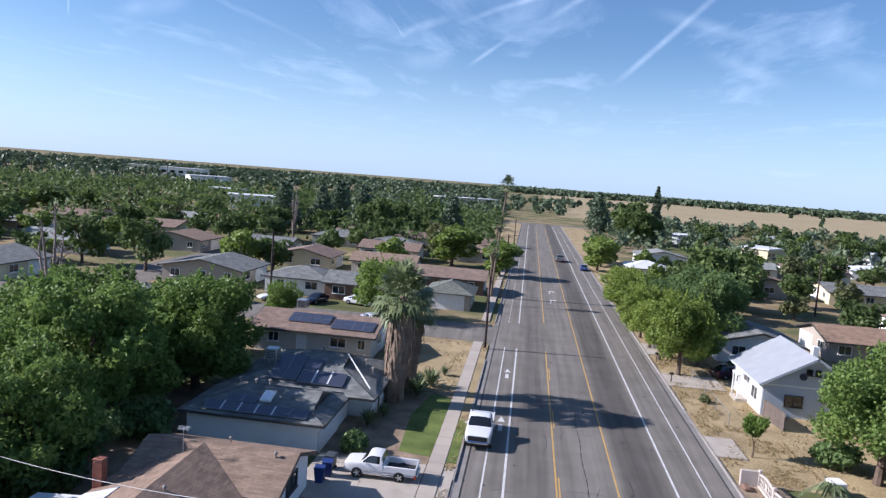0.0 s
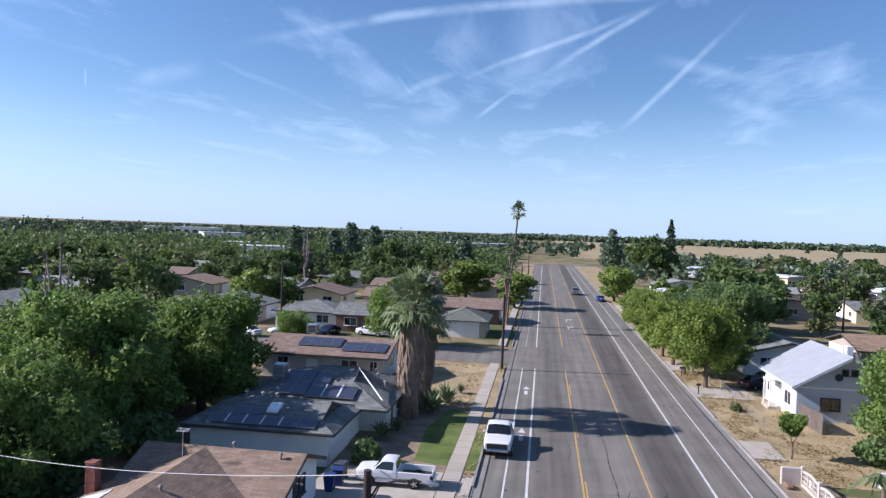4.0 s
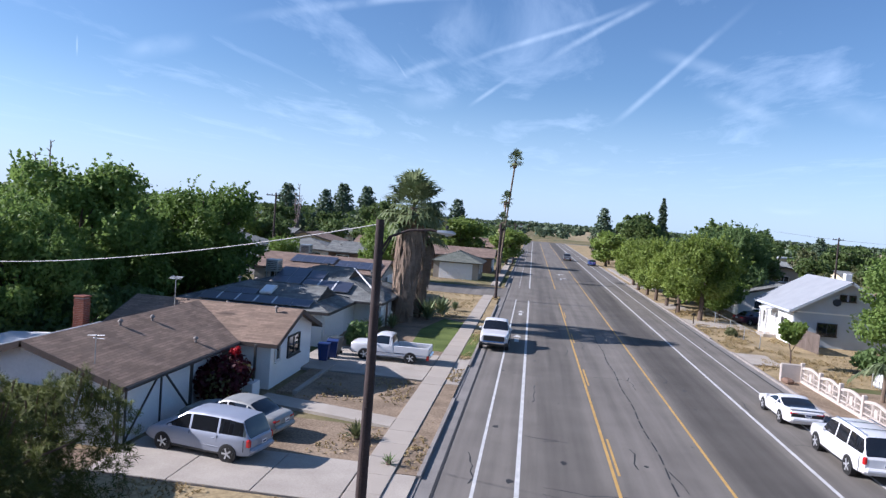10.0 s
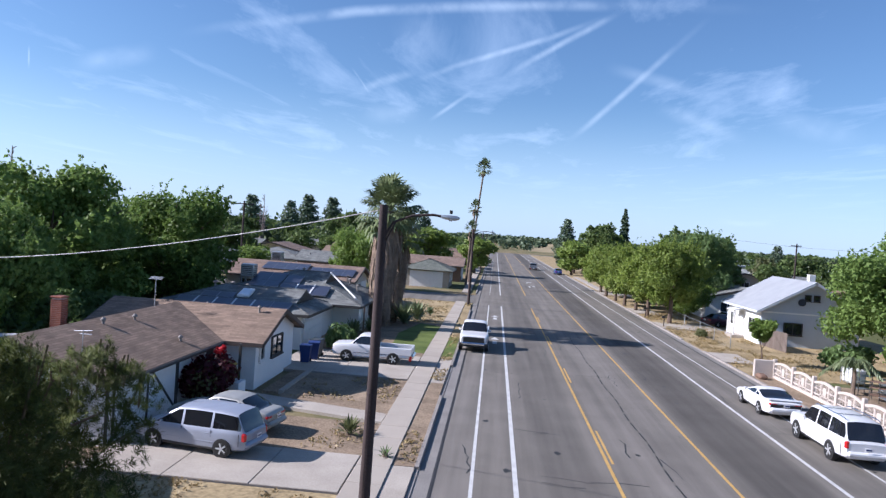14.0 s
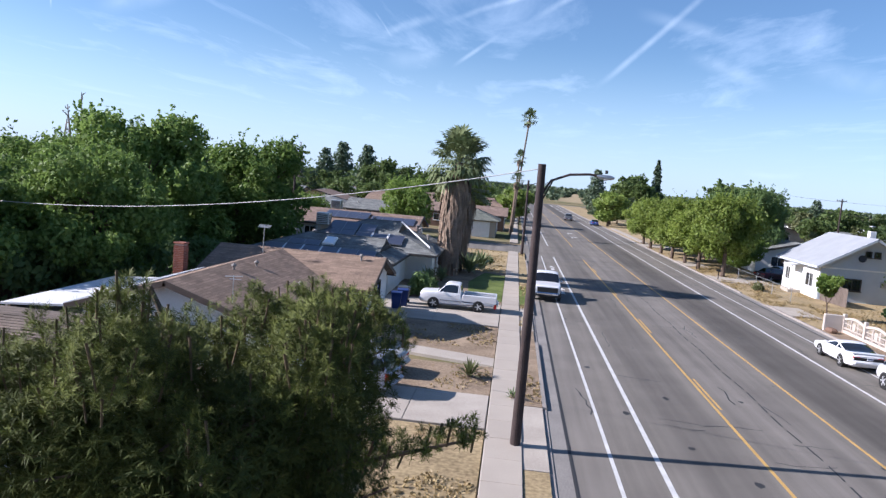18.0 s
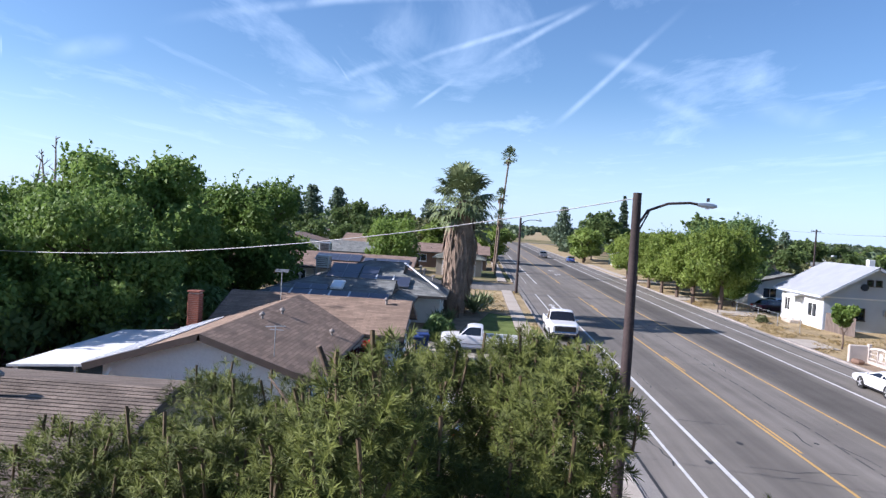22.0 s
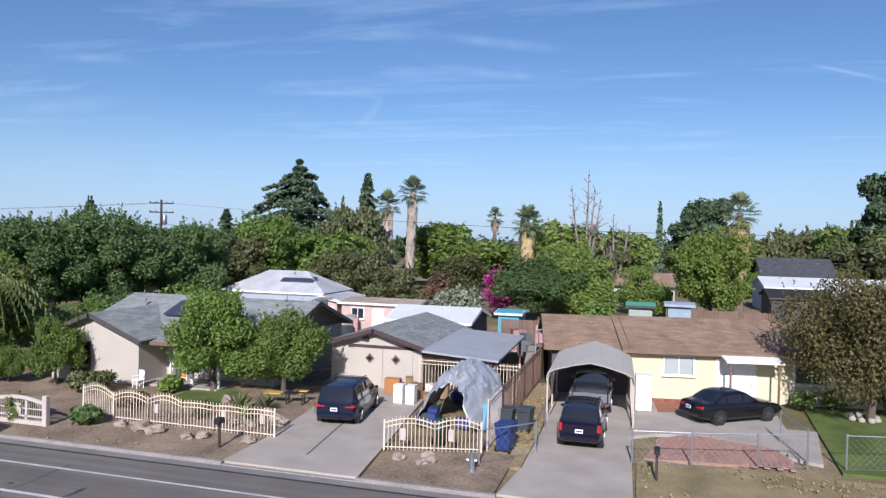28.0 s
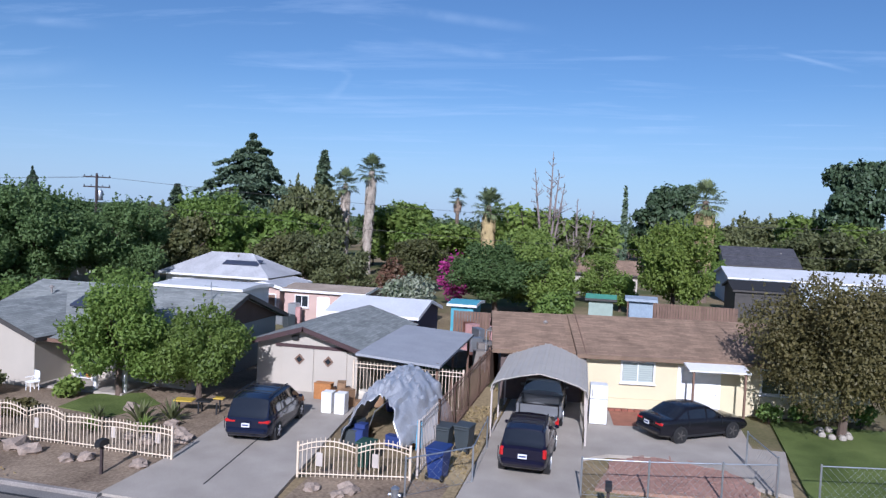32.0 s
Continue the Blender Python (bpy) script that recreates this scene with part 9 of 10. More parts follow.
# the pine close to the camera
def near_pine(x, y, r):
    """A low spreading pine: trunk, boughs, tufts of needles at every twig end, one bough reaching over the verge."""
    rng, pr = np.random.default_rng(7), random.Random(7)
    t = thing("spreading_pine", "low spreading green pine with upright needle tufts", "tree", pose(x, y, 0))
    m = Mesh()
    m.tube([(0.5, 0.5, -0.1), (0.4, 0.4, 1.2), (0.2, 0.2, 2.6), (0, 0, 4.4), (-0.4, -0.3, 5.5)], [0.24, 0.2, 0.16, 0.08, 0.03], 9)
    for k in range(52):
        a = 6.283 * k * 0.618
        z0 = pr.uniform(1.4, 4.4)
        L = r * pr.uniform(0.6, 0.95)
        b = Vector((0.2, 0.2, z0))
        e = Vector((math.cos(a) * L, math.sin(a) * L, min(4.9, z0 + pr.uniform(0.1, 0.8))))
        m.tube([b, b.lerp(e, 0.5) + Vector((0, 0, -0.25)), e], [0.07, 0.045, 0.012], 5, False)
    # the low bough
    B = [Vector(p) for p in ((0.3, 0.1, 2.7), (1.9, -0.3, 3.1), (3.1, -0.6, 3.65), (4.2, -0.95, 4.15))]
    m.tube(B, [0.07, 0.05, 0.035, 0.012], 6)
    part("trunk", m, BARK, t)
    # tufts over a gathering of uneven domes, two of them taller leaders
    domes = [(0.2, -0.3, 2.5, r * 0.78, 2.35), (0.45, -2.6, 4.4, 0.5, 1.65), (0.3, -1.9, 4.1, 0.95, 1.3), (-0.9, -1.5, 4.0, 0.95, 1.15), (-1.9, -0.9, 3.7, 0.95, 1.0), (-2.6, -1.6, 3.4, 0.8, 0.8), (0.9, 0.2, 4.3, 0.6, 1.15), (1.9, 0.3, 4.3, 0.8, 1.3), (2.6, -0.3, 4.45, 0.8, 1.2), (2.2, -1.1, 4.5, 0.75, 1.15), (3.0, 0.1, 3.6, 0.6, 0.95), (0.6, -1.6, 4.1, 0.9, 1.0), (2.0, 2.4, 3.7, 1.05, 1.45), (0.7, 2.4, 3.6, 1.2, 1.3), (-0.9, 1.9, 3.5, 1.2, 1.2), (1.8, 2.1, 2.4, 1.3, 1.2)]
    for k in range(16):
        a = 6.283 * k / 16 + pr.uniform(-.15, .15)
        q = pr.uniform(0.62, 0.84)
        domes.append((math.cos(a) * r * q, math.sin(a) * r * q, pr.uniform(3.1, 3.95), r * pr.uniform(0.2, 0.34), pr.uniform(0.7, 1.15)))
    for k in range(9):
        a = 6.283 * (k + 0.5) / 9
        domes.append((math.cos(a) * r * 0.5, math.sin(a) * r * 0.5, pr.uniform(1.5, 2.2), r * 0.3, 1.0))
    cs, gs = [], []
    for i, (dx, dy, dz, dr, dh) in enumerate(domes):
        n = int(620 * dr * (dr + dh) * 0.6) if i else 3600
        d = rng.normal(size=(n * 2, 3))
        d /= np.linalg.norm(d, axis=1)[:, None]
        # bright tufts kept to the top and sunward west side, in place of sunlight
        d = d[(d[:, 2] > 0.22) & ((dz + d[:, 2] * dh > 4.25 + 0.5 * rng.random(n * 2)) | (rng.random(n * 2) < 0.05) | (d[:, 0] < -0.25) & (d[:, 1] > -0.2) & (dx < -0.8) & (rng.random(n * 2) < 0.5)) | (rng.random(n * 2) < 0.01)][:n]
        n = len(d)
        rr = np.where(rng.random(n) < 0.75, 1.0 - 0.12 * rng.random(n), 0.6 + 0.35 * rng.random(n))
        bump = np.array([1 + 0.30 * noise.noise(Vector((p[0] * 3 + i, p[1] * 3, p[2] * 3))) for p in d])
        rr = rr * bump
        cs.append(np.stack([dx + d[:, 0] * dr * rr, dy + d[:, 1] * dr * rr, dz + d[:, 2] * dh * rr], 1))
        g = d * 0.6 + np.array([0, 0, 0.95]) + rng.normal(size=(n, 3)) * 0.25
        gs.append(g / np.linalg.norm(g, axis=1)[:, None])
    for k in range(150):
        q = 0.25 + 0.75 * pr.random() ** 0.8
        i = min(2, int(q * 3))
        p = B[i].lerp(B[i + 1], q * 3 - i) + Vector((pr.uniform(-.15, .15), pr.uniform(-.55, .55) * (1.2 - q), pr.uniform(-.1, .22)))
        cs.append(np.array([tuple(p)]))
        g = np.array([[0.35 + pr.uniform(-.2, .2), pr.uniform(-.4, .4), 0.9]])
        gs.append(g / np.linalg.norm(g))
    c, grow = np.concatenate(cs), np.concatenate(gs)
    inside = np.array([i > len(c) - 151 or p[0] < 2.72 + 0.25 * math.sin(3 * p[1]) for i, p in enumerate(c)])
    c, grow = c[inside], grow[inside]
    # the tufts gather in clumps and thin downward, so darker needles stand for shade
    keep = np.array([i > len(c) - 151 or noise.noise(Vector(p) * 1.25) > -0.28 + 0.66 * min(1.0, max(0.0, (5.0 - p[2]) / 1.0)) for i, p in enumerate(c)])
    c, grow = c[keep], grow[keep]
    # a share of the twigs carries dull older needles
    dull = rng.random(len(c)) < 0.3
    cd, gd = c[dull], grow[dull]
    c, grow = c[~dull], grow[~dull]
    n = len(c)
    def tufts(c, grow, k, length, wide):
        """Bursts of thin needles round a twig end."""
        n = len(c)
        g = np.repeat(grow, k, axis=0)
        q = rng.normal(size=(n * k, 3))
        q /= np.linalg.norm(q, axis=1)[:, None] + 1e-9
        root = np.repeat(c, k, axis=0) + g * (rng.random(n * k) * 0.09)[:, None]
        out = q * 0.85 + g * 0.6
        out /= np.linalg.norm(out, axis=1)[:, None]
        tip = root + out * (length * (0.65 + 0.5 * rng.random(n * k)))[:, None]
        side = np.cross(out, q + 0.3)
        side /= np.linalg.norm(side, axis=1)[:, None] + 1e-9
        wd = side * wide
        mid = (root + tip) / 2 + g * 0.005
        v = np.stack([root - wd, mid - wd * 1.4, tip, mid + wd * 1.4], 1).reshape(-1, 3)
        return v, np.arange(4 * n * k).reshape(-1, 4)

    v, f_ = tufts(c, grow, 34, 0.105, 0.0030)
    tagged(part("young_foliage", fast_mesh("young_foliage", v, f_, NEEDLE), None, t, "green needle tufts at the twig ends"), kind="stuff")
    # upright shoots, some rising above the domes
    sh = Mesh()
    for i in range(0, n, 9):
        p, gg = Vector(c[i]), Vector(grow[i])
        gg.z += 0.6
        gg.normalize()
        sh.tube([p - gg * 0.2, p + gg * (0.15 if i % 7 else 0.33)], [0.013, 0.018], 4, False)
    tagged(part("shoot_growth", sh, mat("shoot_bark", (0.09, 0.065, 0.035), 0.9, 0.3), t), kind="stuff")
    # inner mass of older needles, the crown's shade put into their dark colour
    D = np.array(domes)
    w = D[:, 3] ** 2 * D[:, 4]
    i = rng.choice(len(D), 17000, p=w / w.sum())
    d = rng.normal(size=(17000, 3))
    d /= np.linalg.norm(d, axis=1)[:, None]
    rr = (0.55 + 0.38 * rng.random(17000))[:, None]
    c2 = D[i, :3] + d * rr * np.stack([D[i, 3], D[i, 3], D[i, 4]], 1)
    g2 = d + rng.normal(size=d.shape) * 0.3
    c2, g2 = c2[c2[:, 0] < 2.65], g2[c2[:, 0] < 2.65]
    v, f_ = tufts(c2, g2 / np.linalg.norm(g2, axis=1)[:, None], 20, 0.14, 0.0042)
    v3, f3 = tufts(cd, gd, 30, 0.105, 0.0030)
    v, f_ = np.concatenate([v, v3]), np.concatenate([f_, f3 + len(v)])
    tagged(part("old_foliage", fast_mesh("old_foliage", v, f_, NEEDLE_OLD_SHADE), None, t, "older needles with inner shade put into their dark colour"), kind="stuff")
    return t


near_pine(-8.95, -9.7, 3.4)
fl = thing("red_marker_flag", "small red marker flags on wires in the dry yard", "marker flag", pose(-5.9, -5.6, 0.01))
for k in range(3):
    part("wire", Mesh().tube([(0.12 * k, 0.3 * k, 0), (0.12 * k, 0.3 * k, 0.5)], 0.006, 4), STEEL, fl)
    part("flag", Mesh().box((0.12 * k + 0.07, 0.3 * k, 0.45), (0.13, 0.005, 0.1)), RED_L, fl)

# shaded pots and shrubs before the cream house
for k, (x, y, r, h) in enumerate(((29.6, -20.9, 0.55, 0.8), (30.0, -22.2, 0.6, 0.9), (30.3, -24.6, 0.6, 1.0))):
    bush("potted_shrub", "dark shrub in the shade before the cream house", x, y, r, h, LEAF_D, 500, 0.12, 340 + k, z=0.12)
rk = thing("tree_ring", "ring of pale stones round the tree trunk", "stone ring", pose(28.5, -23.0, 0.1))
for k in range(9):
    a = 6.283 * k / 9
    part("stone", Mesh().box((math.cos(a) * 0.55, math.sin(a) * 0.55, 0.1), (0.3, 0.26, 0.22), bev=0.06), CONCRETE, rk)


# dry grass tufts and litter on the bare verges and yards
def dry_tufts(name, label, areas, seed):
    rng = np.random.default_rng(seed)
    P = []
    for x0, x1, y0, y1, z, n in areas:
        q = np.stack([rng.uniform(x0, x1, n), rng.uniform(y0, y1, n), np.full(n, z + 0.03)], 1)
        keep = np.array([noise.noise(Vector((p[0] * 0.45, p[1] * 0.35, 2.0))) + 0.35 * noise.noise(Vector((p[0] * 1.9, p[1] * 1.9, 5.0))) > 0.02 for p in q])
        P.append(q[keep])
    P = np.concatenate(P)
    v, f_ = leaf_cloud(rng, P, np.full(len(P), 0.07), 4 * len(P), 0.06, 0.0, 0.25, 1.5)
    tagged(new(name, fast_mesh(name, v, f_, STRAW)), label, "grass", kind="stuff")


STRAW = leaf_mat("straw_blades", (0.202, 0.143, 0.067), (0.437, 0.353, 0.168), 0.15)
dry_tufts("dry_grass", "dry yellow grass tufts on the verges", [(14.7, 20.6, 25.6, 62, 0.10, 9000), (14.6, 17.4, -0.8, 7, 0.12, 60), (-12, -4.9, -9, 0.9, 0.095, 3600), (-9.3, -4.9, 10.9, 15.7, 0.10, 600), (-12, -4.9, 4.4, 8.0, 0.10, 600), (-3.66, -3.05, 3.8, 56, 0.13, 1300), (-12, -4.9, 37.7, 55.8, 0.11, 2500), (17.3, 30.8, -10.1, -8.75, 0.11, 1300), (14.6, 19.2, -30, -13.9, 0.12, 1500), (20.9, 34, 26, 40, 0.05, 2600)], 91)

# ---- the neighbourhood beyond ----
DIST_A = place(tree_proto("far_tree", "distant green broadleaf tree", 401, 8.5, 4.0, 0.8, LEAF_F, 1500, 0.50, 14, 0.25, shoots=20, lobe=(0.2, 0.4), core=0.5), -70, 84)
DIST_B = place(tree_proto("far_dark_tree", "distant dark green tree", 402, 9.5, 4.4, 0.8, LEAF_F, 1500, 0.50, 14, 0.25, shoots=20, lobe=(0.2, 0.4), core=0.5), -58, 82)
DIST_C = place(tree_proto("far_bright_tree", "distant bright green tree", 403, 7.5, 3.8, 0.6, LEAF_A, 1500, 0.50, 14, 0.25, shoots=20, lobe=(0.2, 0.4), core=0.5), -47, 92)
DIST_O = place(tree_proto("far_olive_tree", "distant olive green tree", 404, 8.0, 3.8, 0.6, LEAF_O, 1500, 0.50, 14, 0.25, shoots=20, lobe=(0.2, 0.4), core=0.5), 40, 118)
ROOFS = [SH_GREY, SH_BROWN, SH_RUST, SH_LIGHT, SH_TAN, SH_GREEN, ROOF_WHITE]
WALLS = [PALE, BEIGE, TAN, CREAM, BROWNWALL, PINK]
RN = ["grey", "brown", "rusty brown", "pale grey", "tan", "grey green", "white"]
HOUSES = [(-52, -40, 76, 86, 0, 1), (-36, -27, 75, 84, 0, 0), (-27, -19, 74, 81, 0, 4), (-44, -34, 100, 109, 2, 3), (-30, -19, 100, 108, 1, 2), (-46, -38, 50, 58, 0, 1), (-80, -68, 64, 74, 0, 3), (-34, -22, 122, 131, 2, 0), (-58, -46, 112, 121, 0, 1), (-16, -6, 132, 141, 1, 2), (-20, -7, 150, 158, 2, 4), (-88, -76, 92, 101, 3, 0), (-74, -62, 108, 117, 1, 1), (-50, -38, 140, 149, 0, 2), (-92, -78, 128, 138, 2, 3),
          (22, 31, 60, 69, 0, 0), (36, 47, 66, 75, 4, 1), (21.5, 30, 128, 138, 6, 0), (40, 52, 118, 127, 4, 1), (56, 70, 116, 126, 0, 3), (60, 74, 150, 160, 1, 0), (82, 96, 168, 177, 6, 0), (48, 58, 150, 158, 3, 0), (78, 90, 128, 138, 4, 2), (100, 112, 140, 150, 5, 0), (54, 64, 84, 93, 1, 1), (70, 82, 94, 103, 4, 0), (28, 40, 160, 169, 3, 0), (90, 104, 100, 110, 0, 2),
          (96, 106, -12, -2, 1, 1), (100, 112, 30, 40, 4, 2), (104, 116, -60, -50, 4, 0), (74, 84, -70, -60, 0, 3), (120, 132, 8, 18, 1, 0), (30, 40, -62, -48, 1, 3)]
hrng = random.Random(5)
for j in range(5):
    for i in range(7):
        x, y = -112 + 15.5 * i + hrng.uniform(-1.5, 1.5), 72 + 21 * j + hrng.uniform(-2, 2)
        w, d = hrng.uniform(8, 11), hrng.uniform(7, 9)
        if x + w < -16 and not -68 < x + w / 2 < -46 and all(x + w + 1.5 < a or x > b + 1.5 or y + d + 1.5 < c or y > e + 1.5 for a, b, c, e, *_ in HOUSES):
            HOUSES.append((x, x + w, y, y + d, hrng.choice((0, 0, 1, 3, 4, 2)), hrng.randrange(6)))
for k, (x0, x1, y0, y1, r, w) in enumerate(HOUSES):
    simple_house("neighbour_house", f"low house with a {RN[r]} roof among trees", x0, x1, y0, y1, WALLS[w], ROOFS[r], "x" if (k % 3) else "y", 2.4, 1.3, "hip" if k % 4 == 1 else "gable", front="+x" if x0 < 0 else "-x", seed=50 + k, vents=k < 8, group="neighbourhood houses")


def clear(x, y):
    if -34 < x < 21 and y < 72 or -6.5 < x < 15.5 or (-145 < x < -2 and 55.5 < y < 69) or (-64 < x < -34 and 30 < y < 46):
        return False
    if 60 < x < 122 and -56 < y < -8:
        return False
    if -66 < x < -50 and y < 132:
        return False
    for x0, x1, y0, y1, *_ in HOUSES:
        if x0 - 2.5 < x < x1 + 2.5 and y0 - 2.5 < y < y1 + 2.5:
            return False
    return True


frng = random.Random(2024)
PROTOS = [DIST_A, DIST_B, DIST_C, DIST_O, DIST_A, DIST_B]
made = 0
for zone, cnt in (((-140, -16, 46, 190), 92), ((16, 120, 58, 172), 72), ((92, 190, -110, 100), 80), ((64, 92, 22, 100), 22), ((40, 210, 172, 300), 46), ((34, 62, 40, 62), 12), ((-150, -40, -20, 50), 26), ((34, 60, -110, -45), 16)):
    x0, x1, y0, y1 = zone
    n, tries = 0, 0
    while n < cnt and tries < cnt * 12:
        tries += 1
        x, y = frng.uniform(x0, x1), frng.uniform(y0, y1)
        if x > 16 and y > 165 and x < 60:
            continue
        if clear(x, y):
            s = frng.uniform(0.5, 1.05)
            plant(frng.choice(PROTOS), x, y, s, frng.uniform(0, 360), sx=s * frng.uniform(0.85, 1.35))
            n += 1


def woods(name, label, regions, leaf, seed, size):
    """Far woods: thousands of leaf clumps gathered into crowns, one sheet of stuff."""
    rng = np.random.default_rng(seed)
    V, F, o = [], [], 0
    for (kind, a0, a1, r0, r1, count, hmin, hmax) in regions:
        for _ in range(count):
            a = radians(rng.uniform(a0, a1))
            rr = math.sqrt(rng.uniform(r0 * r0, r1 * r1))
            x, y = -3 + rr * math.sin(a), -16 + rr * math.cos(a)
            h = rng.uniform(hmin, hmax)
            w = h * rng.uniform(0.5, 0.95) if kind == "round" else h * 0.22
            cs = [(x + rng.normal() * w * 0.35, y + rng.normal() * w * 0.35, h * q) for q in (0.3, 0.5, 0.72)]
            rs = [(w * 0.62, w * 0.62, h * 0.32), (w * 0.62, w * 0.62, h * 0.34), (w * 0.45, w * 0.45, h * 0.27)]
            v, f = leaf_cloud(rng, cs, rs, 44, size * (0.28 + rr / 700.0))
            V.append(v)
            F.append(f + o)
            o += len(v)
    me = fast_mesh(name, np.concatenate(V), np.concatenate(F), leaf)
    tagged(new(name, me), label, "woods", kind="stuff")


# angles are counted from straight up the street towards the east
woods("far_woods_west", "wooded suburb stretching to the horizon", [("round", -16, -1.9, 165, 330, 260, 4, 8), ("round", -75, -6, 150, 420, 900, 5, 9), ("spire", -75, -6, 200, 420, 40, 11, 16)], LEAF_F, 61, 1.5)
# the horizon belts carry their haze in the leaf colour
woods("far_woods_north", "tree belt at the northern horizon, haze put into its leaf colour", [("round", -75, -2, 400, 1500, 2600, 4.5, 8), ("round", -3, 60, 1250, 1700, 1300, 7, 12), ("round", -4, 8, 430, 760, 90, 4, 7), ("round", 26, 60, 260, 700, 70, 5, 8), ("round", 6, 50, 200, 430, 330, 3.5, 7), ("round", -16, -1.8, 300, 420, 160, 4, 8), ("spire", -75, 30, 500, 1500, 60, 7, 11)], FAR_TREE, 62, 2.0)
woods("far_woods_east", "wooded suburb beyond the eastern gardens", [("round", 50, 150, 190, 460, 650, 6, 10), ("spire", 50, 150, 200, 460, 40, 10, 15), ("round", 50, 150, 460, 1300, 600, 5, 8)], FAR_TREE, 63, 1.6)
# light masts of a sports ground on the western skyline
for x, h in ((-386.7, 14.6), (-354.9, 13.8), (-336.5, 13.8), (-310.5, 13.7), (-279, 11.9), (-269, 12.8), (-238.8, 12.1)):
    lm = thing("light_mast", "tall thin floodlight mast on the far skyline", "light mast", pose(x, 420, 0), "floodlight masts")
    part("mast", Mesh().tube([(0, 0, -0.2), (0, 0, h)], [0.28, 0.16], 6), TRIM_D, lm)
    part("lamp_bar", Mesh().box((0, 0, h + 0.25), (1.5, 0.4, 0.55), bev=0.05), TRIM_D, lm)

# large pale buildings far off
for k, (x, y, w, d, h) in enumerate(((-147, 311, 16, 10, 4.5), (-330, 620, 40, 20, 8), (-420, 700, 24, 16, 7), (-110, 250, 18, 12, 5), (-40, 420, 40, 10, 6), (-210, 420, 26, 14, 7), (74, 212, 13, 9, 3.2), (112, 232, 16, 9, 3.4), (150, 226, 14, 9, 3.2), (58, 250, 11, 8, 3.2), (96, 276, 15, 10, 3.6))):
    b = thing("far_building", "pale flat-roofed building among far trees", "building", pose(x, y, 0, 0, 0, 8 * k))
    part("wall", Mesh().box((0, 0, h / 2), (w, d, h)), PALE if k % 2 else CREAM, b)
    part("roof", Mesh().box((0, 0, h + 0.2), (w + 1, d + 1, 0.5), bev=0.1), ROOF_WHITE, b)
    for j in range(5 if k < 6 else 2):
        part("window", Mesh().box((-w / 2 + w * (j + 0.5) / 5, -d / 2 - 0.05, h * 0.55), (w * 0.11, 0.1, h * 0.3)), GLASS, b)

# contrails on the far sky
def contrail_mat():
    m = bpy.data.materials.new("contrail_ice")
    m.use_nodes = True
    nt = m.node_tree
    nt.nodes.clear()
    out = nt.nodes.new("ShaderNodeOutputMaterial")
    em = nt.nodes.new("ShaderNodeEmission")
    em.inputs[0].default_value = (0.86, 0.93, 1.0, 1)
    em.inputs[1].default_value = 0.68
    tr = nt.nodes.new("ShaderNodeBsdfTransparent")
    mx = nt.nodes.new("ShaderNodeMixShader")
    uv = nt.nodes.new("ShaderNodeUVMap")
    sp = nt.nodes.new("ShaderNodeSeparateXYZ")
    nt.links.new(uv.outputs[0], sp.inputs[0])

    def tri(sock, width):
        a = nt.nodes.new("ShaderNodeMath")
        a.operation = "SUBTRACT"
        a.inputs[1].default_value = 0.5
        nt.links.new(sock, a.inputs[0])
        b = nt.nodes.new("ShaderNodeMath")
        b.operation = "ABSOLUTE"
        nt.links.new(a.outputs[0], b.inputs[0])
        c = nt.nodes.new("ShaderNodeMapRange")
        c.interpolation_type = "SMOOTHSTEP"
        c.inputs[1].default_value, c.inputs[2].default_value = 0.5, 0.5 - width
        nt.links.new(b.outputs[0], c.inputs[0])
        return c.outputs[0]

    def mul(a, b):
        k = nt.nodes.new("ShaderNodeMath")
        k.operation = "MULTIPLY"
        for i, s in enumerate((a, b)):
            if hasattr(s, "links"):
                nt.links.new(s, k.inputs[i])
            else:
                k.inputs[i].default_value = s
        return k.outputs[0]

    geo = nt.nodes.new("ShaderNodeNewGeometry")
    n = nt.nodes.new("ShaderNodeTexNoise")
    n.inputs["Scale"].default_value = 0.006
    n.inputs["Detail"].default_value = 6
    nt.links.new(geo.outputs["Position"], n.inputs["Vector"])
    r = nt.nodes.new("ShaderNodeMapRange")
    r.inputs[1].default_value, r.inputs[2].default_value = 0.3, 0.62
    r.inputs[3].default_value, r.inputs[4].default_value = 0.25, 1.0
    nt.links.new(n.outputs[0], r.inputs[0])
    info = nt.nodes.new("ShaderNodeObjectInfo")
    fac = mul(mul(tri(sp.outputs["Y"], 0.5), tri(sp.outputs["X"], 0.42)), mul(r.outputs[0], 0.58))
    al = nt.nodes.new("ShaderNodeSeparateColor")
    nt.links.new(info.outputs["Color"], al.inputs[0])
    nt.links.new(mul(fac, al.outputs[0]), mx.inputs[0])
    nt.links.new(tr.outputs[0], mx.inputs[1])
    nt.links.new(em.outputs[0], mx.inputs[2])
    nt.links.new(mx.outputs[0], out.inputs["Surface"])
    return m


ICE = contrail_mat()


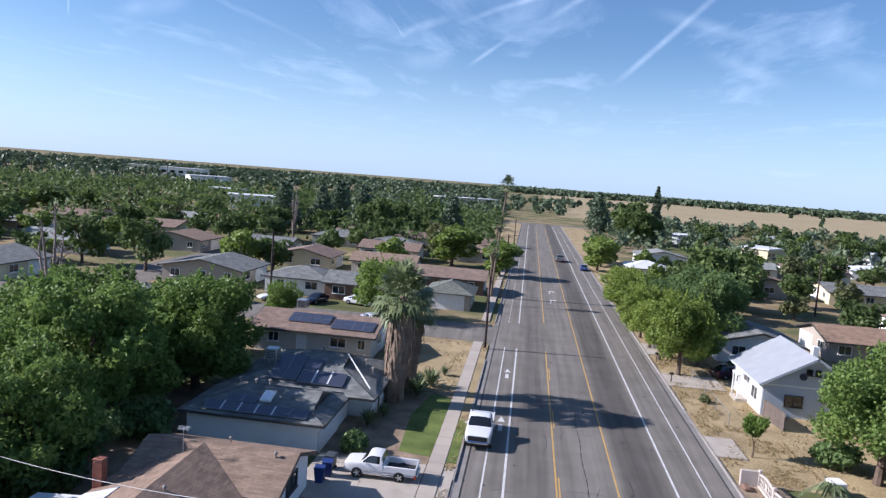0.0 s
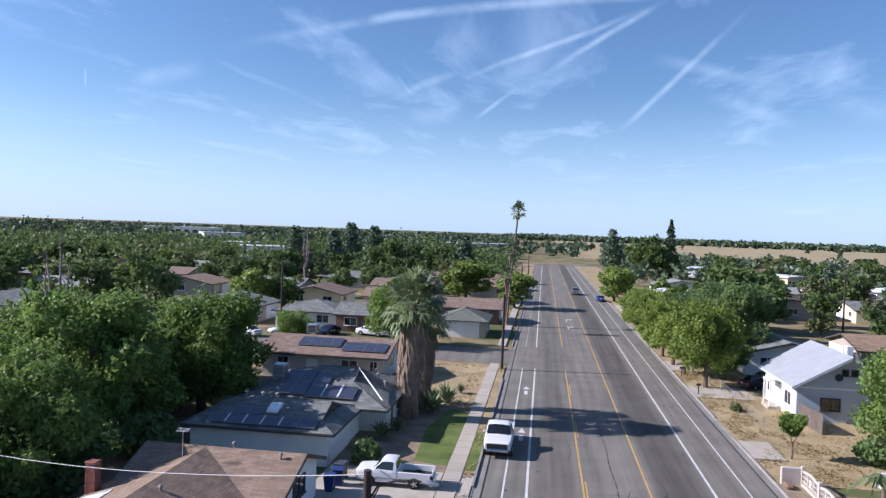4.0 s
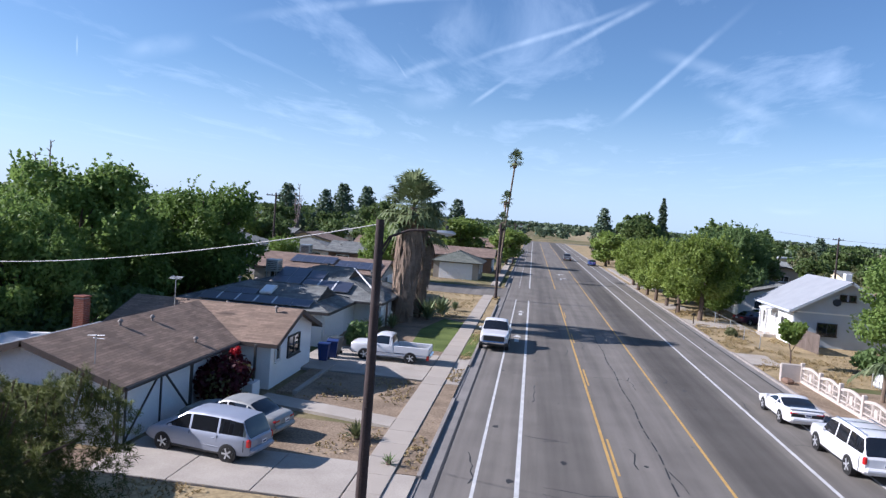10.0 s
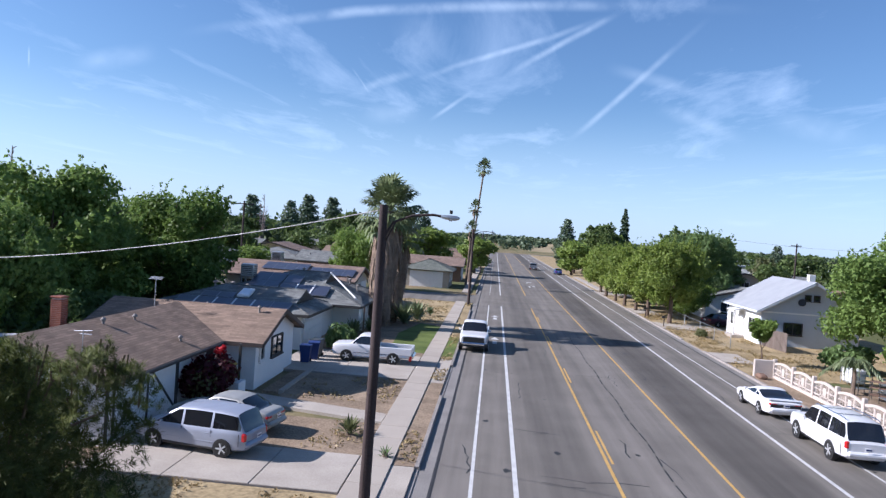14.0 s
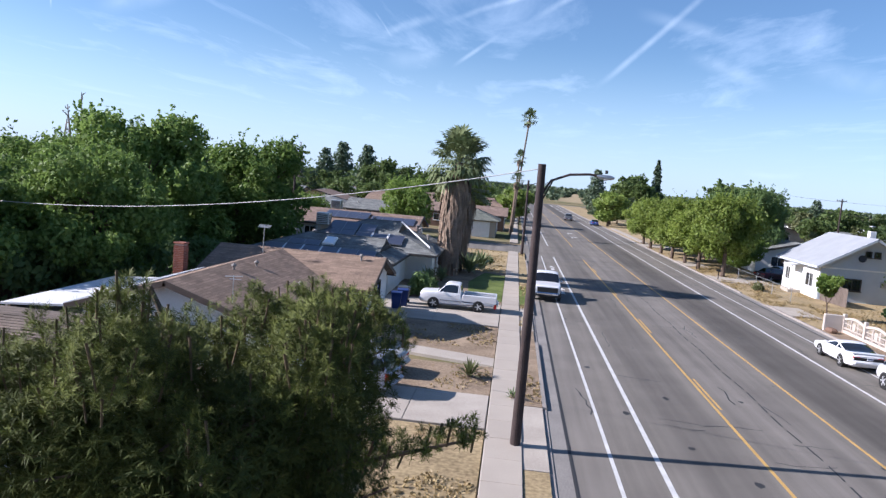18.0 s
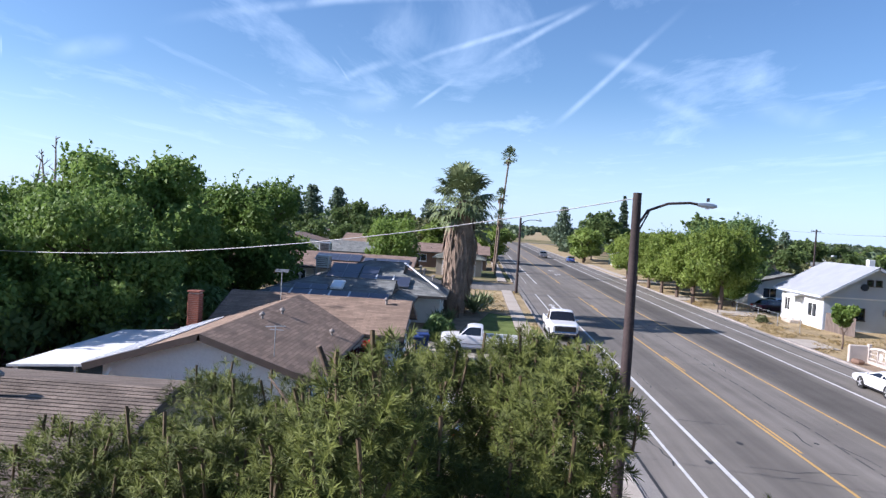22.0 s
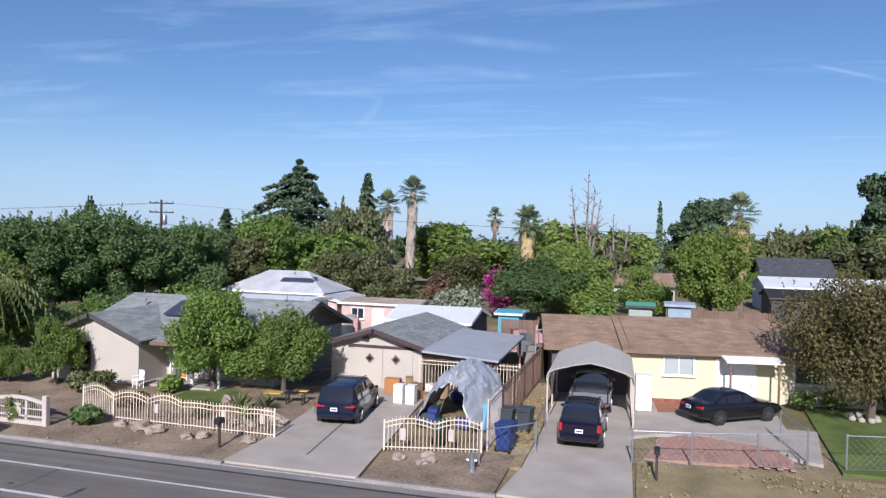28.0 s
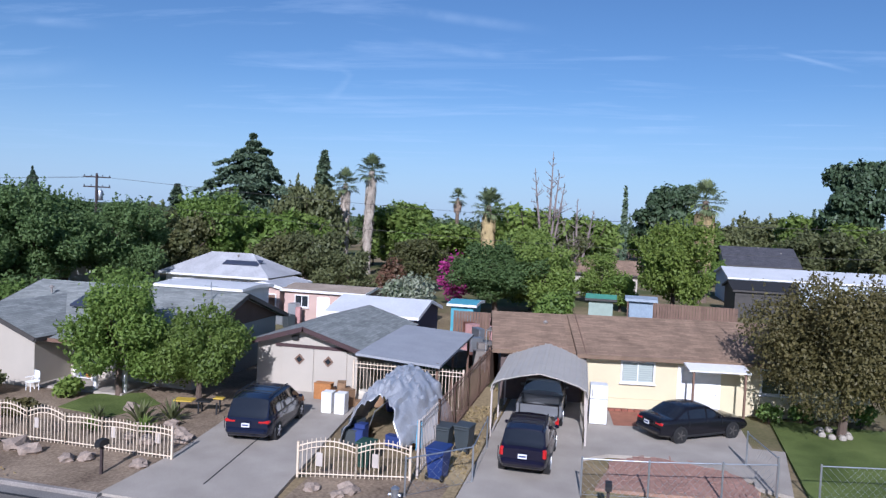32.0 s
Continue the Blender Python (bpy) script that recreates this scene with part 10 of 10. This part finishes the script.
def contrail(pts, width, strength):
    """A ribbon of ice cloud through directions given as degrees east of the street and degrees above the horizon."""
    D = 4300.0
    P = [Vector((D * math.sin(radians(a)) * math.cos(radians(e)), D * math.cos(radians(a)) * math.cos(radians(e)), D * math.sin(radians(e)))) for a, e in pts]
    me = bpy.data.meshes.new("contrail")
    vs, fs, uvs = [], [], []
    n = len(P)
    for i, p in enumerate(P):
        d = (P[min(i + 1, n - 1)] - P[max(i - 1, 0)]).normalized()
        s = d.cross(p.normalized()).normalized() * (D * math.tan(radians(width)) / 2)
        vs += [p - s, p + s]
        uvs += [(i / (n - 1), 0), (i / (n - 1), 1)]
        if i < n - 1:
            fs.append((2 * i, 2 * i + 1, 2 * i + 3, 2 * i + 2))
    me.from_pydata([tuple(v) for v in vs], [], fs)
    lay = me.uv_layers.new(name="UVMap")
    for l in me.loops:
        lay.data[l.index].uv = uvs[l.vertex_index]
    me.materials.append(ICE)
    o = new("contrail", me)
    o.color = (strength, 0, 0, 1)
    o.visible_shadow = False
    tagged(o, "white contrail drifting in the blue sky", "contrail", "contrails", "structure")


SKY_TRAILS = [
    (((-26.5, 13.3), (-22.6, 14.5), (-18.0, 15.6), (-12.6, 16.9), (-4.5, 17.9), (4.2, 18.4), (12.5, 18.3), (21.0, 17.6)), 1.15, 0.80),
    (((-8.5, 11.6), (-4.21, 13.5), (-0.64, 14.73), (3.33, 16.02), (8.88, 18.06)), 0.69, 0.90),
    (((-0.8, 12.5), (1.24, 13.86), (4.25, 15.62), (7.22, 17.19), (9.7, 18.52)), 0.74, 0.85),
    (((4.8, 7.7), (6.8, 9.49), (9.33, 11.9), (11.71, 14.19), (15.91, 18.01)), 0.74, 0.80),
    (((-6.3, 8.9), (-4.24, 10.49), (-2.19, 12.0)), 0.51, 0.75),
    (((-12.7, 10.51), (-10.06, 11.86), (-7.15, 12.93)), 1.01, 0.70),
    (((-12.74, 12.76), (-11.87, 11.8), (-10.98, 10.65)), 0.23, 0.80),
    (((-35.57, 11.1), (-35.5, 9.29)), 0.18, 0.80),
    (((-33.18, 9.97), (-30.3, 11.01), (-26.87, 12.12)), 1.94, 0.50),
    (((-12.18, 9.37), (-9.45, 9.36), (-6.27, 9.93)), 2.31, 0.35),
    (((11.52, 10.99), (14.89, 9.99), (18.95, 8.26)), 1.57, 0.45),
    (((19.56, 10.41), (22.57, 9.56), (26.7, 8.7)), 2.31, 0.50),
    (((7.45, 13.99), (11.8, 12.95), (15.55, 11.97)), 1.38, 0.40),
    (((-9.05, 17.52), (-7.07, 15.16), (-6.47, 13.06)), 4.14, 0.35),
    (((16.62, 2.46), (18.97, 2.36), (21.23, 2.55)), 0.65, 0.50),
]
SKY_TRAILS_EAST = [
    (((101.23, 13.25), (103.39, 12.65), (107.45, 11.27)), 0.42, 0.70),
    (((66.8, 8.56), (68.14, 9.93), (68.95, 11.14), (67.66, 12.32)), 1.01, 0.45),
    (((70.34, 16.46), (77.22, 15.93), (85.79, 15.01)), 1.20, 0.45),
    (((72.2, 14.18), (78.63, 13.37), (84.94, 12.92)), 1.11, 0.45),
    (((42.82, 12.18), (46.98, 12.54), (51.88, 12.9)), 1.01, 0.40),
    (((42.16, 8.34), (46.27, 9.15), (50.73, 10.17)), 1.57, 0.40),
    (((81.44, 7.64), (90.68, 7.6), (100.62, 7.56)), 0.74, 0.35),
]
for pts, w, k in SKY_TRAILS + SKY_TRAILS_EAST:
    contrail(pts, w, 0.62 * k)


# ---- from plan units to metres ----
# vehicles and loose things are built at their true size, so only their places are brought over
TRUE_SIZE = {"car", "pickup truck", "minivan", "sports car", "suv", "rubbish bin", "refrigerator", "chair", "bench", "mailbox", "hydrant", "box", "chest", "water tank", "rack"}
for ob in list(scene.collection.objects):
    if ob.parent is None and ob.type in {"MESH", "EMPTY"} and ob.get("category") != "contrail":
        if ob.get("category") in TRUE_SIZE:
            ob.location = ob.location * UNIT
        else:
            ob.matrix_basis = Matrix.Scale(UNIT, 4) @ ob.matrix_basis
